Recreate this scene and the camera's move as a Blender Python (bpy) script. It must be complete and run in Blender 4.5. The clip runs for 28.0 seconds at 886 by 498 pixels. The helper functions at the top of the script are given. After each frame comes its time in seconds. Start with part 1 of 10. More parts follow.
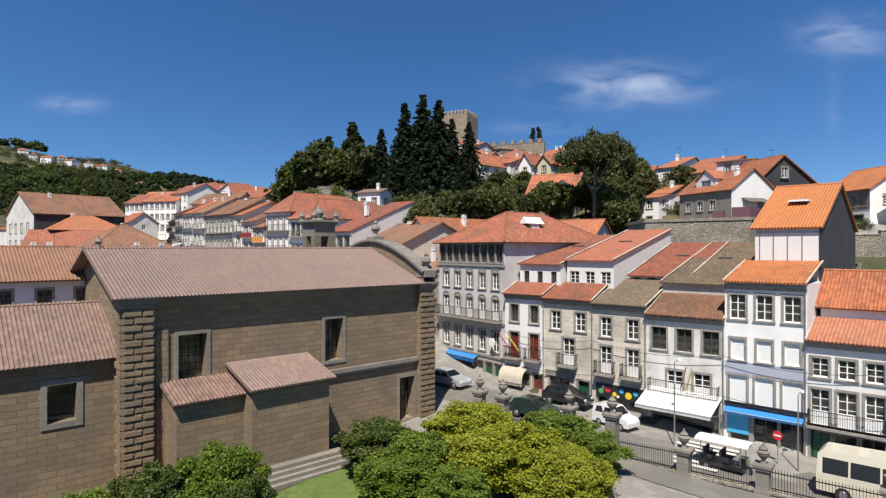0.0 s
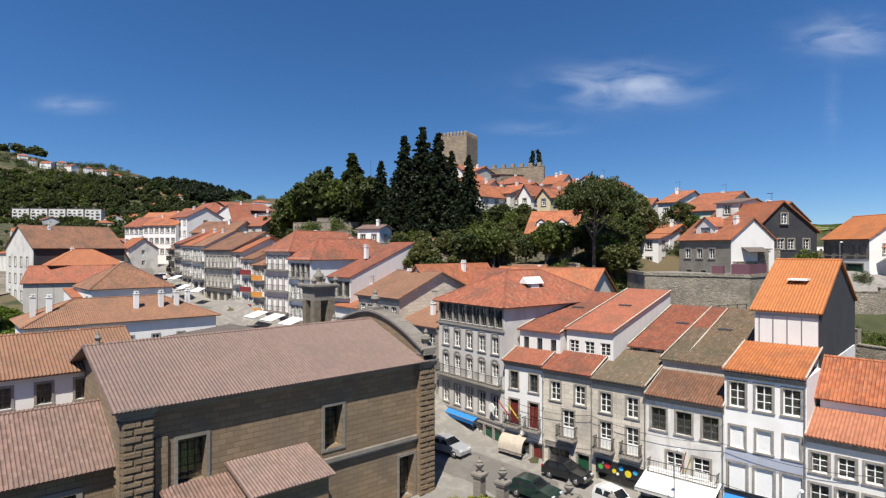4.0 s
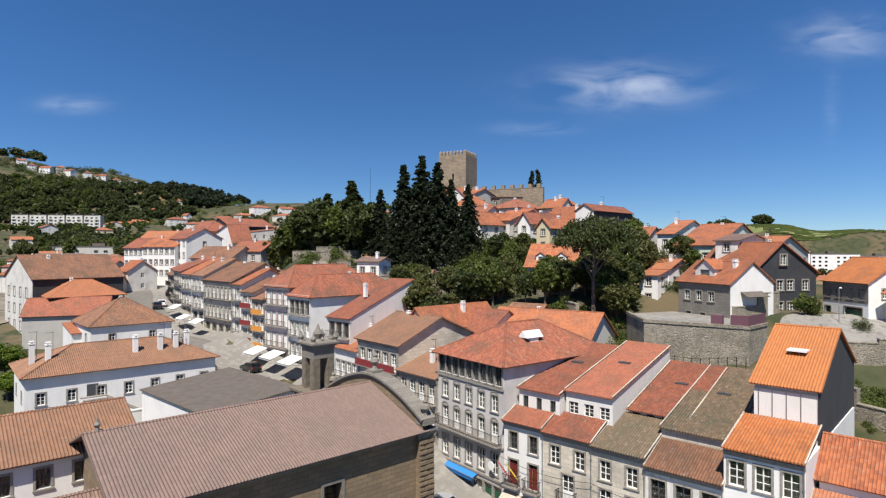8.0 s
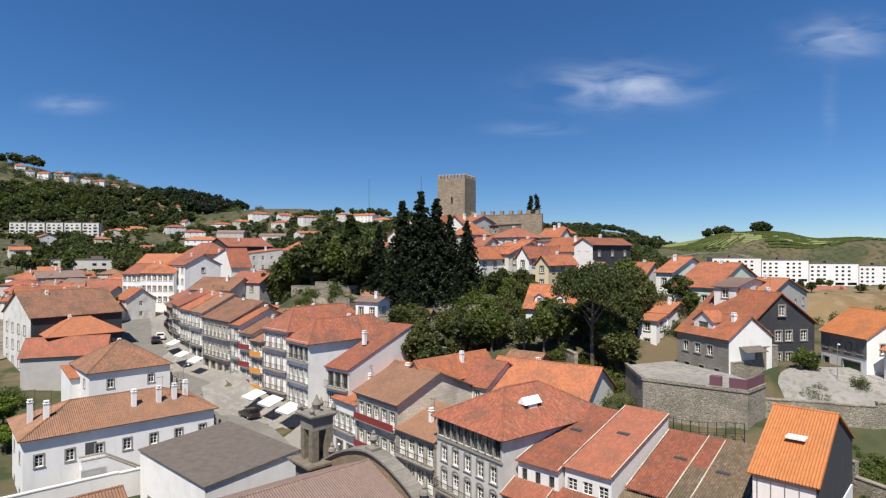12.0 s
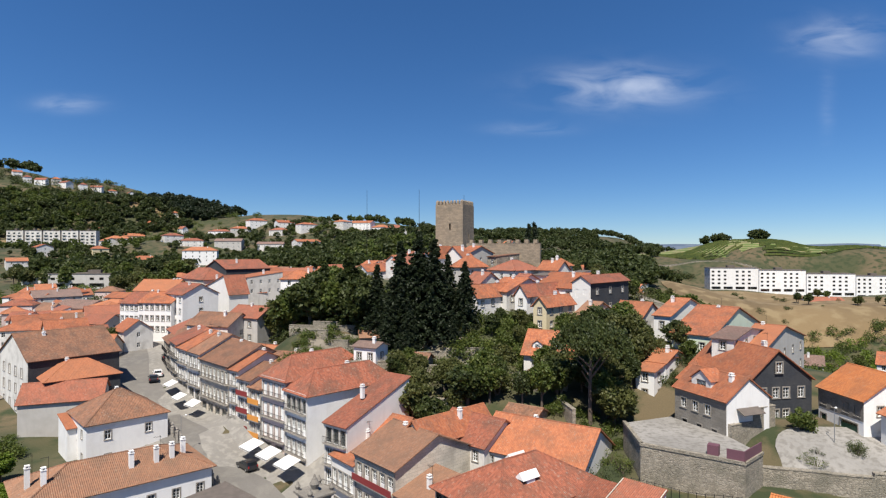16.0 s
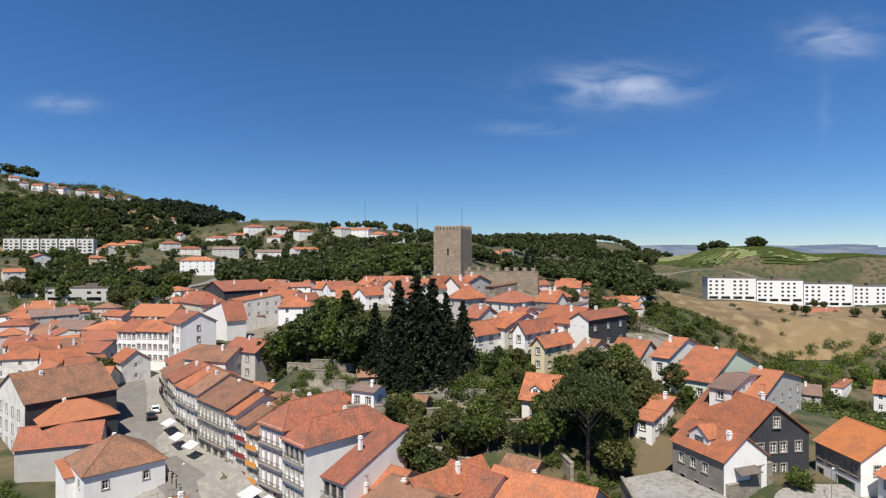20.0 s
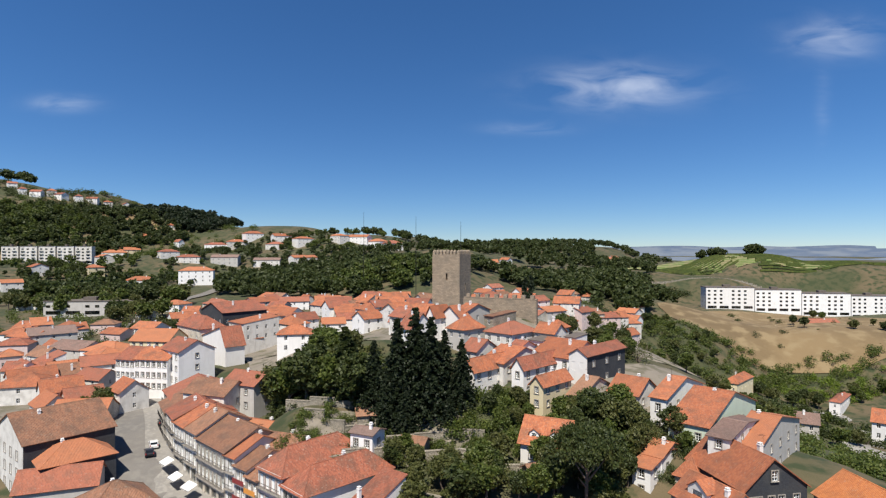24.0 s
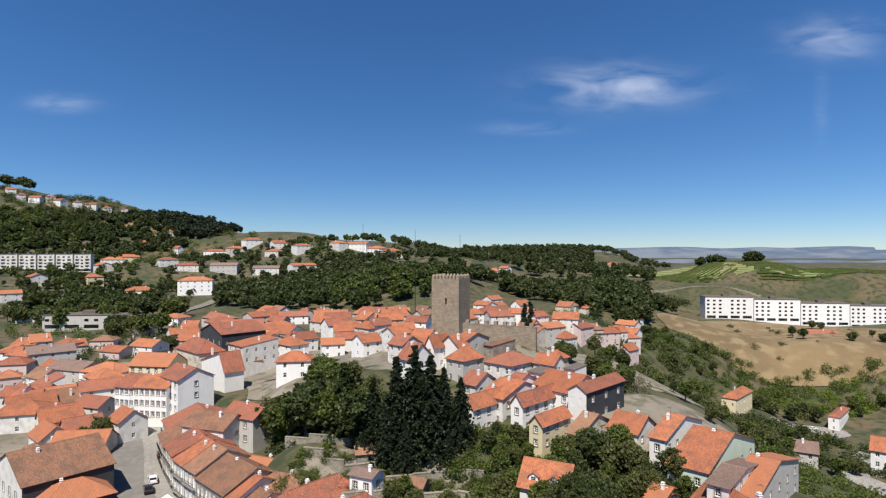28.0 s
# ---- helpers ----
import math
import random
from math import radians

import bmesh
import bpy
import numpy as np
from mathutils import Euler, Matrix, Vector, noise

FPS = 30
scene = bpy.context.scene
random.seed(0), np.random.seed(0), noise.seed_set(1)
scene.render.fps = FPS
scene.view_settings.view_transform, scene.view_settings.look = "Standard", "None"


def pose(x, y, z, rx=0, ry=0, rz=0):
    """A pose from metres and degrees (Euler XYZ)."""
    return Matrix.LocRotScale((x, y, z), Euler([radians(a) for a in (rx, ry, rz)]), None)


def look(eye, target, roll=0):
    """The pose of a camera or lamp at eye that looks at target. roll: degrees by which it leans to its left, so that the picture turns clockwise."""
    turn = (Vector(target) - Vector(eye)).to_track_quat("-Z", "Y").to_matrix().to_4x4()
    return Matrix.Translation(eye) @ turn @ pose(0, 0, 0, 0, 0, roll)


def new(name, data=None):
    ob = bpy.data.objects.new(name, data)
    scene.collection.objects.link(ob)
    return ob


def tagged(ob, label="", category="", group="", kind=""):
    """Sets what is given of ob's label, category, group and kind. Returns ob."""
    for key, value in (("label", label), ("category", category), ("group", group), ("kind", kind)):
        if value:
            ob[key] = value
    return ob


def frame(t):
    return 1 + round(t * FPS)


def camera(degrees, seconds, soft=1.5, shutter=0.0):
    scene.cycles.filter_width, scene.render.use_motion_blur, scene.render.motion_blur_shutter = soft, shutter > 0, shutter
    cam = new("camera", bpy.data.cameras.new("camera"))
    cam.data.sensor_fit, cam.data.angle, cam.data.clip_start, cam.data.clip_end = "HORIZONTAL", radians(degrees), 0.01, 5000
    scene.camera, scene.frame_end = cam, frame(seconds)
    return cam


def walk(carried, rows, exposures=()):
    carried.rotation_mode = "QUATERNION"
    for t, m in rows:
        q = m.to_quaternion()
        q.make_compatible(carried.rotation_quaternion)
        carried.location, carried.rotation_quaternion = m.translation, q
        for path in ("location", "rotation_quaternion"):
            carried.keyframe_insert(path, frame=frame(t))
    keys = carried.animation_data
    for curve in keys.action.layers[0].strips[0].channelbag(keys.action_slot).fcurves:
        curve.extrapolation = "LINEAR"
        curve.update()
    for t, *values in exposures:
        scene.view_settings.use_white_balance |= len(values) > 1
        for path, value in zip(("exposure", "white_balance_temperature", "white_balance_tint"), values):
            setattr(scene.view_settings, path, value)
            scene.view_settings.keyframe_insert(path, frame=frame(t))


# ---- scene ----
cam = camera(73.7, 28.0, soft=1.25)
PATH = [
    (0.0, pose(0, 0, 14.00, 89.944, 0, -0.000)),
    (1.0, pose(0, 0, 15.34, 89.961, 0, -0.005)),
    (2.0, pose(0, 0, 16.93, 89.978, 0, -0.012)),
    (3.0, pose(0, 0, 18.64, 89.991, 0, -0.020)),
    (6.0, pose(0, 0, 23.04, 90.009, 0, -0.058)),
    (7.0, pose(0, 0, 24.41, 90.014, 0, -0.074)),
    (8.0, pose(0, 0, 25.84, 90.020, 0, -0.090)),
    (9.0, pose(0, 0, 27.37, 90.026, 0, -0.107)),
    (10.0, pose(0, 0, 29.02, 90.033, 0, -0.129)),
    (11.0, pose(0, 0, 30.87, 90.038, 0, -0.161)),
    (12.0, pose(0, 0, 32.79, 90.038, 0, -0.204)),
    (15.0, pose(0, 0, 38.74, 90.023, 0, -0.349)),
    (16.0, pose(0, 0, 40.68, 90.018, 0, -0.396)),
    (17.0, pose(0, 0, 42.60, 90.012, 0, -0.444)),
    (18.0, pose(0, 0, 44.53, 90.007, 0, -0.492)),
    (19.0, pose(0, 0, 46.42, 90.003, 0, -0.541)),
    (20.0, pose(0, 0, 48.29, 89.999, 0, -0.586)),
    (21.0, pose(0, 0, 50.12, 89.997, 0, -0.625)),
    (22.0, pose(0, 0, 51.97, 89.995, 0, -0.657)),
    (25.0, pose(0, 0, 57.60, 89.996, 0, -0.731)),
    (26.0, pose(0, 0, 59.47, 89.998, 0, -0.750)),
    (27.0, pose(0, 0, 61.31, 90.001, 0, -0.766)),
    (28.0, pose(0, 0, 63.10, 90.003, 0, -0.782)),
]
walk(cam, PATH, [(0.0, 0.49), (28.0, 0.49)])

# ---- light ----
SUN_AZ, SUN_EL = radians(-102), radians(58)      # angle from +x towards the sun
sun_way = Vector((math.cos(SUN_AZ) * math.cos(SUN_EL), math.sin(SUN_AZ) * math.cos(SUN_EL), math.sin(SUN_EL)))
world = bpy.data.worlds.new("world")
scene.world = world
world.use_nodes = True
wn, wl = world.node_tree.nodes, world.node_tree.links
wbg = wn["Background"]
sky = wn.new("ShaderNodeTexSky")
sky.sky_type, sky.sun_disc = "NISHITA", False
sky.sun_elevation, sky.sun_rotation = SUN_EL, math.pi / 2 - SUN_AZ
sky.altitude, sky.air_density, sky.dust_density, sky.ozone_density = 1500, 0.75, 0.0, 6.0
wbg.inputs["Strength"].default_value = 0.0805
hsv = wn.new("ShaderNodeHueSaturation")
hsv.inputs["Saturation"].default_value, hsv.inputs["Hue"].default_value = 1.16, 0.501
wl.new(sky.outputs[0], hsv.inputs["Color"])
# thin cirrus, by the direction of the sky
wco = wn.new("ShaderNodeTexCoord")
wsep = wn.new("ShaderNodeSeparateXYZ")
wl.new(wco.outputs["Generated"], wsep.inputs[0])


def wmath(op, a, b=0.0):
    n = wn.new("ShaderNodeMath")
    n.operation = op
    for i, v in enumerate((a, b)):
        if isinstance(v, (int, float)):
            n.inputs[i].default_value = v
        else:
            wl.new(v, n.inputs[i])
    return n.outputs[0]


ahead = wmath("MAXIMUM", wsep.outputs[1], 0.05)
su, sv = wmath("DIVIDE", wsep.outputs[0], ahead), wmath("DIVIDE", wsep.outputs[2], ahead)
cmb = wn.new("ShaderNodeCombineXYZ")
wl.new(su, cmb.inputs[0])
wl.new(wmath("MULTIPLY", sv, 3.2), cmb.inputs[1])
wno = wn.new("ShaderNodeTexNoise")
wno.inputs["Scale"].default_value, wno.inputs["Detail"].default_value, wno.inputs["Distortion"].default_value = 9.0, 7.0, 0.6
wl.new(cmb.outputs[0], wno.inputs["Vector"])
veil = None
for cu_, cv_, wu, wv_, k in ((0.31, 0.275, 0.115, 0.032, 0.50), (-0.625, 0.245, 0.045, 0.012, 0.42), (0.68, 0.36, 0.07, 0.03, 0.40), (0.16, 0.205, 0.06, 0.010, 0.22), (0.66, 0.25, 0.012, 0.05, 0.10)):
    e = wmath("ADD", wmath("POWER", wmath("DIVIDE", wmath("SUBTRACT", su, cu_), wu), 2.0), wmath("POWER", wmath("DIVIDE", wmath("SUBTRACT", sv, cv_), wv_), 2.0))
    g = wmath("MULTIPLY", wmath("POWER", 2.718, wmath("MULTIPLY", e, -1.0)), k)
    veil = g if veil is None else wmath("ADD", veil, g)
dens = wn.new("ShaderNodeMapRange")
dens.inputs["From Min"].default_value, dens.inputs["From Max"].default_value = 0.34, 0.72
wl.new(wno.outputs["Fac"], dens.inputs[0])
cmix = wn.new("ShaderNodeMix")
cmix.data_type = "RGBA"
wl.new(wmath("MULTIPLY", veil, dens.outputs[0]), cmix.inputs[0])
fall = wn.new("ShaderNodeMapRange")
fall.inputs["From Min"].default_value, fall.inputs["From Max"].default_value = 0.0, 0.42
fall.inputs["To Min"].default_value, fall.inputs["To Max"].default_value = 0.70, 1.12
wl.new(wsep.outputs[2], fall.inputs[0])
dim = wn.new("ShaderNodeVectorMath")
dim.operation = "SCALE"
wl.new(hsv.outputs[0], dim.inputs[0])
side = wmath("ADD", 1.0, wmath("MULTIPLY", wmath("MULTIPLY", wsep.outputs[0], wsep.outputs[0]), 0.45))
wl.new(wmath("MULTIPLY", fall.outputs[0], side), dim.inputs["Scale"])
wl.new(dim.outputs[0], cmix.inputs[6])
cmix.inputs[7].default_value = (8.5, 9.0, 10.0, 1)
wl.new(cmix.outputs[2], wbg.inputs["Color"])
sun = new("sun", bpy.data.lights.new("sun", "SUN"))
sun.data.energy, sun.data.angle, sun.data.color = 5.0, radians(0.53), (1.0, 0.935, 0.835)
sun.matrix_world = look(sun_way * 200, (0, 0, 0))


# ---- materials ----
MATS = {}


def mat_base(name, rough=0.85):
    m = bpy.data.materials.new(name)
    m.use_nodes = True
    nt = m.node_tree
    b = nt.nodes["Principled BSDF"]
    b.inputs["Roughness"].default_value = rough
    MATS[name] = m
    return m, nt, b


def nd(nt, kind, **kw):
    n = nt.nodes.new(kind)
    for k, v in kw.items():
        n.inputs[k.replace("_", " ")].default_value = v
    return n


def mix(nt, fac, a, b, mode="MIX"):
    n = nt.nodes.new("ShaderNodeMix")
    n.data_type, n.blend_type = "RGBA", mode
    for i, v in ((0, fac), (6, a), (7, b)):
        if isinstance(v, (int, float)):
            n.inputs[i].default_value = v
        elif isinstance(v, tuple):
            n.inputs[i].default_value = (*v, 1)
        else:
            nt.links.new(v, n.inputs[i])
    return n.outputs[2]


def ramp(nt, val, lo, hi, a=0.0, b=1.0):
    n = nd(nt, "ShaderNodeMapRange", From_Min=lo, From_Max=hi, To_Min=a, To_Max=b)
    nt.links.new(val, n.inputs[0])
    return n.outputs[0]


def math_node(nt, op, a, b=0.0):
    n = nt.nodes.new("ShaderNodeMath")
    n.operation = op
    for i, v in enumerate((a, b)):
        if isinstance(v, (int, float)):
            n.inputs[i].default_value = v
        else:
            nt.links.new(v, n.inputs[i])
    return n.outputs[0]


def noise_out(nt, scale, detail=4.0, coords=None, stretch=None):
    n = nd(nt, "ShaderNodeTexNoise", Scale=scale, Detail=detail)
    if coords is None:
        coords = nt.nodes.new("ShaderNodeNewGeometry").outputs["Position"]
    if stretch:
        mp = nt.nodes.new("ShaderNodeMapping")
        mp.inputs["Scale"].default_value = stretch
        nt.links.new(coords, mp.inputs[0])
        coords = mp.outputs[0]
    nt.links.new(coords, n.inputs["Vector"])
    return n.outputs["Fac"]


def bump(nt, b, height, strength=0.3, dist=0.02):
    n = nd(nt, "ShaderNodeBump", Strength=strength, Distance=dist)
    nt.links.new(height, n.inputs["Height"])
    nt.links.new(n.outputs[0], b.inputs["Normal"])


def obj_random(nt):
    return nt.nodes.new("ShaderNodeObjectInfo").outputs["Random"]


def plaster(name, col, dirt=0.35, dark=(0.30, 0.28, 0.25)):
    m, nt, b = mat_base(name, 0.9)
    big = ramp(nt, noise_out(nt, 0.5, 6), 0.45, 0.75)
    streak = ramp(nt, noise_out(nt, 1.0, 4, stretch=(1.6, 1.6, 0.18)), 0.5, 0.8)
    f = math_node(nt, "MULTIPLY", math_node(nt, "MAXIMUM", big, streak), dirt)
    c = mix(nt, f, col, dark)
    c = mix(nt, ramp(nt, obj_random(nt), 0.35, 1, 0, 0.45), c, tuple(0.72 * v * k for v, k in zip(col, (1.0, 0.96, 0.90))))
    fine = noise_out(nt, 9, 5)
    c = mix(nt, ramp(nt, fine, 0.3, 0.7, 0, 0.12), c, (0.5 * col[0], 0.5 * col[1], 0.5 * col[2]))
    nt.links.new(c, b.inputs["Base Color"])
    bump(nt, b, fine, 0.25, 0.02)
    return m


def plain(name, col, rough=0.6, metal=0.0, vary=0.15, scale=6):
    m, nt, b = mat_base(name, rough)
    b.inputs["Metallic"].default_value = metal
    n = noise_out(nt, scale, 5)
    c = mix(nt, ramp(nt, n, 0.3, 0.7, 0, vary), col, tuple(0.35 * v for v in col))
    nt.links.new(c, b.inputs["Base Color"])
    bump(nt, b, n, 0.12, 0.01)
    return m


def tiles(name, cols, age=0.4, dark=(0.10, 0.065, 0.045)):
    """Clay pantiles: the UV map is in metres, u along the eave and v up the slope."""
    m, nt, b = mat_base(name, 0.85)
    uv = nt.nodes.new("ShaderNodeUVMap").outputs[0]
    sep = nt.nodes.new("ShaderNodeSeparateXYZ")
    nt.links.new(uv, sep.inputs[0])
    cu = math_node(nt, "FLOOR", math_node(nt, "DIVIDE", sep.outputs[0], 0.22))
    fv = math_node(nt, "DIVIDE", sep.outputs[1], 0.36)
    cv = math_node(nt, "FLOOR", fv)
    cmb = nt.nodes.new("ShaderNodeCombineXYZ")
    for i, s in enumerate((cu, cv, math_node(nt, "MULTIPLY", obj_random(nt), 50.0))):
        nt.links.new(s, cmb.inputs[i])
    wn_ = nt.nodes.new("ShaderNodeTexWhiteNoise")
    wn_.noise_dimensions = "3D"
    nt.links.new(cmb.outputs[0], wn_.inputs["Vector"])
    cell = wn_.outputs["Value"]
    c = mix(nt, ramp(nt, cell, 0.15, 0.95), cols[0], cols[1])
    old = math_node(nt, "MULTIPLY", ramp(nt, noise_out(nt, 0.45, 7), 0.46, 0.66), age)
    c = mix(nt, old, c, dark)
    spots = math_node(nt, "MULTIPLY", ramp(nt, noise_out(nt, 3.2, 4), 0.58, 0.7), age * 0.8)
    c = mix(nt, spots, c, (0.33, 0.30, 0.24))
    rnd = obj_random(nt)
    other = math_node(nt, "FRACT", math_node(nt, "MULTIPLY", rnd, 7.31))
    c = mix(nt, ramp(nt, rnd, 0.35, 1, 0, 0.45), c, tuple(0.62 * v * k for v, k in zip(cols[1], (1.0, 1.08, 1.1))))
    c = mix(nt, ramp(nt, other, 0.5, 1, 0, 0.45), c, tuple(1.15 * v * k for v, k in zip(cols[0], (1.0, 1.22, 1.35))))
    # courses: the lower end of each tile shades the next one
    frac = math_node(nt, "FRACT", fv)
    wave = math_node(nt, "SINE", math_node(nt, "MULTIPLY", sep.outputs[0], 2 * math.pi / 0.22))
    h = math_node(nt, "ADD", math_node(nt, "MULTIPLY", wave, 0.5), math_node(nt, "MULTIPLY", frac, -0.5))
    bump(nt, b, h, 0.8, 0.05)
    nt.links.new(c, b.inputs["Base Color"])
    return m


def masonry(name, cols, bw=0.7, bh=0.32, mortar=0.012, mcol=(0.26, 0.23, 0.19), age=0.35, strength=0.5):
    """Coursed stone by the face's own UV in metres."""
    m, nt, b = mat_base(name, 0.92)
    uv = nt.nodes.new("ShaderNodeUVMap").outputs[0]
    br = nd(nt, "ShaderNodeTexBrick", Scale=1.0, Mortar_Size=mortar, Brick_Width=bw, Row_Height=bh, Mortar_Smooth=0.3, Bias=0.0)
    br.inputs["Color1"].default_value, br.inputs["Color2"].default_value, br.inputs["Mortar"].default_value = (*cols[0], 1), (*cols[1], 1), (*mcol, 1)
    nt.links.new(uv, br.inputs["Vector"])
    big = math_node(nt, "MULTIPLY", ramp(nt, noise_out(nt, 0.35, 7), 0.45, 0.72), age)
    c = mix(nt, big, br.outputs["Color"], (0.13, 0.115, 0.095))
    fine = noise_out(nt, 7, 6)
    c = mix(nt, ramp(nt, fine, 0.35, 0.7, 0, 0.35), c, tuple(0.55 * v for v in cols[0]))
    nt.links.new(c, b.inputs["Base Color"])
    h = math_node(nt, "ADD", math_node(nt, "MULTIPLY", br.outputs["Fac"], -1.0), math_node(nt, "MULTIPLY", fine, 0.6))
    bump(nt, b, h, strength, 0.03)
    return m


def ground_mat(name, a, b_, c_, s1=0.03, s2=0.6, rough=0.95):
    m, nt, b = mat_base(name, rough)
    c = mix(nt, ramp(nt, noise_out(nt, s1, 6), 0.4, 0.62), a, b_)
    c = mix(nt, ramp(nt, noise_out(nt, s2, 6), 0.48, 0.62), c, c_)
    c = mix(nt, ramp(nt, noise_out(nt, 8, 4), 0.3, 0.7, 0, 0.3), c, tuple(0.5 * v for v in a))
    nt.links.new(c, b.inputs["Base Color"])
    bump(nt, b, noise_out(nt, 2.5, 8), 0.5, 0.15)
    return m


def leaf_mat(name, a, b_):
    m, nt, b = mat_base(name, 0.6)
    r = nt.nodes.new("ShaderNodeNewGeometry").outputs["Random Per Island"]
    c = mix(nt, r, a, b_)
    c = mix(nt, ramp(nt, noise_out(nt, 0.8, 3), 0.4, 0.65, 0, 0.6), c, tuple(0.5 * v for v in a))
    nt.links.new(c, b.inputs["Base Color"])
    b.inputs["Subsurface Weight"].default_value = 0.0
    tr = nt.nodes.new("ShaderNodeBsdfTranslucent")
    nt.links.new(c, tr.inputs[0])
    ms = nt.nodes.new("ShaderNodeMixShader")
    ms.inputs[0].default_value = 0.42
    nt.links.new(b.outputs[0], ms.inputs[1])
    nt.links.new(tr.outputs[0], ms.inputs[2])
    nt.links.new(ms.outputs[0], nt.nodes["Material Output"].inputs["Surface"])
    return m


WHITE = plaster("white_plaster", (0.80, 0.79, 0.77), 0.22)
OFFWHITE = plaster("aged_white_plaster", (0.68, 0.66, 0.62), 0.7)
GREYPL = plaster("grey_render", (0.50, 0.48, 0.45), 0.5)
STONEPL = masonry("grey_beige_ashlar", ((0.66, 0.60, 0.50), (0.54, 0.485, 0.40)), 0.85, 0.40, 0.012, (0.30, 0.27, 0.225), 0.6)
PINK = plaster("pale_pink_render", (0.66, 0.52, 0.49), 0.4)
YELLOW = plaster("cream_yellow_render", (0.72, 0.62, 0.40), 0.3)
GREEN = plaster("pale_green_render", (0.62, 0.70, 0.56), 0.25)
BLUETILE = plaster("blue_grey_glazed_tile", (0.38, 0.41, 0.50), 0.35)
SLATE = masonry("dark_slate_cladding", ((0.028, 0.032, 0.04), (0.04, 0.045, 0.053)), 0.3, 0.2, 0.006, (0.014, 0.014, 0.018), 0.2, 0.4)
GRANITE = masonry("granite_ashlar", ((0.273, 0.198, 0.121), (0.198, 0.141, 0.085)), 0.9, 0.36, 0.014, (0.106, 0.084, 0.060), 0.6, 0.8)
GRANITEG = masonry("grey_granite_ashlar", ((0.264, 0.239, 0.204), (0.207, 0.189, 0.161)), 0.8, 0.36, 0.012, (0.123, 0.110, 0.092), 0.6)
def rubble(name, cols, scale=2.2):
    m, nt, b = mat_base(name, 0.95)
    uv = nt.nodes.new("ShaderNodeUVMap").outputs[0]
    mp = nt.nodes.new("ShaderNodeMapping")
    mp.inputs["Scale"].default_value = (1.0, 1.5, 1.0)
    nt.links.new(uv, mp.inputs[0])
    cell, edge = nt.nodes.new("ShaderNodeTexVoronoi"), nt.nodes.new("ShaderNodeTexVoronoi")
    edge.feature = "DISTANCE_TO_EDGE"
    for v in (cell, edge):
        v.inputs["Scale"].default_value = scale
        nt.links.new(mp.outputs[0], v.inputs["Vector"])
    sep = nt.nodes.new("ShaderNodeSeparateColor")
    nt.links.new(cell.outputs["Color"], sep.inputs[0])
    c = mix(nt, sep.outputs[0], cols[0], cols[1])
    c = mix(nt, ramp(nt, edge.outputs["Distance"], 0.0, 0.05, 0.75, 0.0), c, (0.10, 0.09, 0.075))
    c = mix(nt, math_node(nt, "MULTIPLY", ramp(nt, noise_out(nt, 0.4, 7), 0.45, 0.7), 0.6), c, (0.12, 0.115, 0.085))
    nt.links.new(c, b.inputs["Base Color"])
    h = math_node(nt, "ADD", ramp(nt, edge.outputs["Distance"], 0.0, 0.12), math_node(nt, "MULTIPLY", noise_out(nt, 6, 5), 0.5))
    bump(nt, b, h, 0.8, 0.06)
    return m


RUBBLE = rubble("rubble_stone_wall", ((0.378, 0.334, 0.264), (0.246, 0.216, 0.167)), 3.2)
KEEPSTONE = masonry("dark_keep_granite", ((0.352, 0.277, 0.198), (0.238, 0.189, 0.136)), 0.9, 0.42, 0.02, (0.106, 0.088, 0.070), 0.55, 0.8)
TRIM = plain("granite_trim", (0.33, 0.30, 0.26), 0.9, 0, 0.6, 5)
TILE_O = tiles("orange_clay_tiles", ((0.436, 0.147, 0.062), (0.303, 0.093, 0.043)), 0.5)
TILE_N = tiles("new_bright_orange_tiles", ((0.463, 0.162, 0.050), (0.392, 0.126, 0.039)), 0.25)
TILE_S = tiles("salmon_clay_tiles", ((0.498, 0.209, 0.116), (0.409, 0.160, 0.087)), 0.12)
TILE_R = tiles("red_clay_tiles", ((0.356, 0.114, 0.061), (0.231, 0.073, 0.041)), 0.55)
TILE_B = tiles("weathered_brown_tiles", ((0.294, 0.138, 0.076), (0.187, 0.087, 0.050)), 0.6)
TILE_C = tiles("dusty_pink_brown_tiles", ((0.254, 0.158, 0.125), (0.169, 0.102, 0.078)), 0.5, (0.116, 0.089, 0.071))
TILE_G = tiles("lichen_grey_brown_tiles", ((0.178, 0.120, 0.073), (0.116, 0.082, 0.052)), 0.6, (0.080, 0.076, 0.045))
GREYROOF = plain("grey_brown_sheet_roof", (0.135, 0.112, 0.095), 0.9, 0, 0.4, 1.2)
FRAME_W = plain("white_window_paint", (0.78, 0.78, 0.76), 0.5, 0, 0.1)
FRAME_D = plain("dark_window_paint", (0.06, 0.065, 0.07), 0.5)
FRAME_R = plain("dark_red_door_paint", (0.16, 0.025, 0.02), 0.5)
FRAME_G = plain("dark_green_door_paint", (0.015, 0.085, 0.045), 0.5)
BLINDS = plain("white_shutter_slats", (0.74, 0.74, 0.72), 0.6, 0, 0.1)
# near-black colour that stands in for the shade of unlit rooms
ROOM_SHADE = plain("painted_room_shade", (0.05, 0.045, 0.04), 0.9)
IRON = plain("black_wrought_iron", (0.02, 0.02, 0.022), 0.5, 0.5)
ASPHALT = ground_mat("granite_sett_road", (0.174, 0.161, 0.144), (0.144, 0.135, 0.122), (0.196, 0.183, 0.161), 0.06, 0.5)
PAVE = ground_mat("stone_pavement", (0.252, 0.235, 0.209), (0.217, 0.204, 0.183), (0.287, 0.270, 0.239), 0.1, 1.0)
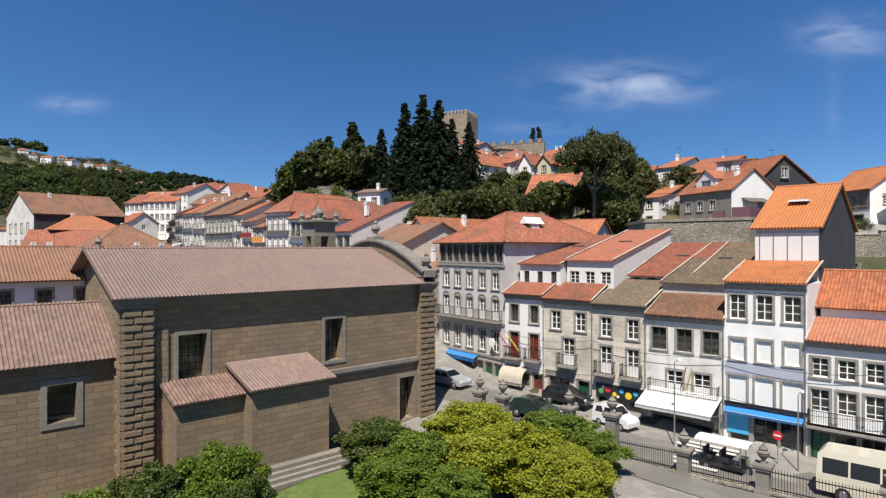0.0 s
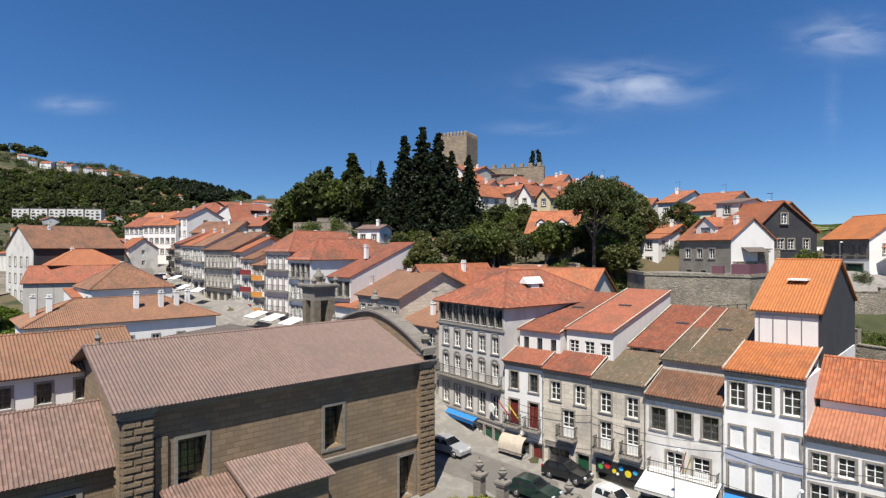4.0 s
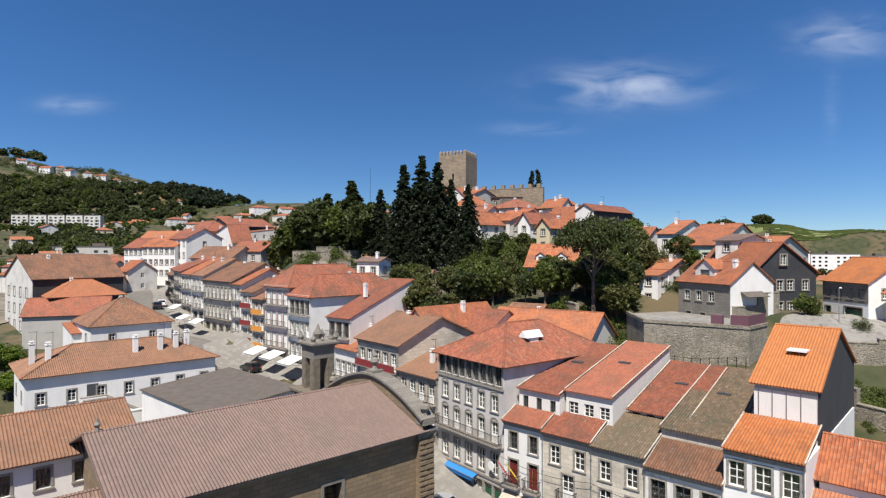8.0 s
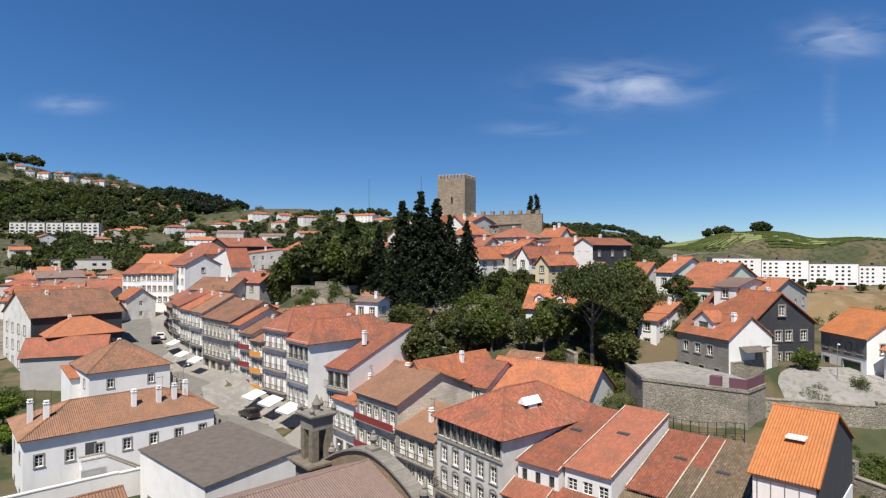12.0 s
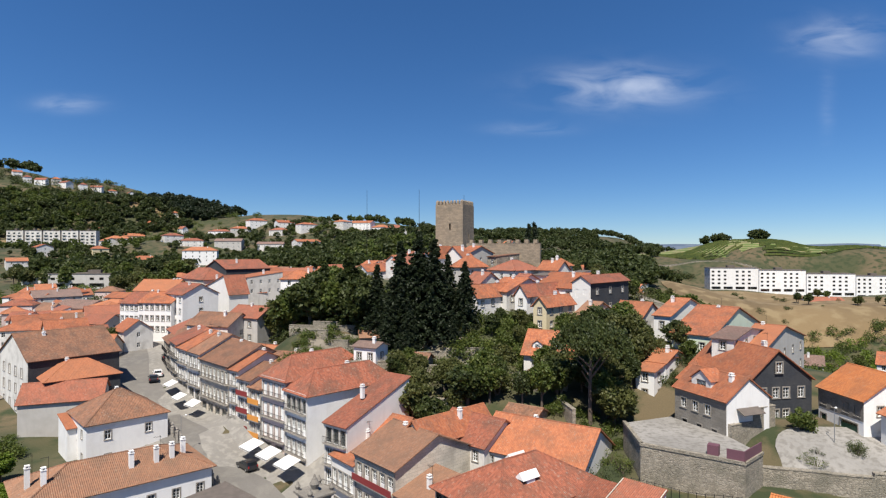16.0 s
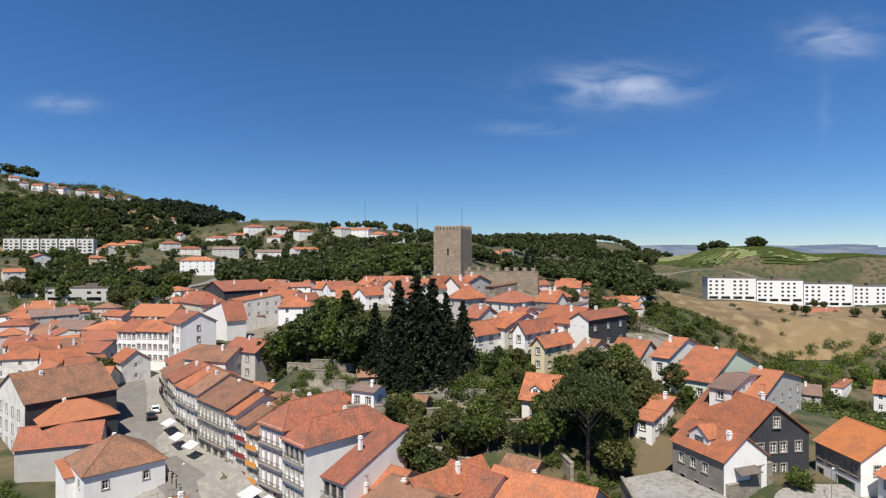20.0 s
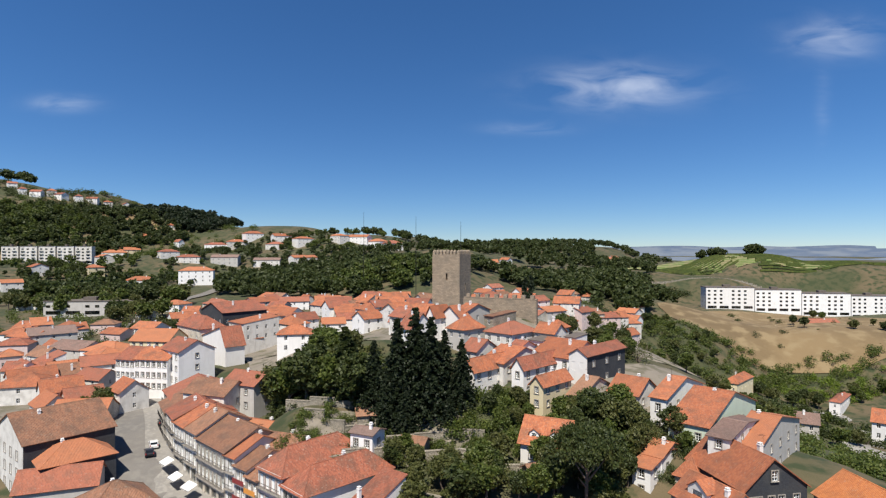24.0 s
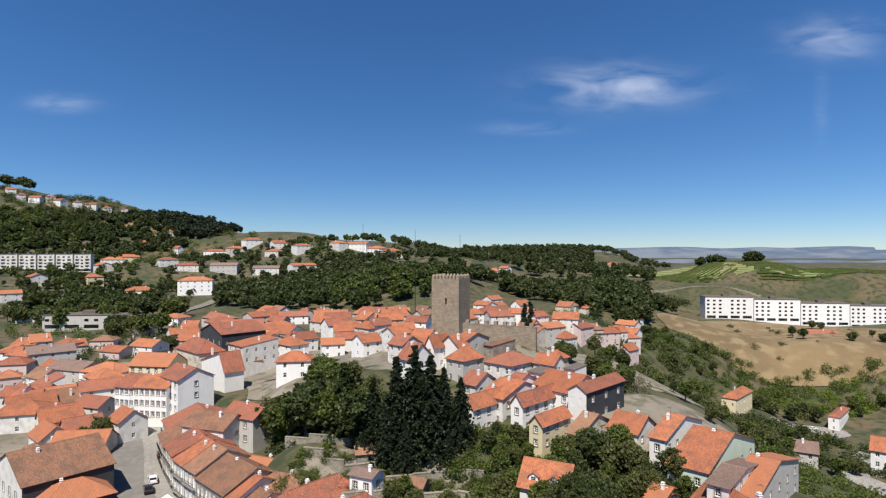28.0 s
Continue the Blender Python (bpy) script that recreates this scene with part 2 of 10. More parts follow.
SOIL = ground_mat("hillside_soil_and_scrub", (0.054, 0.059, 0.023), (0.122, 0.091, 0.049), (0.030, 0.042, 0.013), 0.035, 0.22)
GRASS = ground_mat("green_lawn", (0.104, 0.148, 0.030), (0.139, 0.174, 0.044), (0.078, 0.122, 0.026), 0.2, 1.5)
BARK = plain("tree_bark", (0.13, 0.10, 0.075), 0.95, 0, 0.5, 4)
LEAF_BRIGHT = leaf_mat("bright_lime_leaves", (0.386, 0.386, 0.026), (0.239, 0.294, 0.022))
LEAF_LIME = leaf_mat("fresh_green_leaves", (0.202, 0.267, 0.026), (0.120, 0.193, 0.020))
LEAF_MID = leaf_mat("mid_green_leaves", (0.078, 0.120, 0.020), (0.156, 0.179, 0.035))
LEAF_DARK = leaf_mat("dark_green_leaves", (0.046, 0.069, 0.017), (0.099, 0.118, 0.029))
LEAF_OLIVE = leaf_mat("olive_green_leaves", (0.092, 0.109, 0.028), (0.161, 0.161, 0.046))
LEAF_CONIFER = leaf_mat("blackish_green_needles", (0.016, 0.030, 0.012), (0.042, 0.06, 0.02))
gm, gnt, gb = mat_base("window_glass", 0.04)
gb.inputs["Transmission Weight"].default_value = 1.0
gb.inputs["Base Color"].default_value = (0.75, 0.8, 0.82, 1)
GLASS = gm


# ---- mesh building ----
class MB:
    """Collects faces with a material slot and UVs in metres."""

    def __init__(self):
        self.v, self.f, self.m, self.uv = [], [], [], []

    def face(self, pts, mi=0, uv=None):
        pts = [Vector(p) for p in pts]
        n = len(self.v)
        self.v += pts
        self.f.append(tuple(range(n, n + len(pts))))
        self.m.append(mi)
        if uv is None:
            e = pts[1] - pts[0]
            nn = (pts[1] - pts[0]).cross(pts[-1] - pts[0])
            if nn.length < 1e-9:
                nn = Vector((0, 0, 1))
            nn.normalize()
            if abs(nn.z) > 0.9:
                uv = [(p.x, p.y) for p in pts]
            else:
                h = Vector((-nn.y, nn.x, 0)).normalized()
                up = nn.cross(h)
                uv = [(p.dot(h), p.dot(up)) for p in pts]
        self.uv += list(uv)

    def box(self, x0, x1, y0, y1, z0, z1, mi=0, m=None):
        c = [Vector((x, y, z)) for z in (z0, z1) for y in (y0, y1) for x in (x0, x1)]
        if m is not None:
            c = [m @ p for p in c]
        for q in ((0, 2, 3, 1), (4, 5, 7, 6), (0, 1, 5, 4), (2, 6, 7, 3), (0, 4, 6, 2), (1, 3, 7, 5)):
            self.face([c[i] for i in q], mi)

    def tube(self, a, b, r0, r1, n=8, mi=0, caps=True):
        a, b = Vector(a), Vector(b)
        d = (b - a).normalized()
        s = d.orthogonal().normalized()
        t = d.cross(s)
        ra = [a + (s * math.cos(2 * math.pi * i / n) + t * math.sin(2 * math.pi * i / n)) * r0 for i in range(n)]
        rb = [b + (s * math.cos(2 * math.pi * i / n) + t * math.sin(2 * math.pi * i / n)) * r1 for i in range(n)]
        for i in range(n):
            j = (i + 1) % n
            self.face([ra[i], ra[j], rb[j], rb[i]], mi)
        if caps:
            self.face(ra[::-1], mi)
            self.face(rb, mi)

    def lathe(self, prof, n=12, mi=0, at=(0, 0, 0)):
        at = Vector(at)
        rings = [[at + Vector((r * math.cos(2 * math.pi * i / n), r * math.sin(2 * math.pi * i / n), z)) for i in range(n)] for r, z in prof]
        for ra, rb in zip(rings, rings[1:]):
            for i in range(n):
                j = (i + 1) % n
                self.face([ra[i], ra[j], rb[j], rb[i]], mi)
        self.face(rings[0][::-1], mi)
        self.face(rings[-1], mi)

    def mesh(self, name, mats):
        me = bpy.data.meshes.new(name)
        me.from_pydata([tuple(p) for p in self.v], [], self.f)
        for mt in mats if isinstance(mats, (list, tuple)) else [mats]:
            me.materials.append(mt)
        if len(me.materials) > 1:
            me.polygons.foreach_set("material_index", self.m)
        lay = me.uv_layers.new(name="UVMap")
        lay.data.foreach_set("uv", [c for p in self.uv for c in p])
        me.update()
        return me


def part(name, data, material, parent, label="", m=None):
    """Links a mesh (or a mesh builder) as one object under a thing or part."""
    me = data.mesh(name, material) if isinstance(data, MB) else data
    ob = new(name, me)
    ob.parent = parent
    if m is not None:
        ob.matrix_basis = m
    if label:
        ob["label"] = label
    return ob


def thing(name, label, category, m, group="", kind=""):
    e = new(name)
    e.empty_display_size = 0.3
    e.matrix_basis = m
    return tagged(e, label, category, group, kind)


# ---- terrain ----
SPOTS = []


def spots(*rows):
    SPOTS.extend(rows)


# lower town and the church garden
spots((0, 45, 0), (20, 35, 0), (-10, 30, 0), (10, 20, 0), (-20, 15, 0), (30, 25, 0), (0, 0, 0), (-30, 50, 1), (-25, 72, 3.2), (4, 54, 0.9), (45, 10, 0), (9, 52, 0.7), (14, 47, 0.2), (19.5, 42.5, -0.1), (25, 37, -0.3), (31, 31, -0.4), (18, 50, 2), (25, 44, 1.5), (32, 38, 0.5), (13, 57, 4), (-60, 30, 2))
# the main street, climbing
spots((-14, 76, 4.2), (-29, 90, 6.9), (-45, 106, 10), (-61, 124, 13.4), (-70, 142, 15), (-80, 160, 16))
# west of the street
spots((-50, 70, 4), (-60, 95, 7.5), (-75, 100, 9), (-100, 110, 10), (-90, 130, 12.5), (-130, 120, 9), (-110, 160, 14), (-140, 200, 14), (-120, 250, 17), (-217, 327, 18))
# slope behind the houses and the castle hill
spots((20, 70, 12), (27, 74, 13.5), (36, 66, 13.5), (45, 78, 17.6), (54, 80, 17.3), (60, 70, 16.6), (44, 54, 10), (44, 46, 5), (2, 80, 9), (0, 100, 18), (-16, 108, 20), (-22, 117, 25), (10, 95, 18.0), (16, 97, 19.0), (25, 107, 22.5), (45, 112, 24.5), (45, 104, 23))
spots((60, 100, 20), (10, 120, 26), (0, 135, 30), (-20, 125, 23), (-40, 130, 18), (10, 150, 33), (10, 183, 38), (22, 160, 37.5), (10, 167, 37), (28, 148, 31.5), (31, 128, 28.5), (36, 113, 24.5), (14, 128, 28.5), (40, 140, 28), (40, 180, 30), (-30, 170, 29), (-60, 175, 22), (-75, 178, 19), (-60, 220, 24), (-12, 150, 33))
# the valley to the east
spots((75, 115, 14), (100, 130, 6), (120, 180, -7), (190, 290, -26), (150, 290, -19), (100, 250, -8), (100, 200, -4), (123, 357, 12), (250, 400, 5), (316, 480, 8), (208, 456, 9), (300, 442, 5), (80, 80, 12), (120, 100, 4), (200, 200, -20), (185, 235, -25), (230, 250, -28), (70, 210, 14))
spots((250, 560, 30), (310, 590, 49), (400, 560, 42), (200, 600, 34), (120, 470, 28), (60, 400, 27), (110, 400, 22), (130, 560, 40), (60, 620, 50), (60, 300, 28), (500, 700, 22), (350, 800, 34))
# far town and the western hill
spots((-197, 381, 24), (-170, 455, 29), (-71, 324, 24), (-20, 260, 28), (-356, 561, 43), (-359, 507, 40), (-250, 600, 50), (-390, 769, 98), (-460, 800, 130), (-600, 800, 148), (-200, 760, 84), (-100, 700, 72), (-60, 850, 72), (0, 560, 55), (0, 450, 42))
spots((100, 800, 58), (200, 860, 60), (0, 1200, 50), (600, 1200, -15), (-300, 1200, 60), (-800, 1000, 120), (-300, 250, 14), (-500, 350, 30), (400, 200, -15), (600, 500, 20), (0, -200, 0), (-300, -100, 0), (300, -100, 0))
_SP = np.array(SPOTS, float)


def ground_many(x, y):
    x, y = np.asarray(x, float), np.asarray(y, float)
    d2 = (x[..., None] - _SP[:, 0]) ** 2 + (y[..., None] - _SP[:, 1]) ** 2
    scale = 9 + 0.0004 * (_SP[:, 0] ** 2 + _SP[:, 1] ** 2)
    w = 1.0 / (d2 + scale) ** 1.9
    return (w * _SP[:, 2]).sum(-1) / w.sum(-1)


def ground(x, y):
    return float(ground_many(np.array([x]), np.array([y]))[0])


def build_ground():
    def axis(lo, hi, fine_lo, fine_hi, step, grow):
        a = list(np.arange(fine_lo, fine_hi + 0.01, step))
        s, p = step, fine_lo
        while p > lo:
            s *= grow
            p -= s
            a.insert(0, p)
        s, p = step, fine_hi
        while p < hi:
            s *= grow
            p += s
            a.append(p)
        return np.array(a)
    xs, ys = axis(-4200, 4200, -130, 130, 2.5, 1.06), axis(-600, 4600, 0, 230, 2.5, 1.045)
    X, Y = np.meshgrid(xs, ys)
    Zg = np.zeros_like(X)
    for i in range(len(ys)):
        Zg[i] = ground_many(X[i], Y[i])
    rough = np.array([[noise.noise((x * 0.02, y * 0.02, 3.1)) for x in xs] for y in ys])
    far = np.clip((np.hypot(X, Y) - 150) / 200, 0, 1)
    Zg += rough * 3.0 * far
    nx = len(xs)
    verts = np.stack([X.ravel(), Y.ravel(), Zg.ravel()], 1)
    faces = [(r * nx + c, r * nx + c + 1, (r + 1) * nx + c + 1, (r + 1) * nx + c) for r in range(len(ys) - 1) for c in range(nx - 1)]
    me = bpy.data.meshes.new("ground")
    me.from_pydata(verts.tolist(), [], faces)
    me.materials.append(SOIL)
    me.polygons.foreach_set("use_smooth", [True] * len(faces))
    return tagged(new("ground", me), "hillside ground with dry soil, scrub and grass", "ground", kind="structure")


build_ground()


def ribbon(name, pts, widths, material, label, category, lift=0.06, step=3.0):
    """A strip that follows a line over the ground."""
    mb = MB()
    P = [Vector(p) for p in pts]
    line, wid = [], []
    for i in range(len(P) - 1):
        n = max(1, int((P[i + 1] - P[i]).length / step))
        for k in range(n):
            line.append(P[i].lerp(P[i + 1], k / n))
            wid.append(widths[i] + (widths[i + 1] - widths[i]) * k / n)
    line.append(P[-1])
    wid.append(widths[-1])
    rows = []
    for i, p in enumerate(line):
        d = (line[min(i + 1, len(line) - 1)] - line[max(i - 1, 0)]).normalized()
        s = Vector((d.y, -d.x))
        row = []
        for k in range(5):
            q = p + s * wid[i] * (k / 4 - 0.5)
            row.append(Vector((q.x, q.y, ground(q.x, q.y) + lift)))
        rows.append(row)
    for a, b in zip(rows, rows[1:]):
        for k in range(4):
            mb.face([a[k], a[k + 1], b[k + 1], b[k]])
    return tagged(new(name, mb.mesh(name, material)), label, category, kind="structure")


STREET = [(30, 24), (8, 44), (-7, 60), (-20, 76), (-34, 90), (-50, 106), (-65, 124), (-74, 142), (-84, 158)]
ribbon("pavement", STREET, [26, 26, 25, 25, 23, 23, 24, 24, 26], PAVE, "pale stone pavement along the street", "pavement", 0.14)
ribbon("road", STREET, [9, 9, 8, 8, 7, 7.5, 8, 8, 10], ASPHALT, "grey stone-paved street climbing through the town", "road", 0.20)


# ---- windows and doors ----
WCACHE = {}


def window_meshes(w, h, style):
    key = (round(w, 2), round(h, 2), style)
    if key in WCACHE:
        return WCACHE[key]
    fr, gl, su = MB(), MB(), MB()
    mat = {"sash": FRAME_W, "french": FRAME_W, "dark": FRAME_D, "blind": FRAME_W, "door_r": FRAME_R, "door_g": FRAME_G, "far": FRAME_W, "fard": FRAME_D, "hole": FRAME_D}[style]
    t = 0.07
    y0, y1 = 0.10, 0.16
    for a in ((-w / 2, -w / 2 + t, 0, h), (w / 2 - t, w / 2, 0, h), (-w / 2 + t, w / 2 - t, 0, t), (-w / 2 + t, w / 2 - t, h - t, h)):
        fr.box(a[0], a[1], y0, y1, a[2], a[3])
    if style in ("sash", "french", "dark"):
        fr.box(-0.035, 0.035, y0 - 0.01, y1, t, h - t)
        nbar = 3 if style != "french" else 4
        for k in range(1, nbar):
            z = t + (h - 2 * t) * k / nbar
            fr.box(-w / 2 + t, -0.035, y0 + 0.01, y1 - 0.01, z - 0.018, z + 0.018)
            fr.box(0.035, w / 2 - t, y0 + 0.01, y1 - 0.01, z - 0.018, z + 0.018)
        if style == "french":
            fr.box(-w / 2 + t, -0.035, y0, y1, t, t + h * 0.36)
            fr.box(0.035, w / 2 - t, y0, y1, t, t + h * 0.36)
    elif style in ("door_r", "door_g"):
        for sx in (-1, 1):
            a, b = sorted((sx * 0.02, sx * (w / 2 - t)))
            fr.box(a, b, y0 + 0.02, y1, 0, h * 0.8)
            fr.box(a + 0.08, b - 0.08, y0, y1 - 0.02, 0.15, h * 0.36)
            fr.box(a + 0.08, b - 0.08, y0, y1 - 0.02, h * 0.42, h * 0.74)
        fr.box(-w / 2 + t, w / 2 - t, y0, y1, h * 0.8, h * 0.8 + 0.06)
    elif style == "far":
        fr.box(-0.04, 0.04, y0, y1, t, h - t)
        fr.box(-w / 2 + t, w / 2 - t, y0, y1, h * 0.6, h * 0.6 + 0.05)
    if style == "blind":
        n = max(4, int(h / 0.12))
        zz = [t + (h - 2 * t) * k / n for k in range(n + 1)]
        for za, zb in zip(zz, zz[1:]):
            gl.face([(-w / 2 + t, y0 + 0.02, za), (w / 2 - t, y0 + 0.02, za), (w / 2 - t, y0 + 0.045, zb), (-w / 2 + t, y0 + 0.045, zb)])
            gl.face([(-w / 2 + t, y0 + 0.045, zb), (w / 2 - t, y0 + 0.045, zb), (w / 2 - t, y0 + 0.02, zb), (-w / 2 + t, y0 + 0.02, zb)])
        pane = ("shutter", BLINDS)
    else:
        gl.box(-w / 2 + t, w / 2 - t, y0 + 0.025, y0 + 0.04, t, h - t)
        pane = ("pane", GLASS)
    s, d = 0.15, 0.05
    for a in ((-w / 2 - s, -w / 2, -0.02, h + s), (w / 2, w / 2 + s, -0.02, h + s), (-w / 2, w / 2, h, h + s)):
        su.box(a[0], a[1], -d, 0.05, a[2], a[3])
    su.box(-w / 2 - s - 0.04, w / 2 + s + 0.04, -d - 0.06, 0.05, -0.12, -0.02)
    if style in ("far", "fard"):
        fr.box(-w / 2 + t, w / 2 - t, y0 + 0.025, y0 + 0.04, t, h - t, 1)
        out = (fr.mesh("window", [mat, GLASS]), None, "", su.mesh("window_surround", TRIM))
        WCACHE[key] = out
        return out
    out = (fr.mesh("window", mat), gl.mesh(pane[0], pane[1]), pane[0], su.mesh("window_surround", TRIM))
    WCACHE[key] = out
    return out


def add_window(parent, m, w, h, style, surround=True):
    fr, gl, pn, su = window_meshes(w, h, style)
    name = "door" if style.startswith("door") else "window"
    o = part(name, fr, None, parent, m=m)
    if gl is not None and style != "hole":
        p = part(pn, gl, None, o)
        if pn == "pane":
            p.visible_shadow = False
    if surround:
        part("window_surround", su, None, o)
    return o


BALC = {}


def balcony(parent, m, w, style="iron"):
    """A stone slab with a wrought-iron rail; m is the sill's place on the wall."""
    key = (round(w, 2), style)
    if key not in BALC:
        sl, ra = MB(), MB()
        sl.box(-w / 2, w / 2, -0.75, 0.02, -0.18, 0)
        sl.box(-w / 2 + 0.1, w / 2 - 0.1, -0.6, 0.02, -0.28, -0.18)
        for z in (0.12, 0.98):
            ra.box(-w / 2 + 0.03, w / 2 - 0.03, -0.72, -0.68, z, z + 0.04)
            for sx in (-1, 1):
                x = sx * (w / 2 - 0.05)
                ra.box(x - 0.02, x + 0.02, -0.68, 0, z, z + 0.04)
        n = int(w / 0.13)
        for k in range(n + 1):
            x = -w / 2 + 0.05 + (w - 0.1) * k / n
            ra.box(x - 0.009, x + 0.009, -0.71, -0.69, 0, 1.0)
        for sx in (-1, 1):
            for k in range(1, 5):
                ra.box(sx * (w / 2 - 0.05) - 0.009, sx * (w / 2 - 0.05) + 0.009, -0.7 + 0.14 * k, -0.68 + 0.14 * k, 0, 1.0)
        BALC[key] = (sl.mesh("balcony", TRIM), ra.mesh("railing", IRON))
    b = part("balcony", BALC[key][0], None, parent, m=m)
    part("railing", BALC[key][1], None, b)
    return b


# ---- walls and roofs ----
def wall(mb, p0, p1, z0, z1, holes=(), t=0.3, mi=0):
    """An upright wall from p0 to p1, its outside to the right; holes are (u0, u1, z0, z1)."""
    p0, p1 = Vector((*p0, 0)), Vector((*p1, 0))
    d = (p1 - p0).normalized()
    L = (p1 - p0).length
    n = Vector((d.y, -d.x, 0))
    us = sorted({0.0, L, *[h[0] for h in holes], *[h[1] for h in holes]})
    zs = sorted({z0, z1, *[h[2] for h in holes], *[h[3] for h in holes]})

    def at(u, z, k):
        return p0 + d * u - n * k + Vector((0, 0, z))
    for a, b in zip(us, us[1:]):
        # merge the cells of a column between openings
        z = z0
        for lo, hi in zip(zs, zs[1:]):
            um, zm = (a + b) / 2, (lo + hi) / 2
            if any(h[0] < um < h[1] and h[2] < zm < h[3] for h in holes):
                if lo > z:
                    mb.face([at(a, z, 0), at(b, z, 0), at(b, lo, 0), at(a, lo, 0)], mi)
                z = hi
        if z1 > z:
            mb.face([at(a, z, 0), at(b, z, 0), at(b, z1, 0), at(a, z1, 0)], mi)
    for u0, u1, a, b in holes:
        mb.face([at(u0, a, 0), at(u0, a, t), at(u1, a, t), at(u1, a, 0)][::-1], mi)
        mb.face([at(u0, b, 0), at(u0, b, t), at(u1, b, t), at(u1, b, 0)], mi)
        mb.face([at(u0, a, 0), at(u0, b, 0), at(u0, b, t), at(u0, a, t)], mi)
        mb.face([at(u1, a, 0), at(u1, a, t), at(u1, b, t), at(u1, b, 0)], mi)
    # inner face uses the next slot, where houses carry the painted room shade
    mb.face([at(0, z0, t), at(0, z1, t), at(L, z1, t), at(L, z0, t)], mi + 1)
    mb.face([at(0, z1, 0), at(L, z1, 0), at(L, z1, t), at(0, z1, t)], mi)


def slope(mb, el, er, tr, tl, wavy=False, th=0.14, mi=0):
    """One roof slope: eave left and right, top right and left, seen from outside; triangles have tl == tr."""
    el, er, tr, tl = Vector(el), Vector(er), Vector(tr), Vector(tl)
    u = (er - el).normalized()
    n = u.cross(tl - el if (tl - el).length > 0.01 else tr - el).normalized()
    up = n.cross(u)
    L, a, b = (er - el).length, (tl - el).dot(u), (tr - el).dot(u)
    H = max((tl - el).dot(up), (tr - el).dot(up))
    Ha, Hb = (tl - el).dot(up), (tr - el).dot(up)

    def top(x):
        pts = [(0.0, 0.0), (a, Ha), (b, Hb), (L, 0.0)]
        best = 0.0
        for (x0, h0), (x1, h1) in zip(pts, pts[1:]):
            if x1 - x0 > 1e-4 and x0 - 1e-4 <= x <= x1 + 1e-4:
                best = max(best, h0 + (h1 - h0) * (x - x0) / (x1 - x0))
        return best
    if not wavy:
        poly, uv = [el, er], [(0, 0), (L, 0)]
        if (tr - tl).length > 0.02:
            poly += [tr, tl]
            uv += [(b, Hb), (a, Ha)]
        else:
            poly += [tr]
            uv += [(b, Hb)]
        off = n * th
        mb.face([p + off for p in poly], mi, uv)
        mb.face([p for p in poly][::-1], mi)
        for i in range(len(poly)):
            p, q = poly[i], poly[(i + 1) % len(poly)]
            mb.face([p, q, q + off, p + off], mi)
        return
    step = 0.055
    k = max(2, int(L / step))
    prev = None
    for i in range(k + 1):
        x = L * i / k
        wv = 0.065 * (0.5 + 0.5 * math.cos(2 * math.pi * x / 0.22))
        h = top(min(max(x, 0.001), L - 0.001))
        lo = el + u * x + n * (th - 0.05 + wv)
        hi = lo + up * h
        cur = (lo, hi, x, h, el + u * x, wv)
        if prev:
            mb.face([prev[0], lo, hi, prev[1]], mi, [(prev[2], 0), (x, 0), (x, h), (prev[2], prev[3])])
            mb.face([prev[4], cur[4], lo, prev[0]], mi, [(prev[2], 0), (x, 0), (x, 0.1), (prev[2], 0.1)])
        prev = cur
    poly = [el, er, tr] + ([tl] if (tr - tl).length > 0.02 else [])
    mb.face(poly[::-1], mi)
    for p, q in ((er, tr), (tl, el)):
        mb.face([p, q, q + n * (th - 0.01), p + n * (th - 0.01)], mi)


def ridge_line(mb, a, b, r=0.13):
    """A row of half-round ridge tiles."""
    a, b = Vector(a), Vector(b)
    n = max(1, int((b - a).length / 0.42))
    for k in range(n):
        p, q = a.lerp(b, k / n), a.lerp(b, (k + 1) / n)
        mb.tube(p, q, r * 1.08, r * 0.92, 6, 0, True)


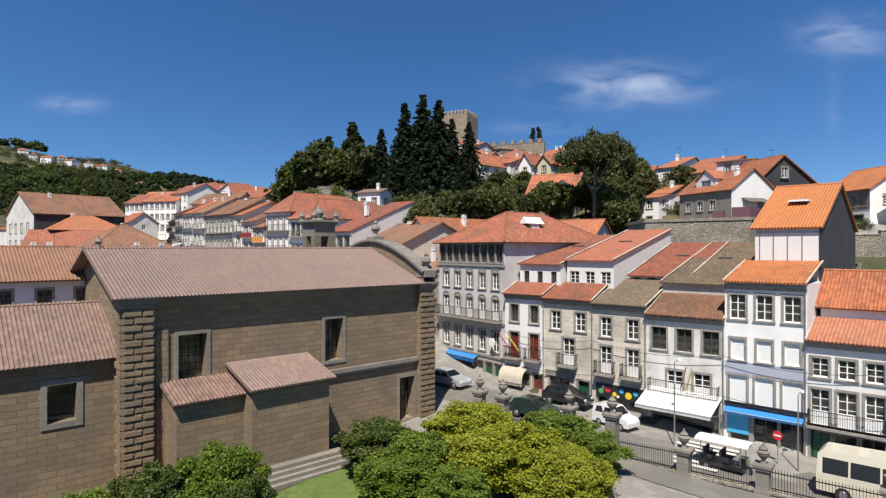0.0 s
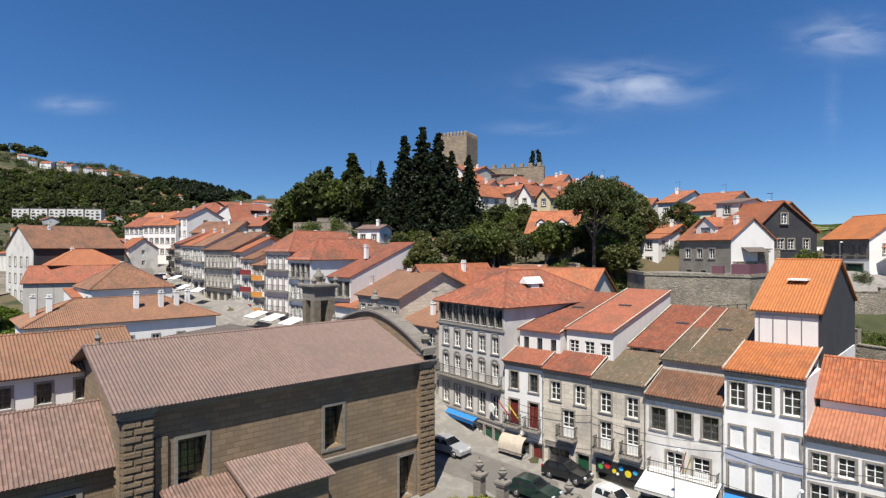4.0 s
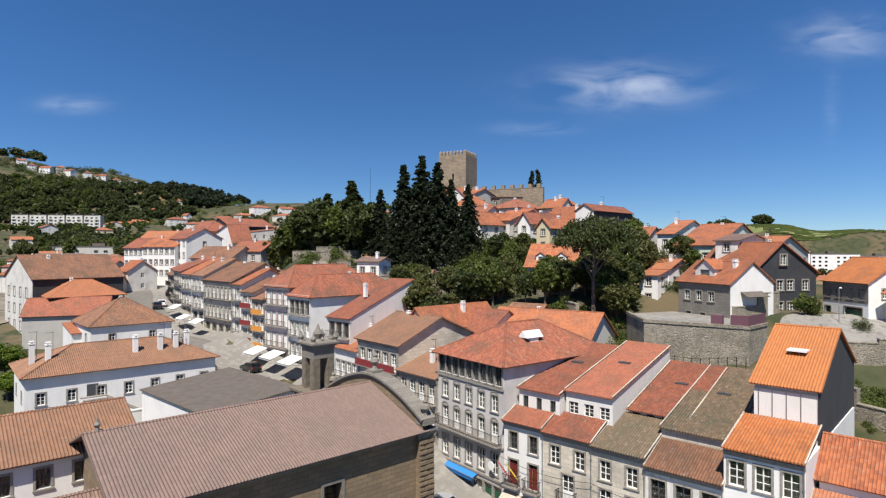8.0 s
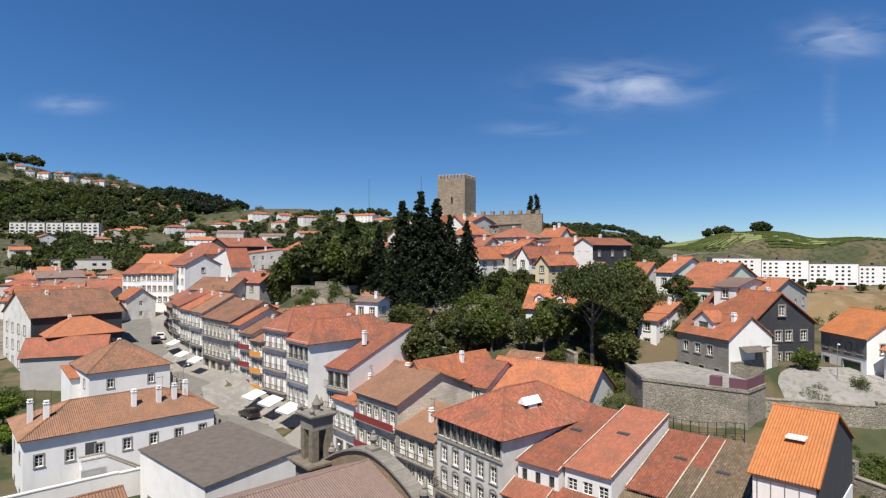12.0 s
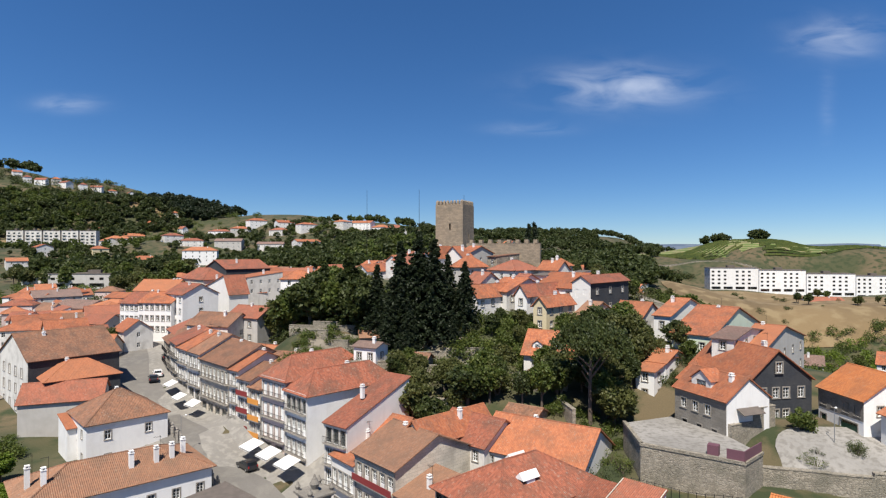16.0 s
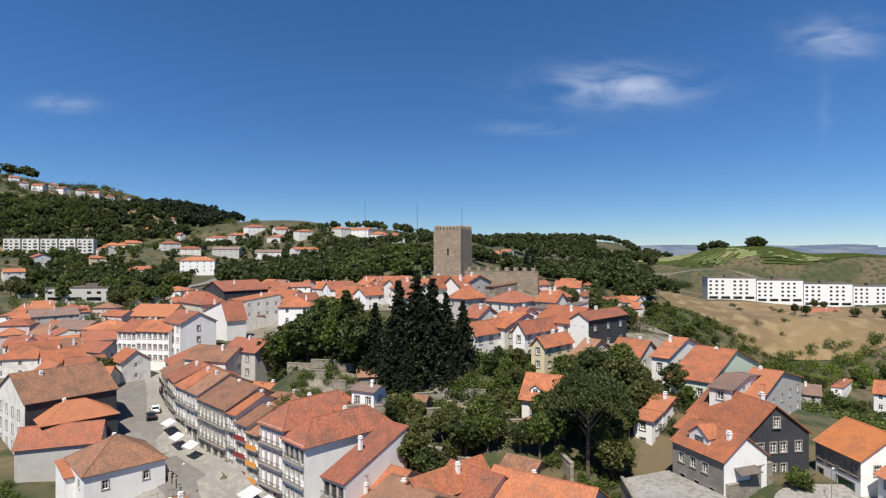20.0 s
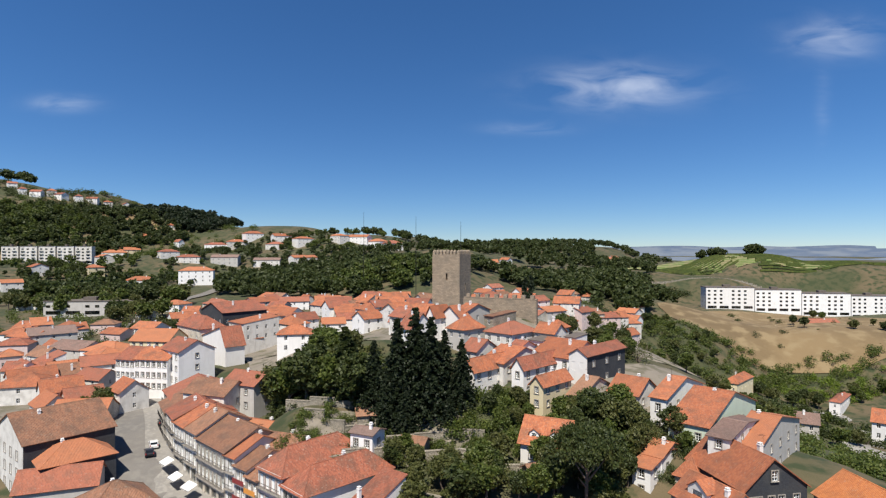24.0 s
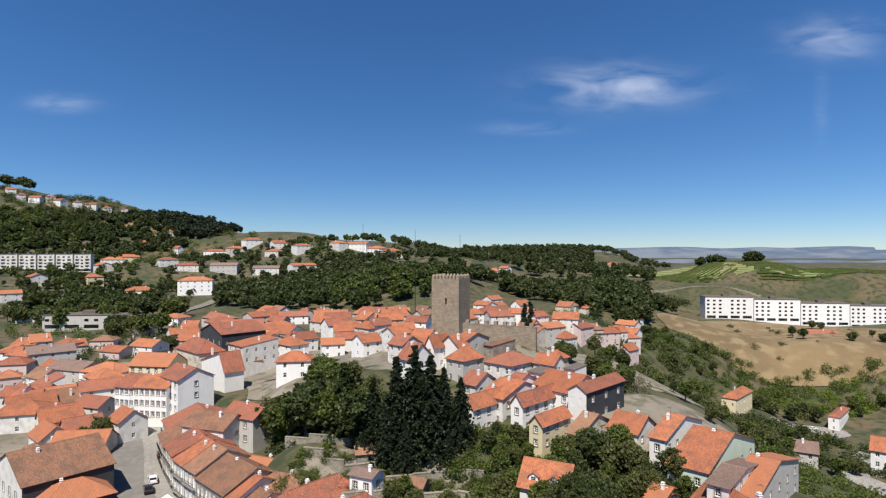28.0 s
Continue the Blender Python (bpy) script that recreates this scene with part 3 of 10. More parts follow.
def roof(house, kind, w, d, z, rise, material, over=0.35, wavy=False, x0=0.0, y0=0.0, caps=True, label="", ridge_at=0.5):
    """The roof over a block whose front-left corner is x0, y0. Kinds: gx and gy (ridge along x or y), hip, shed (rising to the back), pyramid."""
    mb, cp = MB(), MB()
    X0, X1, Y0, Y1 = x0 - over, x0 + w + over, y0 - over, y0 + d + over
    if kind in ("shed",):
        k = rise / d
        X0, X1 = x0 - 0.12, x0 + w + 0.12
        slope(mb, (X0, Y0, z - k * over), (X1, Y0, z - k * over), (X1, Y1, z + rise + k * over), (X0, Y1, z + rise + k * over), wavy)
    elif kind == "gx":
        ym = y0 + d * ridge_at
        k = rise / (d * ridge_at)
        k2 = rise / (d * (1 - ridge_at))
        zt = z + rise
        slope(mb, (X0, Y0, z - k * over), (X1, Y0, z - k * over), (X1, ym, zt), (X0, ym, zt), wavy)
        slope(mb, (X1, Y1, z - k2 * over), (X0, Y1, z - k2 * over), (X0, ym, zt), (X1, ym, zt), wavy)
        ridge_line(cp, (X0, ym, zt + 0.1), (X1, ym, zt + 0.1))
    elif kind == "gy":
        xm = x0 + w * ridge_at
        k = rise / (w * ridge_at)
        k2 = rise / (w * (1 - ridge_at))
        zt = z + rise
        slope(mb, (X0, Y1, z - k * over), (X0, Y0, z - k * over), (xm, Y0, zt), (xm, Y1, zt), wavy)
        slope(mb, (X1, Y0, z - k2 * over), (X1, Y1, z - k2 * over), (xm, Y1, zt), (xm, Y0, zt), wavy)
        ridge_line(cp, (xm, Y0, zt + 0.1), (xm, Y1, zt + 0.1))
    else:
        s = min(w, d) / 2 + over
        k = rise / (min(w, d) / 2)
        ze, zt = z - k * over, z + rise
        if w >= d:
            A, B = (X0 + s, (Y0 + Y1) / 2, zt), (X1 - s, (Y0 + Y1) / 2, zt)
            slope(mb, (X0, Y0, ze), (X1, Y0, ze), B, A, wavy)
            slope(mb, (X1, Y1, ze), (X0, Y1, ze), A, B, wavy)
            slope(mb, (X0, Y1, ze), (X0, Y0, ze), A, A, wavy)
            slope(mb, (X1, Y0, ze), (X1, Y1, ze), B, B, wavy)
            ends = [(A, (X0, Y0, ze)), (A, (X0, Y1, ze)), (B, (X1, Y0, ze)), (B, (X1, Y1, ze))]
        else:
            A, B = ((X0 + X1) / 2, Y0 + s, zt), ((X0 + X1) / 2, Y1 - s, zt)
            slope(mb, (X0, Y1, ze), (X0, Y0, ze), A, B, wavy)
            slope(mb, (X1, Y0, ze), (X1, Y1, ze), B, A, wavy)
            slope(mb, (X0, Y0, ze), (X1, Y0, ze), A, A, wavy)
            slope(mb, (X1, Y1, ze), (X0, Y1, ze), B, B, wavy)
            ends = [(A, (X0, Y0, ze)), (A, (X1, Y0, ze)), (B, (X0, Y1, ze)), (B, (X1, Y1, ze))]
        up = Vector((0, 0, 0.1))
        if (Vector(A) - Vector(B)).length > 0.1:
            ridge_line(cp, Vector(A) + up, Vector(B) + up)
        for p, q in ends:
            ridge_line(cp, Vector(p) + up, Vector(q) + up)
    r = part("roof", mb, material, house, label)
    if caps and cp.v:
        part("ridge_tiles", cp, material, r)
    return r


def gable_tops(mb, kind, w, d, z, rise, x0=0.0, y0=0.0, mi=0, ridge_at=0.5):
    if kind == "gx":
        ym = y0 + d * ridge_at
        for x, s in ((x0, 1), (x0 + w, -1)):
            tri = [(x, y0, z), (x, y0 + d, z), (x, ym, z + rise)]
            mb.face(tri[::-1] if s > 0 else tri, mi)
    elif kind == "gy":
        xm = x0 + w * ridge_at
        for y, s in ((y0, 1), (y0 + d, -1)):
            tri = [(x0, y, z), (x0 + w, y, z), (xm, y, z + rise)]
            mb.face(tri if s > 0 else tri[::-1], mi)
    elif kind == "shed":
        for x, s in ((x0, 1), (x0 + w, -1)):
            tri = [(x, y0, z), (x, y0 + d, z), (x, y0 + d, z + rise)]
            mb.face(tri[::-1] if s > 0 else tri, mi)
        mb.face([(x0 + w, y0 + d, z), (x0, y0 + d, z), (x0, y0 + d, z + rise), (x0 + w, y0 + d, z + rise)], mi)


def openings_for(L, rows, base):
    """rows: (count, sill, height, width, style[, lo, hi]) -> wall holes and window places."""
    out = []
    for r in rows:
        n, sill, h, w, style = r[:5]
        lo, hi = r[5:7] if len(r) > 6 else (0.0, L)
        for k in range(n):
            u = lo + (hi - lo) * (k + 0.5) / n
            out.append((u, base + sill, w, h, style, r[7] if len(r) > 7 else ""))
    return out


def block(house, w, d, z0, z1, material, front=(), right=(), left=(), back=(), x0=0.0, y0=0.0, gable=None, rise=0.0, bury=2.0, surround=True, ridge_at=0.5, name="wall"):
    """Four walls with openings, windows in them, and the gable tops."""
    mb = MB()
    sides = ((front, (x0, y0), (x0 + w, y0), w, 0.0), (right, (x0 + w, y0), (x0 + w, y0 + d), d, 90.0),
             (back, (x0 + w, y0 + d), (x0, y0 + d), w, 180.0), (left, (x0, y0 + d), (x0, y0), d, 270.0))
    todo = []
    for rows, p0, p1, L, ang in sides:
        op = openings_for(L, rows, z0)
        wall(mb, p0, p1, z0 - bury, z1, [(u - ww / 2, u + ww / 2, s, s + h) for u, s, ww, h, st, bl in op])
        dx, dy = (p1[0] - p0[0]) / L, (p1[1] - p0[1]) / L
        for u, s, ww, h, st, bl in op:
            todo.append((pose(p0[0] + dx * u, p0[1] + dy * u, s, 0, 0, ang), ww, h, st, bl))
    if gable:
        gable_tops(mb, gable, w, d, z1, rise, x0, y0, 0, ridge_at)
    wl_ = part(name, mb, [material, ROOM_SHADE], house)
    for m, ww, h, st, bl in todo:
        add_window(house, m, ww, h, st, surround)
        if bl == "b":
            balcony(house, m, ww + 0.7)
    return wl_


def chimney(house, x, y, z, h=1.3, w=0.55, material=None):
    mb = MB()
    mb.box(x - w / 2, x + w / 2, y - w / 2, y + w / 2, z - 0.8, z + h)
    mb.box(x - w / 2 - 0.06, x + w / 2 + 0.06, y - w / 2 - 0.06, y + w / 2 + 0.06, z + h, z + h + 0.1)
    at = house.matrix_basis.translation
    if at.y < 130 and int(at.x * 10 + x * 7) % 2:
        an = MB()
        an.tube((x + 0.5, y, z - 0.6), (x + 0.5, y, z + h + 1.6), 0.022, 0.018, 5)
        for k in range(5):
            u, v = 0.5 - 0.18 * k, 0.45 - 0.06 * k
            an.tube((x + u, y - v, z + h + 1.45), (x + u, y + v, z + h + 1.45), 0.012, 0.012, 4)
        an.tube((x + 0.55, y, z + h + 1.45), (x - 0.35, y, z + h + 1.45), 0.015, 0.015, 4)
        part("antenna", an, IRON, house, "thin metal television aerial")
    for sx in (-1, 1):
        mb.box(x + sx * w * 0.3 - 0.05, x + sx * w * 0.3 + 0.05, y - w / 2, y + w / 2, z + h + 0.1, z + h + 0.3)
    mb.box(x - w / 2, x + w / 2, y - w / 2, y + w / 2, z + h + 0.3, z + h + 0.38)
    return part("chimney", mb, material or WHITE, house)


def house_at(x, y, rz, label, z=0.0, name="house", group="houses of the town"):
    return thing(name, label, "house", pose(x, y, z, 0, 0, rz), group)


def simple_house(x, y, rz, w, d, h, roof_kind, rise, wmat, rmat, label, z=None, storeys=2, nf=3, ns=2, style="sash", wavy=False, over=0.35, ridge_at=0.5, chim=1, surround=True, bury=4.0):
    """A whole dwelling: walls with a grid of windows, roof, chimney. x, y: the front-left corner; z: its floor."""
    if z is None:
        z = ground(x, y)
    ho = house_at(x, y, rz, label, z)
    sh = h / storeys
    fr = [(nf, k * sh + (0.9 if k or style != "door" else 0.1), min(1.35, sh * 0.5), 0.85, style) for k in range(storeys)]
    sd = [(ns, k * sh + 0.95, min(1.25, sh * 0.45), 0.8, style) for k in range(storeys)] if ns else []
    block(ho, w, d, 0, h, wmat, fr, sd, sd, (), gable=roof_kind, rise=rise, bury=bury, surround=surround, ridge_at=ridge_at)
    roof(ho, roof_kind, w, d, h, rise, rmat, over, wavy, ridge_at=ridge_at)
    rs = random.Random(int(abs(x * 13 + y * 7)))
    for k in range(chim):
        cx, cy = w * rs.uniform(0.2, 0.8), d * rs.uniform(0.35, 0.65)
        chimney(ho, cx, cy, h + rise * 0.75, 0.9, 0.5)
    return ho


def street_house(x, y, rz, w, d, h, roof_kind, rise, wmat, rmat, label, z=None, storeys=3, nf=3, ns=0, style="french", fronts=None, top="french", over=0.45, chim=1):
    """A narrow town house: shop openings below, tall windows with iron balconies above, stone bands and cornice."""
    ho = house_at(x, y, rz, label, z)
    sh = h / storeys
    n = max(1, int(w / 1.5))
    ww = min(1.05, w / n * 0.66)
    fr = [(max(1, int(w / 2.4)), 0.05, min(2.6, sh * 0.8), min(1.7, w * 0.62), "dark", 0.25, w - 0.25)]
    for k in range(1, storeys):
        last = k == storeys - 1
        fr.append((n, k * sh + 0.25, min(2.1, sh * 0.7), ww, top if last else style, 0.15, w - 0.15))
    block(ho, w, d, 0, h, wmat, fr, (), (), (), gable=roof_kind, rise=rise, bury=4.0, surround=True)
    roof(ho, roof_kind, w, d, h, rise, rmat, over, False)
    band = MB()
    for k in range(1, storeys):
        band.box(-0.02, w + 0.02, -0.09, 0, k * sh - 0.2, k * sh + 0.02)
    band.box(-0.05, w + 0.05, -0.28, 0, h - 0.34, h - 0.02)
    band.box(-0.05, w + 0.05, -0.16, 0, h - 0.6, h - 0.34)
    for u in (0.0, w - 0.28):
        band.box(u, u + 0.28, -0.06, 0, 0, h - 0.6)
    part("stone_band", band, OFFWHITE if wmat in (WHITE, PINK) else TRIM, ho)
    for k in range(1, storeys):
        sl, ra = MB(), MB()
        sl.box(0.1, w - 0.1, -0.62, -0.09, k * sh + 0.04, k * sh + 0.16)
        b = part("balcony", sl, TRIM, ho)
        z0 = k * sh + 0.16
        if fronts is None:
            m = int(w / 0.24)
            for i in range(m + 1):
                u = 0.14 + (w - 0.28) * i / m
                ra.box(u - 0.011, u + 0.011, -0.60, -0.578, z0, z0 + 0.92)
            ra.box(0.12, w - 0.12, -0.61, -0.56, z0 + 0.92, z0 + 0.97)
            part("railing", ra, IRON, b)
        else:
            ra.box(0.12, w - 0.12, -0.62, -0.56, z0, z0 + 0.85)
            part("balcony_front", ra, fronts, b)
    rs = random.Random(int(abs(x * 13 + y * 7)))
    for k in range(chim):
        chimney(ho, w * rs.uniform(0.25, 0.75), d * rs.uniform(0.4, 0.6), h + rise * 0.7, 0.9, 0.5)
    return ho


REDFRONT = plain("dark_red_balcony_paint", (0.22, 0.03, 0.03), 0.55)
ORANGEFRONT = plain("orange_balcony_paint", (0.62, 0.26, 0.05), 0.55)

# ---- the church ----
CU = math.degrees(math.atan2(0.669, 0.743))


def church():
    L, D_, ZE, ZR = 22.6, 13.4, 11.4, 2.5
    ho = thing("church", "old granite church with brown tiled roof and rusticated corners", "church", pose(-18.0, 33.4, 0, 0, 0, CU))
    mb = MB()
    holes = [(2.9, 4.6, 6.0, 8.8), (12.9, 14.4, 5.95, 8.95), (19.6, 21.1, 0.4, 3.8)]
    wall(mb, (0, 0), (L, 0), -2, ZE, holes, 0.9)
    wall(mb, (L, 0), (L, D_), -2, ZE, (), 0.9)
    wall(mb, (L, D_), (0, D_), -2, ZE, (), 0.9)
    wall(mb, (0, D_), (0, 0), -2, ZE, (), 0.9)
    gable_tops(mb, "gx", L, D_, ZE, ZR)
    part("wall", mb, GRANITE, ho)
    roof(ho, "gx", L - 1.2, D_, ZE, ZR, TILE_C, 0.8, True)
    # east front gable, standing above the roof with a curved coping
    fg = MB()
    cops = []
    pts = []
    for k in range(17):
        y = -0.6 + (D_ + 1.2) * k / 16
        s = abs(y - D_ / 2) / (D_ / 2 + 0.6)
        pts.append((y, ZE + 0.5 + 2.6 * (1 - s ** 1.7)))
    for (ya, za), (yb, zb) in zip(pts, pts[1:]):
        fg.face([(L - 1.0, ya, 9.5), (L - 1.0, ya, za), (L - 1.0, yb, zb), (L - 1.0, yb, 9.5)][::-1])
        fg.face([(L, ya, 9.5), (L, ya, za), (L, yb, zb), (L, yb, 9.5)])
        fg.face([(L - 1.0, ya, za), (L, ya, za), (L, yb, zb), (L - 1.0, yb, zb)])
        a, b = Vector((L - 0.5, ya, za)), Vector((L - 0.5, yb, zb))
        d = (b - a).normalized()
        up = Vector((1, 0, 0)).cross(d)
        up = up if up.z > 0 else -up
        cop = MB()
        cops.append(cop)
        for lo, hi, wd in ((0.0, 0.16, 0.62), (0.16, 0.34, 0.75)):
            q = [p + up * h + Vector((x, 0, 0)) for p in (a, b) for h in (lo, hi) for x in (-wd, wd)]
            for f in ((0, 1, 3, 2), (4, 6, 7, 5), (2, 3, 7, 6), (0, 4, 5, 1), (0, 2, 6, 4), (1, 5, 7, 3)):
                cop.face([q[i] for i in f])
    g = part("front_gable", fg, GRANITE, ho)
    for cop in cops:
        part("coping_stone", cop, GRANITEG, g)
    for y, z in ((-0.3, ZE + 0.6), (D_ / 2, ZE + 3.4), (D_ + 0.3, ZE + 0.6)):
        fin = MB()
        fin.box(L - 1.05, L + 0.05, y - 0.55, y + 0.55, z - 0.3, z + 0.25)
        fin.lathe([(0.32, 0.25), (0.22, 0.4), (0.18, 0.6), (0.42, 0.95), (0.34, 1.2), (0.14, 1.35), (0.2, 1.5), (0.05, 1.75)], 10, 0, (L - 0.5, y, z))
        part("finial", fin, GRANITEG, ho, "carved granite finial")
    fin = MB()
    fin.lathe([(0.16, 0), (0.12, 0.25), (0.24, 0.45), (0.1, 0.62), (0.04, 0.9)], 8, 0, (0.1, D_ / 2, ZE + ZR + 0.1))
    part("finial", fin, GRANITEG, ho)
    # rusticated corner piers, block by block
    rs = random.Random(4)
    for x0, x1 in ((-0.25, 1.45), (L - 1.3, L + 0.3)):
        mb = MB()
        mb.box(x0 + 0.08, x1 - 0.08, -0.42, 0.1, -2, 10.6)
        pier = part("corner_pier", mb, GRANITE, ho)
        z = -0.4
        k = 0
        while z < 10.3:
            h = 0.42
            cuts = (0.0, 0.62, 1.0) if k % 2 else (0.0, 0.36, 1.0)
            for c0, c1 in zip(cuts, cuts[1:]):
                bl = MB()
                w = x1 - x0
                p = 0.05 + rs.uniform(0, 0.05)
                a, b = x0 + w * c0 + 0.02, x0 + w * c1 - 0.02
                bl.box(a, b, -0.46 - p, -0.4, z + 0.025, z + h - 0.025)
                c = 0.07
                bl.box(a + c, b - c, -0.52 - p, -0.44 - p, z + 0.025 + c, z + h - 0.025 - c)
                part("stone_block", bl, GRANITE, pier)
            if x0 < 0:
                bl = MB()
                bl.box(-0.34, -0.2, -0.4, 0.35 if k % 2 else 0.8, z + 0.03, z + h - 0.03)
                part("stone_block", bl, GRANITE, pier)
            z += h
            k += 1
        cp = MB()
        for i in range(4):
            cp.box(x0 - 0.08 * i, x1 + 0.08 * i, -0.5 - 0.09 * i, 0.1, 10.6 + 0.17 * i, 10.77 + 0.17 * i)
        part("cornice", cp, GRANITEG, ho)
    # cornice under the eave
    cn = MB()
    for i in range(4):
        cn.box(1.4, L - 1.3, -0.06 - 0.1 * i, 0.0, ZE - 0.72 + 0.16 * i, ZE - 0.56 + 0.16 * i)
    part("cornice", cn, GRANITEG, ho)
    # plain pilaster strips and a ledge
    ms = MB()
    ms.box(1.6, 2.3, -0.16, 0, -2, 9.2)
    part("pilaster", ms, GRANITE, ho)
    ms = MB()
    ms.box(11.5, L - 1.3, -0.3, 0, 5.0, 5.3)
    ms.box(11.5, L - 1.3, -0.2, 0, 4.8, 5.0)
    part("string_course", ms, GRANITEG, ho)
    # windows: deep splayed embrasures with dark glass
    for u0, u1, z0, z1 in holes:
        fr = MB()
        s = 0.22
        for q in ((u0 - s, u0, z0 - s, z1 + s), (u1, u1 + s, z0 - s, z1 + s), (u0, u1, z1, z1 + s), (u0, u1, z0 - s, z0)):
            fr.box(q[0], q[1], -0.07, 0.05, q[2], q[3])
        w_ = part("window", fr, GRANITEG, ho, "granite-framed deep window")
        bar = MB()
        for k in range(1, 4):
            x = u0 + (u1 - u0) * k / 4
            bar.box(x - 0.015, x + 0.015, 0.72, 0.75, z0, z1)
        for k in range(1, 6):
            z = z0 + (z1 - z0) * k / 6
            bar.box(u0, u1, 0.72, 0.75, z - 0.015, z + 0.015)
        part("grille", bar, IRON, w_)
        pn = MB()
        pn.box(u0, u1, 0.78, 0.8, z0, z1)
        part("pane", pn, GLASS, w_).visible_shadow = False
    # two lean-to annexes against the wall
    a1 = MB()
    x0, x1 = 6.0, 11.2
    wall(a1, (x0, -3.4), (x1, -3.4), -2, 5.7)
    wall(a1, (x1, -3.4), (x1, 0), -2, 5.7)
    wall(a1, (x0, 0), (x0, -3.4), -2, 5.7)
    a1.face([(x1, -3.4, 5.7), (x1, 0, 5.7), (x1, 0, 6.6)])
    a1.face([(x0, -3.4, 5.7), (x0, 0, 6.6), (x0, 0, 5.7)])
    an = part("annex", a1, GRANITE, ho)
    rm = MB()
    slope(rm, (x0 - 0.3, -3.85, 5.6), (x1 + 0.3, -3.85, 5.6), (x1 + 0.3, 0.0, 6.7), (x0 - 0.3, 0.0, 6.7), True)
    part("roof", rm, TILE_C, an)
    a2 = MB()
    wall(a2, (2.1, -2.2), (x0, -2.2), -2, 5.3)
    wall(a2, (2.1, 0), (2.1, -2.2), -2, 5.3)
    a2.face([(2.1, -2.2, 5.3), (2.1, 0, 6.0), (2.1, 0, 5.3)])
    an = part("annex", a2, GRANITE, ho)
    rm = MB()
    slope(rm, (1.8, -2.6, 5.2), (x0 - 0.02, -2.6, 5.2), (x0 - 0.02, 0.0, 6.05), (1.8, 0.0, 6.05), True)
    part("roof", rm, TILE_C, an)
    st = MB()
    for k in range(4):
        st.box(5.8 - 0.1 * k, 12.0 + 0.3 * k, -4.0 - 0.35 * k, -3.3, -1, 0.9 - 0.22 * k)
    part("plinth_steps", st, GRANITEG, ho)
    return ho


church()


def church_wing():
    ho = thing("church_wing", "low granite wing of the church with a brown tiled roof", "church", pose(-18.9, 34.6, 0, 0, 0, CU))
    L, D_ = 30.0, 8.5
    mb = MB()
    hole = (L - 3.6, L - 2.2, 4.4, 6.5)
    wall(mb, (-L, 0), (0, 0), -2, 7.9, [(hole[0], hole[1], hole[2], hole[3])], 0.8)
    wall(mb, (0, D_), (-L, D_), -2, 7.9, (), 0.8)
    wall(mb, (-L, D_), (-L, 0), -2, 7.9, (), 0.8)
    part("wall", mb, GRANITE, ho)
    roof(ho, "gx", L, D_, 7.9, 2.6, TILE_C, 0.45, True, x0=-L, caps=True)
    fr = MB()
    s = 0.3
    u0, u1, z0, z1 = hole[0] - L, hole[1] - L, hole[2], hole[3]
    for q in ((u0 - s, u0, z0 - s, z1 + s), (u1, u1 + s, z0 - s, z1 + s), (u0, u1, z1, z1 + s), (u0, u1, z0 - s, z0)):
        fr.box(q[0], q[1], -0.07, 0.05, q[2], q[3])
    w_ = part("window", fr, GRANITEG, ho, "deep window in a pale stone surround")
    pn = MB()
    pn.box(u0, u1, 0.68, 0.7, z0, z1)
    part("pane", pn, GLASS, w_).visible_shadow = False
    return ho


church_wing()
# out of view on the left, added to cast a shadow on the wing
simple_house(-27.3, 20.2, CU, 6.3, 9.4, 7.9, "gy", 1.6, GRANITE, TILE_C, "unseen granite block added to shade the church wing", z=0.0, storeys=1, nf=1, ns=0, style="dark", over=0.4, chim=0)

# white monastery range behind the wing
simple_house(-45.5, 22.4, CU, 31.0, 9.0, 9.0, "gx", 2.0, WHITE, TILE_B, "white cloister range with dark windows and orange-brown roof", z=3.0, storeys=3, nf=14, ns=2, style="dark", wavy=True, over=0.5, chim=0)

# ---- convent and its neighbours west of the street ----
convent = simple_house(-47.0, 66.6, 40.8, 21.3, 11.0, 8.6, "hip", 2.4, WHITE, TILE_B, "long white convent building with stone-framed windows", z=2.8, storeys=2, nf=7, ns=2, style="sash", wavy=True, over=0.5, chim=0)
for cx, cy in ((1.2, 5.0), (2.6, 3.0), (12.0, 2.6), (15.0, 2.6), (17.0, 2.8), (18.8, 4.0)):
    chimney(convent, cx, cy, 9.7, 1.9, 0.55)


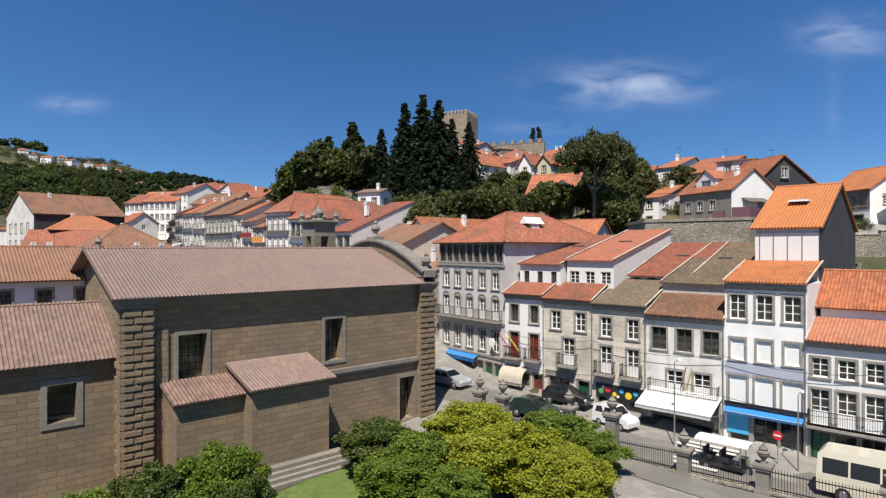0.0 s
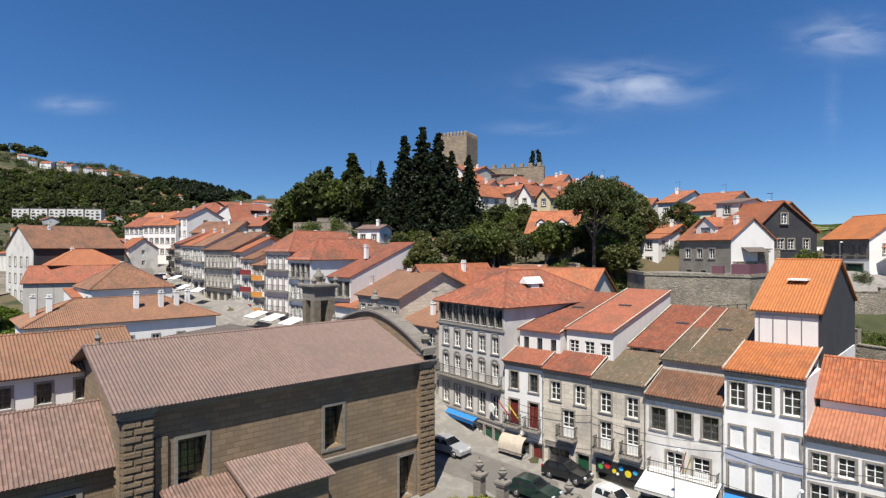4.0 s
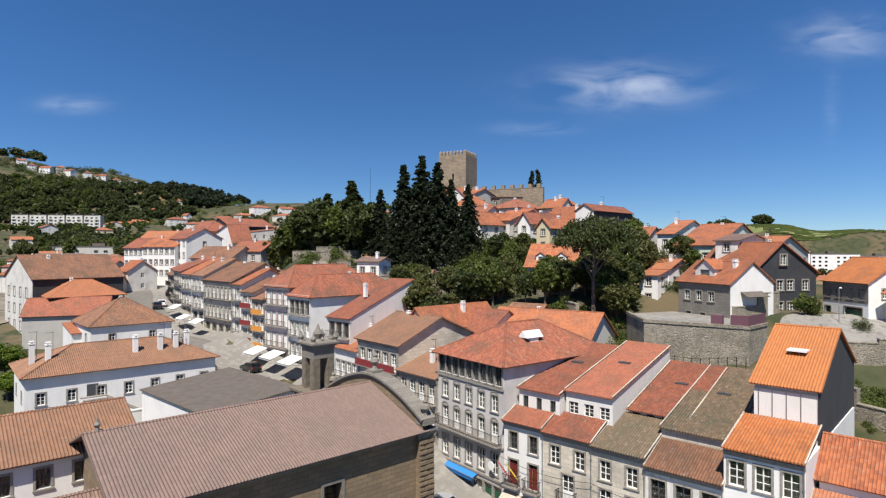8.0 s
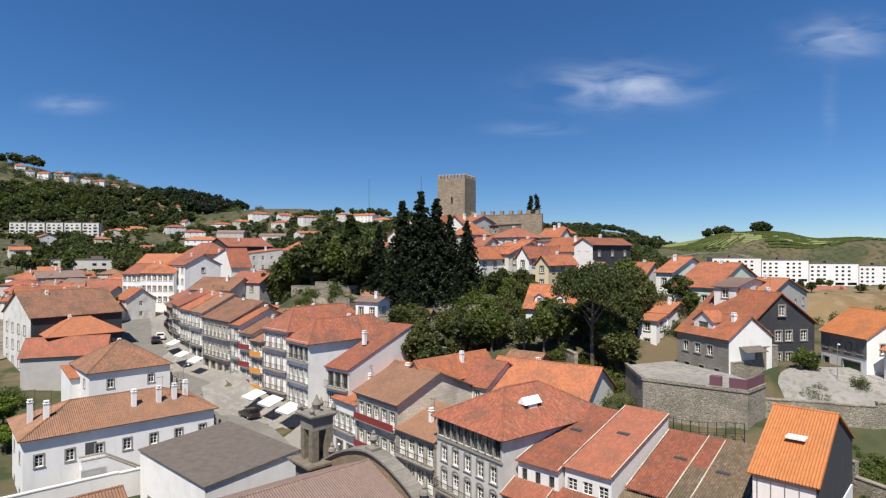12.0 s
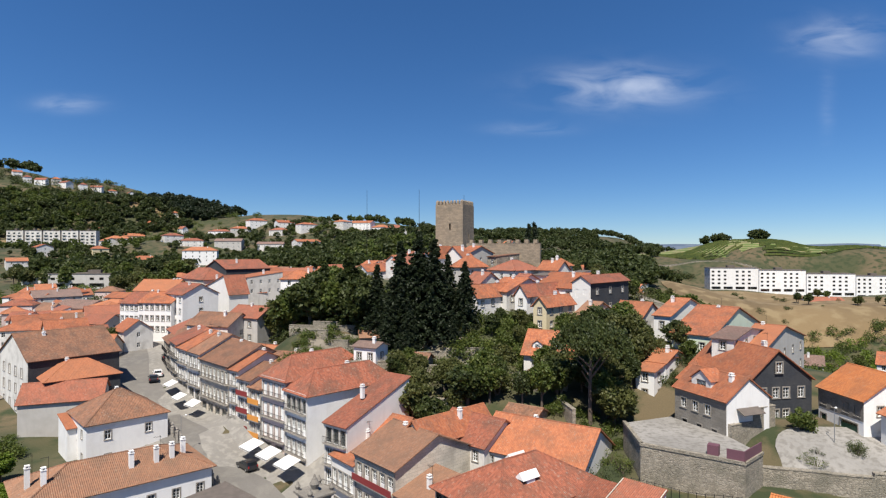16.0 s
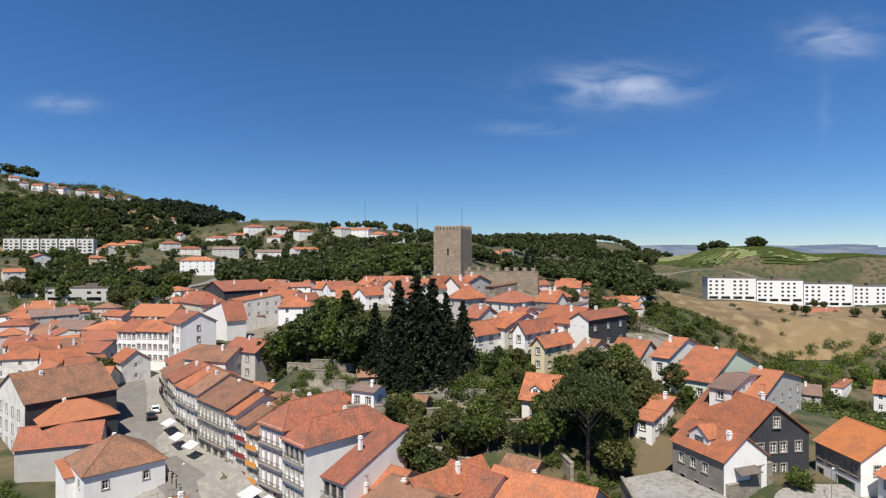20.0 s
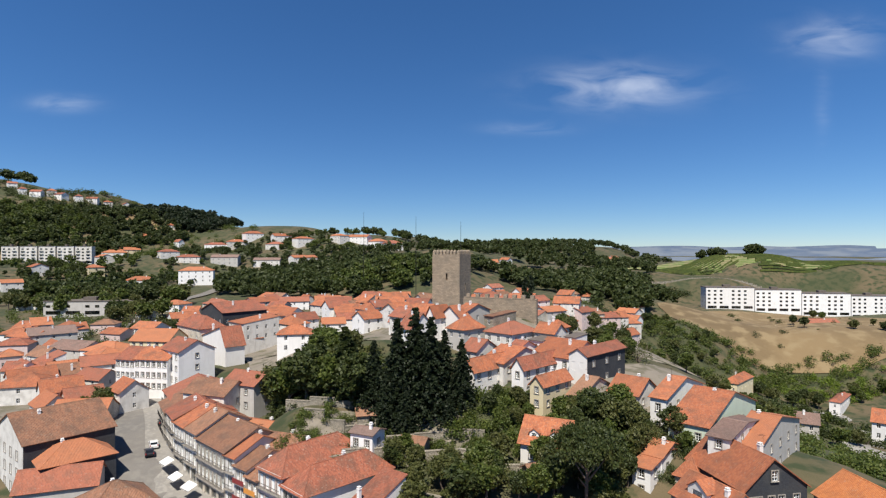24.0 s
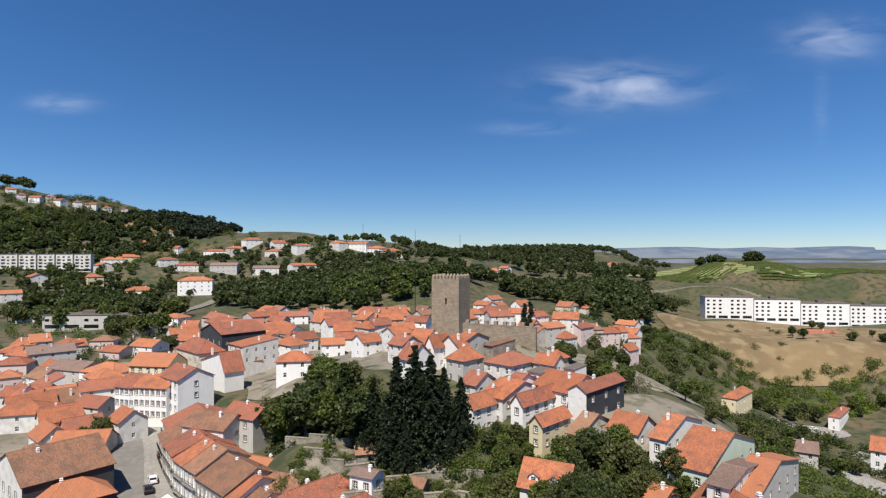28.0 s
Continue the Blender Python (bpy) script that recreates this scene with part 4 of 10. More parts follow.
def outside_stair():
    st = thing("outside_stair", "white plastered outside stair up to the convent door", "stairs", pose(-47.0, 66.6, 2.8, 0, 0, 40.8))
    ld = MB()
    ld.box(5.4, 8.0, -2.0, -0.02, -2, 4.3)
    part("landing", ld, WHITE, st)
    for k in range(22):
        sp = MB()
        z = 4.3 - 0.19 * (k + 1)
        sp.box(8.0 + 0.3 * k, 8.3 + 0.3 * k, -1.75, -0.3, -2, z)
        part("step", sp, TRIM, st)
    for y0, y1 in ((-2.0, -1.75), (-0.3, -0.05)):
        pw, cp = MB(), MB()
        for a, b in (((5.4, 5.3), (8.0, 5.3)), ((8.0, 5.3), (14.6, 1.1)), ((14.6, 1.1), (15.8, 1.1))):
            q = [(a[0], y, -2) for y in (y0, y1)] + [(b[0], y, -2) for y in (y0, y1)] + [(a[0], y, a[1]) for y in (y0, y1)] + [(b[0], y, b[1]) for y in (y0, y1)]
            for f in ((0, 2, 6, 4), (3, 1, 5, 7), (4, 6, 7, 5), (1, 0, 4, 5), (2, 3, 7, 6)):
                pw.face([q[i] for i in f])
            cp.tube((a[0], (y0 + y1) / 2, a[1] + 0.06), (b[0], (y0 + y1) / 2, b[1] + 0.06), 0.16, 0.16, 6)
        p_ = part("parapet", pw, WHITE, st)
        part("coping", cp, TRIM, p_)
    dr = MB()
    dr.box(6.1, 7.3, -0.04, -0.01, 4.3, 6.9)
    part("door", dr, FRAME_D, st)


outside_stair()
simple_house(-35.0, 69.0, -42.5, 16.0, 12.0, 7.0, "gx", 0.9, WHITE, GREYROOF, "white hall with a flat grey-brown roof", z=2.4, storeys=1, nf=3, ns=2, style="dark", over=0.2, chim=0, ridge_at=0.9)
simple_house(-53.0, 89.2, 43.0, 11.7, 11.0, 7.2, "hip", 3.6, WHITE, TILE_B, "white house with a steep weathered brown hipped roof", z=7.0, storeys=2, nf=2, ns=2, style="far", wavy=False, over=0.35)
simple_house(-58.0, 92.5, 43.0, 4.0, 6.0, 5.6, "shed", 1.0, WHITE, TILE_O, "small white annex with an orange roof", z=7.0, storeys=2, nf=1, ns=0, style="far", chim=0)
simple_house(-71.0, 100.0, 20.0, 12.5, 8.0, 6.5, "gx", 2.6, GREYPL, TILE_R, "grey rendered house with a dark lean roof", z=8.0, storeys=2, nf=0, ns=0, style="far", chim=0)
simple_house(-69.0, 104.0, 43.0, 12.0, 9.0, 8.4, "hip", 2.6, SLATE, TILE_O, "dark-walled house with a bright orange hipped roof", z=9.0, storeys=2, nf=2, ns=2, style="far")
bb_house = simple_house(-74.0, 107.0, 50.0, 15.5, 17.0, 11.0, "gx", 4.2, SLATE, TILE_B, "big dark-sided house with a broad brown roof", z=9.4, storeys=3, nf=0, ns=0, style="sash", chim=1)
mb = MB()
wins = [(k, z) for k in range(4) for z in (1.2, 4.4, 7.6)]
wall(mb, (-0.06, 17.02), (-0.06, -0.02), 0, 11.0, [(2.2 + 3.6 * k, 3.2 + 3.6 * k, z, z + 1.7) for k, z in wins], 0.05)
mb.face([(-0.06, 0, 11.0), (-0.06, 8.5, 15.2), (-0.06, 17, 11.0)])
part("end_wall", mb, OFFWHITE, bb_house, "whitewashed gable end")
for k, z in wins:
    add_window(bb_house, pose(-0.06, 17.0 - 2.7 - 3.6 * k, z, 0, 0, 270), 1.0, 1.7, "french")


# ---- the row of town houses across the square ----
RX, RY, RA = 5.8, 56.0, math.degrees(math.atan2(-0.678, 0.735))


def row_house(s0, label):
    return house_at(RX + 0.735 * s0, RY - 0.678 * s0, RA, label, 0.0, "town_house", "town houses of the row")


AZULEJO = plaster("pale_grey_patterned_tile", (0.57, 0.55, 0.535), 0.6)


def big_corner_house():
    ho = house_at(-0.4, 64.8, -52.8, "large tiled corner house with arched windows and glazed top gallery", 0.0, "town_house", "town houses of the row")
    w, d, h = 10.4, 15.5, 14.8
    fr = [(5, 3.9, 2.0, 0.95, "sash", 0.3, 10.1), (5, 7.0, 2.0, 0.95, "french", 0.3, 10.1), (5, 10.0, 1.6, 0.95, "sash", 0.3, 10.1), (4, 0.0, 2.8, 1.5, "dark", 0.3, 7.5), (2, 0.0, 2.8, 1.1, "door_g", 7.5, 10.2), (9, 12.6, 1.8, 0.98, "dark", 0.2, 10.2)]
    block(ho, w, d, 0, h, AZULEJO, fr, (), (), gable=None, bury=2)
    roof(ho, "hip", w, d, h, 3.0, TILE_R, 0.5, True)
    for z in (3.3, 6.6, 12.2):
        mb = MB()
        mb.box(-0.06, w + 0.06, -0.14, 0, z, z + 0.22)
        part("string_course", mb, TRIM, ho)
    for x, y in ((3.0, 9.0), (7.8, 6.0)):
        mb = MB()
        mb.box(x - 0.5, x + 0.5, y - 0.2, y + 1.0, h + 0.6, h + 1.9)
        mb.face([(x - 0.65, y - 0.9, h + 1.8), (x, y - 0.9, h + 2.5), (x, y + 1.6, h + 2.5), (x - 0.65, y + 1.6, h + 1.8)][::-1])
        mb.face([(x + 0.65, y - 0.9, h + 1.8), (x, y - 0.9, h + 2.5), (x, y + 1.6, h + 2.5), (x + 0.65, y + 1.6, h + 1.8)])
        mb.face([(x - 0.65, y - 0.9, h + 1.8), (x + 0.65, y - 0.9, h + 1.8), (x, y - 0.9, h + 2.5)])
        part("dormer", mb, WHITE, ho, "small white dormer")
    balcony(ho, pose(w / 2, 0, 6.95), w - 0.4)
    return ho


big_corner_house()


def attic_house(s0, s1, ze, label, wmat, rmat, front, back_y, back_z, att_w, att_kind, att_rise, att_d, att_win, awmat=None, armat=None, wavy=True, body_d=14.0, pitch=0.42):
    """A house with a front roof slope, and behind it a raised attic with a roof of its own."""
    w = s1 - s0
    ho = row_house(s0, label)
    block(ho, w, body_d, 0, ze, wmat, front, (), (), bury=2)
    mb = MB()
    top = ze + pitch * back_y
    slope(mb, (-0.05, -0.45, ze - pitch * 0.45 + 0.1), (w + 0.05, -0.45, ze - pitch * 0.45 + 0.1), (w + 0.05, back_y, top + 0.1), (-0.05, back_y, top + 0.1), wavy)
    part("roof", mb, rmat, ho)
    co = MB()
    for k in range(3):
        co.box(0, w, -0.1 - 0.09 * k, 0, ze - 0.5 + 0.12 * k, ze - 0.38 + 0.12 * k)
    part("cornice", co, TRIM, ho)
    vg = MB()
    for x in (-0.02, w + 0.02):
        a_, b_ = Vector((x, -0.4, ze - pitch * 0.4 + 0.24)), Vector((x, back_y, top + 0.24))
        vg.tube(a_, b_, 0.06, 0.06, 6)
    part("mortar_verge", vg, STONEPL, ho)
    if att_w:
        a0, a1 = att_w
        if att_kind == "shed":
            ve = MB()
            for x in (a0 - 0.05, a1 + 0.05):
                ve.tube((x, back_y - 0.2, back_z + 0.16), (x, back_y + att_d, back_z + att_rise + 0.2), 0.06, 0.06, 6)
            part("mortar_verge", ve, STONEPL, ho)
            k_ = att_rise / att_d
            sk = MB()
            xs_, ys_ = (a0 + a1) / 2, back_y + att_d * 0.55
            zs_ = back_z + k_ * att_d * 0.55 + 0.2
            for q in range(2):
                sk.box(xs_ - 0.6 + 0.62 * q, xs_ - 0.04 + 0.62 * q, ys_, ys_ + 0.9, zs_ - 0.05, zs_ + 0.06)
            part("roof_light", sk, FRAME_D, ho)
        block(ho, a1 - a0, att_d, ze - 1.0, back_z, awmat or WHITE, [(n, top - ze + 1.0 + 0.15, min(1.1, back_z - top - 0.3), ww, st) for n, ww, st in att_win], x0=a0, y0=back_y, gable=att_kind, rise=att_rise, bury=0, surround=False, name="attic_wall")
        roof(ho, att_kind, a1 - a0, att_d, back_z, att_rise, armat or rmat, 0.3, wavy, x0=a0, y0=back_y)
    return ho


h1 = attic_house(0.1, 4.45, 9.8, "narrow white town house with dark red doors and balconies", WHITE, TILE_R,
                 [(2, 7.2, 1.6, 0.9, "dark"), (2, 3.9, 2.3, 1.0, "door_r", 0, 4.35, "b"), (1, 0, 2.6, 1.0, "door_r", 3.1, 4.3), (1, 0, 2.5, 2.4, "dark", 0.2, 3.0)], 1.9, 12.5, (0.4, 4.9), "shed", 2.8, 12.5, [(3, 0.6, "dark")])
h2 = attic_house(4.45, 9.3, 9.6, "grey stone town house with balconies and a shop front", STONEPL, TILE_R,
                 [(2, 6.9, 1.6, 0.95, "sash"), (1, 3.9, 2.3, 1.1, "french", 0.3, 4.7, "b"), (1, 0, 2.7, 2.0, "dark", 0.3, 2.9), (1, 0, 2.7, 1.1, "door_g", 3.2, 4.7)], 2.6, 12.9, (0.8, 5.4), "shed", 2.9, 12.5, [(3, 0.95, "sash")])
h3 = attic_house(9.3, 13.95, 9.4, "grey stone town house with a painted shop front", STONEPL, TILE_G,
                 [(2, 6.7, 1.6, 0.95, "sash"), (2, 3.7, 2.2, 1.0, "french", 0, 4.65, "b"), (1, 0, 2.7, 3.8, "dark", 0.2, 4.5)], 5.0, 11.6, (0.9, 6.2), "shed", 2.8, 9.5, [(4, 0.7, "dark")], OFFWHITE, TILE_R, True, 14.0, 0.34)
h4 = attic_house(13.95, 19.75, 8.9, "whitewashed stained town house with stone-framed windows", OFFWHITE, TILE_B,
                 [(3, 6.2, 1.7, 1.15, "dark"), (2, 3.0, 1.7, 1.2, "french", 1.2, 5.2), (1, 0, 2.5, 4.9, "dark", 0.3, 5.6)], 3.0, 11.2, (0.0, 5.7), "shed", 3.2, 12.0, [], STONEPL, TILE_G)
h5 = attic_house(19.75, 24.9, 11.6, "tall white town house with tiled front and slate side", WHITE, TILE_N,
                 [(3, 9.0, 1.75, 1.05, "sash"), (3, 6.1, 1.5, 0.95, "blind"), (3, 3.0, 2.0, 1.2, "blind"), (1, 0, 2.2, 1.2, "dark", 0.2, 1.8), (1, 0, 2.3, 1.5, "dark", 1.9, 3.4), (1, 0, 2.2, 1.4, "dark", 3.5, 5.0)], 4.9, 15.6, (0.7, 4.95), "gx", 3.6, 15.0, [], WHITE, TILE_N, True, 19.5, 0.26)
h6 = attic_house(24.9, 29.3, 8.0, "white town house with a glazed timber first floor", WHITE, TILE_S,
                 [(3, 5.6, 1.25, 0.95, "sash"), (3, 2.5, 2.3, 1.05, "french"), (1, 0, 2.2, 1.1, "door_g", 0.1, 1.4), (2, 0, 2.1, 1.2, "dark", 1.4, 4.3)], 2.6, 10.1, (0.3, 5.2), "gx", 2.2, 6.0, [], WHITE, TILE_O)
h7 = attic_house(29.3, 35.0, 8.4, "pale town house with balconies at the end of the row", OFFWHITE, TILE_R,
                 [(3, 5.7, 1.5, 1.0, "sash"), (3, 2.8, 2.2, 1.0, "french")], 6.0, 10.6, (0.0, 5.7), "shed", 2.0, 8.0, [])

# ---- houses on the slope behind the row ----
def dormer(house, x, y, z, w=1.6, d=2.2, h=1.1, rmat=None):
    """A small white dormer with a window and a gabled tiled top."""
    mb = MB()
    wall(mb, (x, y), (x + w, y), z - 0.6, z + h, [(w * 0.25, w * 0.75, z + 0.2, z + h - 0.1)], 0.15)
    wall(mb, (x + w, y), (x + w, y + d), z - 0.6, z + h, (), 0.12)
    wall(mb, (x, y + d), (x, y), z - 0.6, z + h, (), 0.12)
    gable_tops(mb, "gy", w, d, z + h, w * 0.35, x, y)
    do = part("dormer", mb, WHITE, house)
    rf = MB()
    for s in (-1, 1):
        xm, xe = x + w / 2, x + w / 2 + s * (w / 2 + 0.2)
        q = [(xe, y - 0.2, z + h - 0.1), (xe, y + d, z + h - 0.1), (xm, y + d, z + h + w * 0.38), (xm, y - 0.2, z + h + w * 0.38)]
        slope(rf, *(q if s > 0 else [q[1], q[0], q[3], q[2]]), th=0.08)
    part("roof", rf, rmat or TILE_O, do)
    pn = MB()
    pn.box(x + w * 0.25, x + w * 0.75, y + 0.08, y + 0.1, z + 0.2, z + h - 0.1)
    part("pane", pn, GLASS, do)
    return do


def stone_house():
    ho = house_at(33.1, 82.7, -70.0, "grey stone house with orange roof, white dormer and white end", 15.5)
    w, d, h = 9.05, 7.2, 6.0
    block(ho, w, d, 0, h, GRANITEG, [(3, 3.5, 1.3, 0.95, "sash", 0.6, 7.0), (3, 1.0, 0.9, 0.9, "dark", 0.6, 8.4)], (), (), gable="gx", rise=2.6, bury=4)
    roof(ho, "gx", w, d, h, 2.6, TILE_O, 0.3)
    mb = MB()
    wall(mb, (w + 0.06, -0.02), (w + 0.06, d), 0.2, h, [(2.2, 3.0, 3.7, 4.8)], 0.05)
    mb.face([(w + 0.06, 0, h), (w + 0.06, d, h), (w + 0.06, d / 2, h + 2.5)])
    part("end_wall", mb, WHITE, ho, "whitewashed end wall")
    aw = MB()
    slope(aw, (w + 1.3, 1.6, 4.3), (w + 1.3, 5.2, 4.3), (w + 0.05, 5.2, 4.9), (w + 0.05, 1.6, 4.9), th=0.06)
    part("canopy", aw, GREYROOF, ho)
    dormer(ho, 2.2, 0.9, h + 0.5, 3.4, 2.6, 1.2)
    chimney(ho, 7.4, 2.6, h + 1.6, 1.1, 0.5)


stone_house()


def slate_house():
    ho = house_at(42.2, 80.2, 10.5, "tall dark slate-clad gabled house with white windows", 15.8)
    w, d, h = 9.9, 13.0, 6.9
    block(ho, w, d, 0, h, SLATE, [(2, 4.4, 1.4, 0.95, "sash", 0.4, 2.8), (2, 4.4, 1.4, 0.95, "sash", 3.4, 6.6), (1, 4.4, 1.4, 0.95, "sash", 7.2, 9.2), (2, 1.4, 1.4, 0.95, "sash", 3.4, 6.6)], (), (), gable="gy", rise=4.0, bury=4, ridge_at=0.45)
    roof(ho, "gy", w, d, h, 4.0, TILE_O, 0.35, ridge_at=0.45)
    add_window(ho, pose(4.6, -0.17, h + 1.0), 0.95, 1.4, "sash")
    chimney(ho, 6.5, 5.0, h + 3.0, 1.2, 0.6)


slate_house()


def garage_house():
    ho = house_at(52.9, 82.0, -86.0, "white house with an orange roof and green garage door", 16.0)
    w, d, h = 8.0, 9.0, 5.6
    block(ho, w, d, 0, h, WHITE, [(4, 3.4, 1.2, 0.85, "sash"), (1, 0.1, 2.2, 3.0, "door_g", 3.6, 7.4), (1, 0.1, 2.0, 1.0, "door_g", 0.3, 1.7)], [(2, 3.6, 1.2, 0.8, "sash")], (), gable="gx", rise=3.0, bury=3)
    roof(ho, "gx", w, d, h, 3.0, TILE_N, 0.3)
    mb = MB()
    wall(mb, (0, -0.05), (w, -0.05), 2.9, h - 0.1, [(w * (k + 0.5) / 4 - 0.42, w * (k + 0.5) / 4 + 0.42, 3.4, 4.6) for k in range(4)], 0.04)
    part("stone_front", mb, GRANITEG, ho)


garage_house()
simple_house(54.5, 72.5, -86.0, 9.0, 9.0, 4.6, "gx", 2.6, WHITE, TILE_O, "white house with an orange roof beside the small square", z=15.9, storeys=2, nf=3, ns=1, chim=0)


def garden_house():
    ho = house_at(14.4, 100.2, -28.0, "garden house with a steep orange roof and white dormers", 19.4)
    block(ho, 8.0, 7.0, 0, 3.8, OFFWHITE, [(2, 1.0, 1.2, 0.9, "sash")], [(2, 1.0, 1.2, 0.9, "sash")], (), gable="gx", rise=3.4, bury=6)
    roof(ho, "gx", 8.0, 7.0, 3.8, 3.4, TILE_O, 0.5)
    dormer(ho, 1.4, 0.6, 4.3, 1.6, 2.4, 1.0)
    dormer(ho, 5.0, 0.6, 4.3, 1.6, 2.4, 1.0)


garden_house()


def castle_tower():
    ho = thing("castle_tower", "square crenellated granite castle keep on the hilltop", "tower", pose(-1.0, 179.0, 34.4, 0, 0, -25))
    w, h = 8.9, 19.6
    mb = MB()
    wall(mb, (0, 0), (w, 0), -3, h, [(4.4, 5.0, 12, 14)], 1.5)
    wall(mb, (w, 0), (w, w), -3, h, [(4.4, 5.0, 9, 11)], 1.5)
    wall(mb, (w, w), (0, w), -3, h, (), 1.5)
    wall(mb, (0, w), (0, 0), -3, h, [(4.4, 5.0, 12, 14)], 1.5)
    mb.face([(0, 0, h - 1), (w, 0, h - 1), (w, w, h - 1), (0, w, h - 1)])
    part("wall", mb, KEEPSTONE, ho)
    n = 8
    for side in range(4):
        for k in range(n):
            u = w * (k + 0.5) / n
            me = MB()
            x, y = ((u, 0.35), (w - 0.35, u), (w - u, w - 0.35), (0.35, w - u))[side]
            dx, dy = ((0.35, 0.3), (0.3, 0.35))[side % 2]
            me.box(x - dx, x + dx, y - dy, y + dy, h, h + 1.0)
            me.face([(x - dx, y - dy, h + 1), (x + dx, y - dy, h + 1), (x, y, h + 1.5)])
            me.face([(x + dx, y - dy, h + 1), (x + dx, y + dy, h + 1), (x, y, h + 1.5)])
            me.face([(x + dx, y + dy, h + 1), (x - dx, y + dy, h + 1), (x, y, h + 1.5)])
            me.face([(x - dx, y + dy, h + 1), (x - dx, y - dy, h + 1), (x, y, h + 1.5)])
            part("merlon", me, KEEPSTONE, ho)
    return ho


castle_tower()
# the climbing street, east side
street_house(-5.2, 70.4, -49, 7.1, 6.0, 9.4, "shed", 1.8, STONEPL, TILE_B, "beige stone town house with a brown tiled roof", z=2.2, storeys=3)
street_house(-10.9, 77.0, -49, 8.7, 13.0, 10.6, "gx", 2.8, STONEPL, TILE_B, "grey town house with dark red balconies and brown roof", z=3.8, storeys=3, fronts=REDFRONT)
street_house(-14.8, 81.6, -50, 6.0, 9.0, 8.2, "shed", 2.2, WHITE, TILE_O, "low white town house with an orange tiled roof", z=4.3, storeys=2)
street_house(-16.1, 83.5, -39, 4.7, 12.5, 12.0, "shed", 4.6, WHITE, TILE_R, "white house with a long blank flank and rising red roof", z=4.4, storeys=4, top="dark")
street_house(-24.0, 93.0, -46, 6.2, 17.0, 13.2, "hip", 2.8, WHITE, TILE_R, "white town house with glazed balconies and red tiled roof", z=5.7, storeys=4, top="dark")
street_house(-29.1, 97.5, -42, 6.8, 17.0, 13.5, "hip", 3.0, PINK, TILE_R, "pale pink tiled town house with white shutters", z=6.6, storeys=4, style="blind", top="blind")
street_house(-31.8, 99.7, -40, 3.4, 9.0, 11.0, "gx", 1.8, OFFWHITE, TILE_B, "narrow town house with orange balcony fronts", z=6.6, storeys=4, fronts=ORANGEFRONT)
street_house(-34.5, 102.0, -40, 3.6, 10.0, 11.6, "gx", 2.0, WHITE, TILE_B, "narrow white town house with red balcony fronts", z=7.0, storeys=4, fronts=REDFRONT)
street_house(-36.7, 103.8, -39, 2.8, 11.0, 11.8, "gx", 2.4, WHITE, TILE_O, "very narrow white town house with tall windows", z=8.0, storeys=4)
street_house(-45.0, 112.0, -45, 11.6, 12.0, 10.6, "gx", 3.0, STONEPL, TILE_B, "grey-green town house with rows of tall windows", z=9.6, storeys=3)
street_house(-49.0, 116.0, -45, 5.7, 12.0, 9.8, "gx", 3.0, WHITE, TILE_B, "white town house with a weathered brown roof", z=11.1, storeys=3)
street_house(-52.8, 120.0, -47, 5.5, 12.0, 9.4, "gx", 3.0, WHITE, TILE_O, "white town house with an orange and brown roof", z=11.6, storeys=3)
street_house(-57.5, 127.0, -56, 8.5, 12.0, 9.0, "gx", 2.6, WHITE, TILE_R, "white town house at the street bend", z=12.4, storeys=3)
street_house(-63.9, 138.0, -59, 10.5, 14.0, 8.0, "gx", 3.0, OFFWHITE, TILE_B, "aged white house stepping up the street", z=12.2, storeys=3)
street_house(-66.7, 146.0, -57, 11.9, 16.0, 8.0, "gx", 3.0, WHITE, TILE_R, "white house with a long plain side wall", z=13.1, storeys=3)
# houses behind the street, towards the hill
simple_house(-39.4, 116.0, -25, 11.8, 9.0, 6.0, "gx", 2.5, OFFWHITE, TILE_O, "old house with an orange roof behind the street", z=13.0, storeys=2, nf=3, ns=1, style="sash")
simple_house(-32.7, 107.0, -22, 7.9, 8.0, 6.0, "gx", 2.2, STONEPL, TILE_B, "low back house with a brown roof", z=13.5, storeys=2, nf=2, ns=1, style="sash")
simple_house(-56.1, 132.0, -21, 11.2, 9.0, 7.0, "gx", 2.4, OFFWHITE, TILE_B, "house with a weathered roof above the street", z=16.9, storeys=2, nf=3, ns=1, style="sash")
simple_house(-48.4, 135.0, -26, 9.2, 8.0, 6.0, "gx", 2.2, GREYPL, TILE_R, "grey house with a patched red roof", z=19.4, storeys=2, nf=2, ns=1, style="sash")
simple_house(-14.9, 103.5, -26, 4.5, 4.0, 3.2, "gx", 0.6, WHITE, TILE_C, "small white outbuilding on the slope", z=20.5, storeys=1, nf=2, ns=1, style="sash")
simple_house(-4.9, 79.5, -48, 4.7, 13.0, 9.5, "gy", 2.4, STONEPL, TILE_O, "gabled house with dark red flank behind the corner house", z=6.1, storeys=3, nf=2, ns=0, style="sash")
simple_house(5.3, 79.0, -34, 14.5, 11.0, 6.0, "gx", 3.4, WHITE, TILE_O, "long house with orange roofs behind the corner house", z=8.2, storeys=2, nf=4, ns=0, style="sash")
simple_house(-0.8, 83.0, -42, 9.0, 9.0, 6.0, "gx", 2.6, OFFWHITE, TILE_R, "back house with a red-brown roof", z=8.8, storeys=2, nf=3, ns=0, style="sash")
simple_house(-14.3, 88.0, -37, 10.0, 8.0, 5.0, "gx", 2.0, OFFWHITE, TILE_O, "low back house under orange tiles", z=9.3, storeys=2, nf=3, ns=0, style="sash")
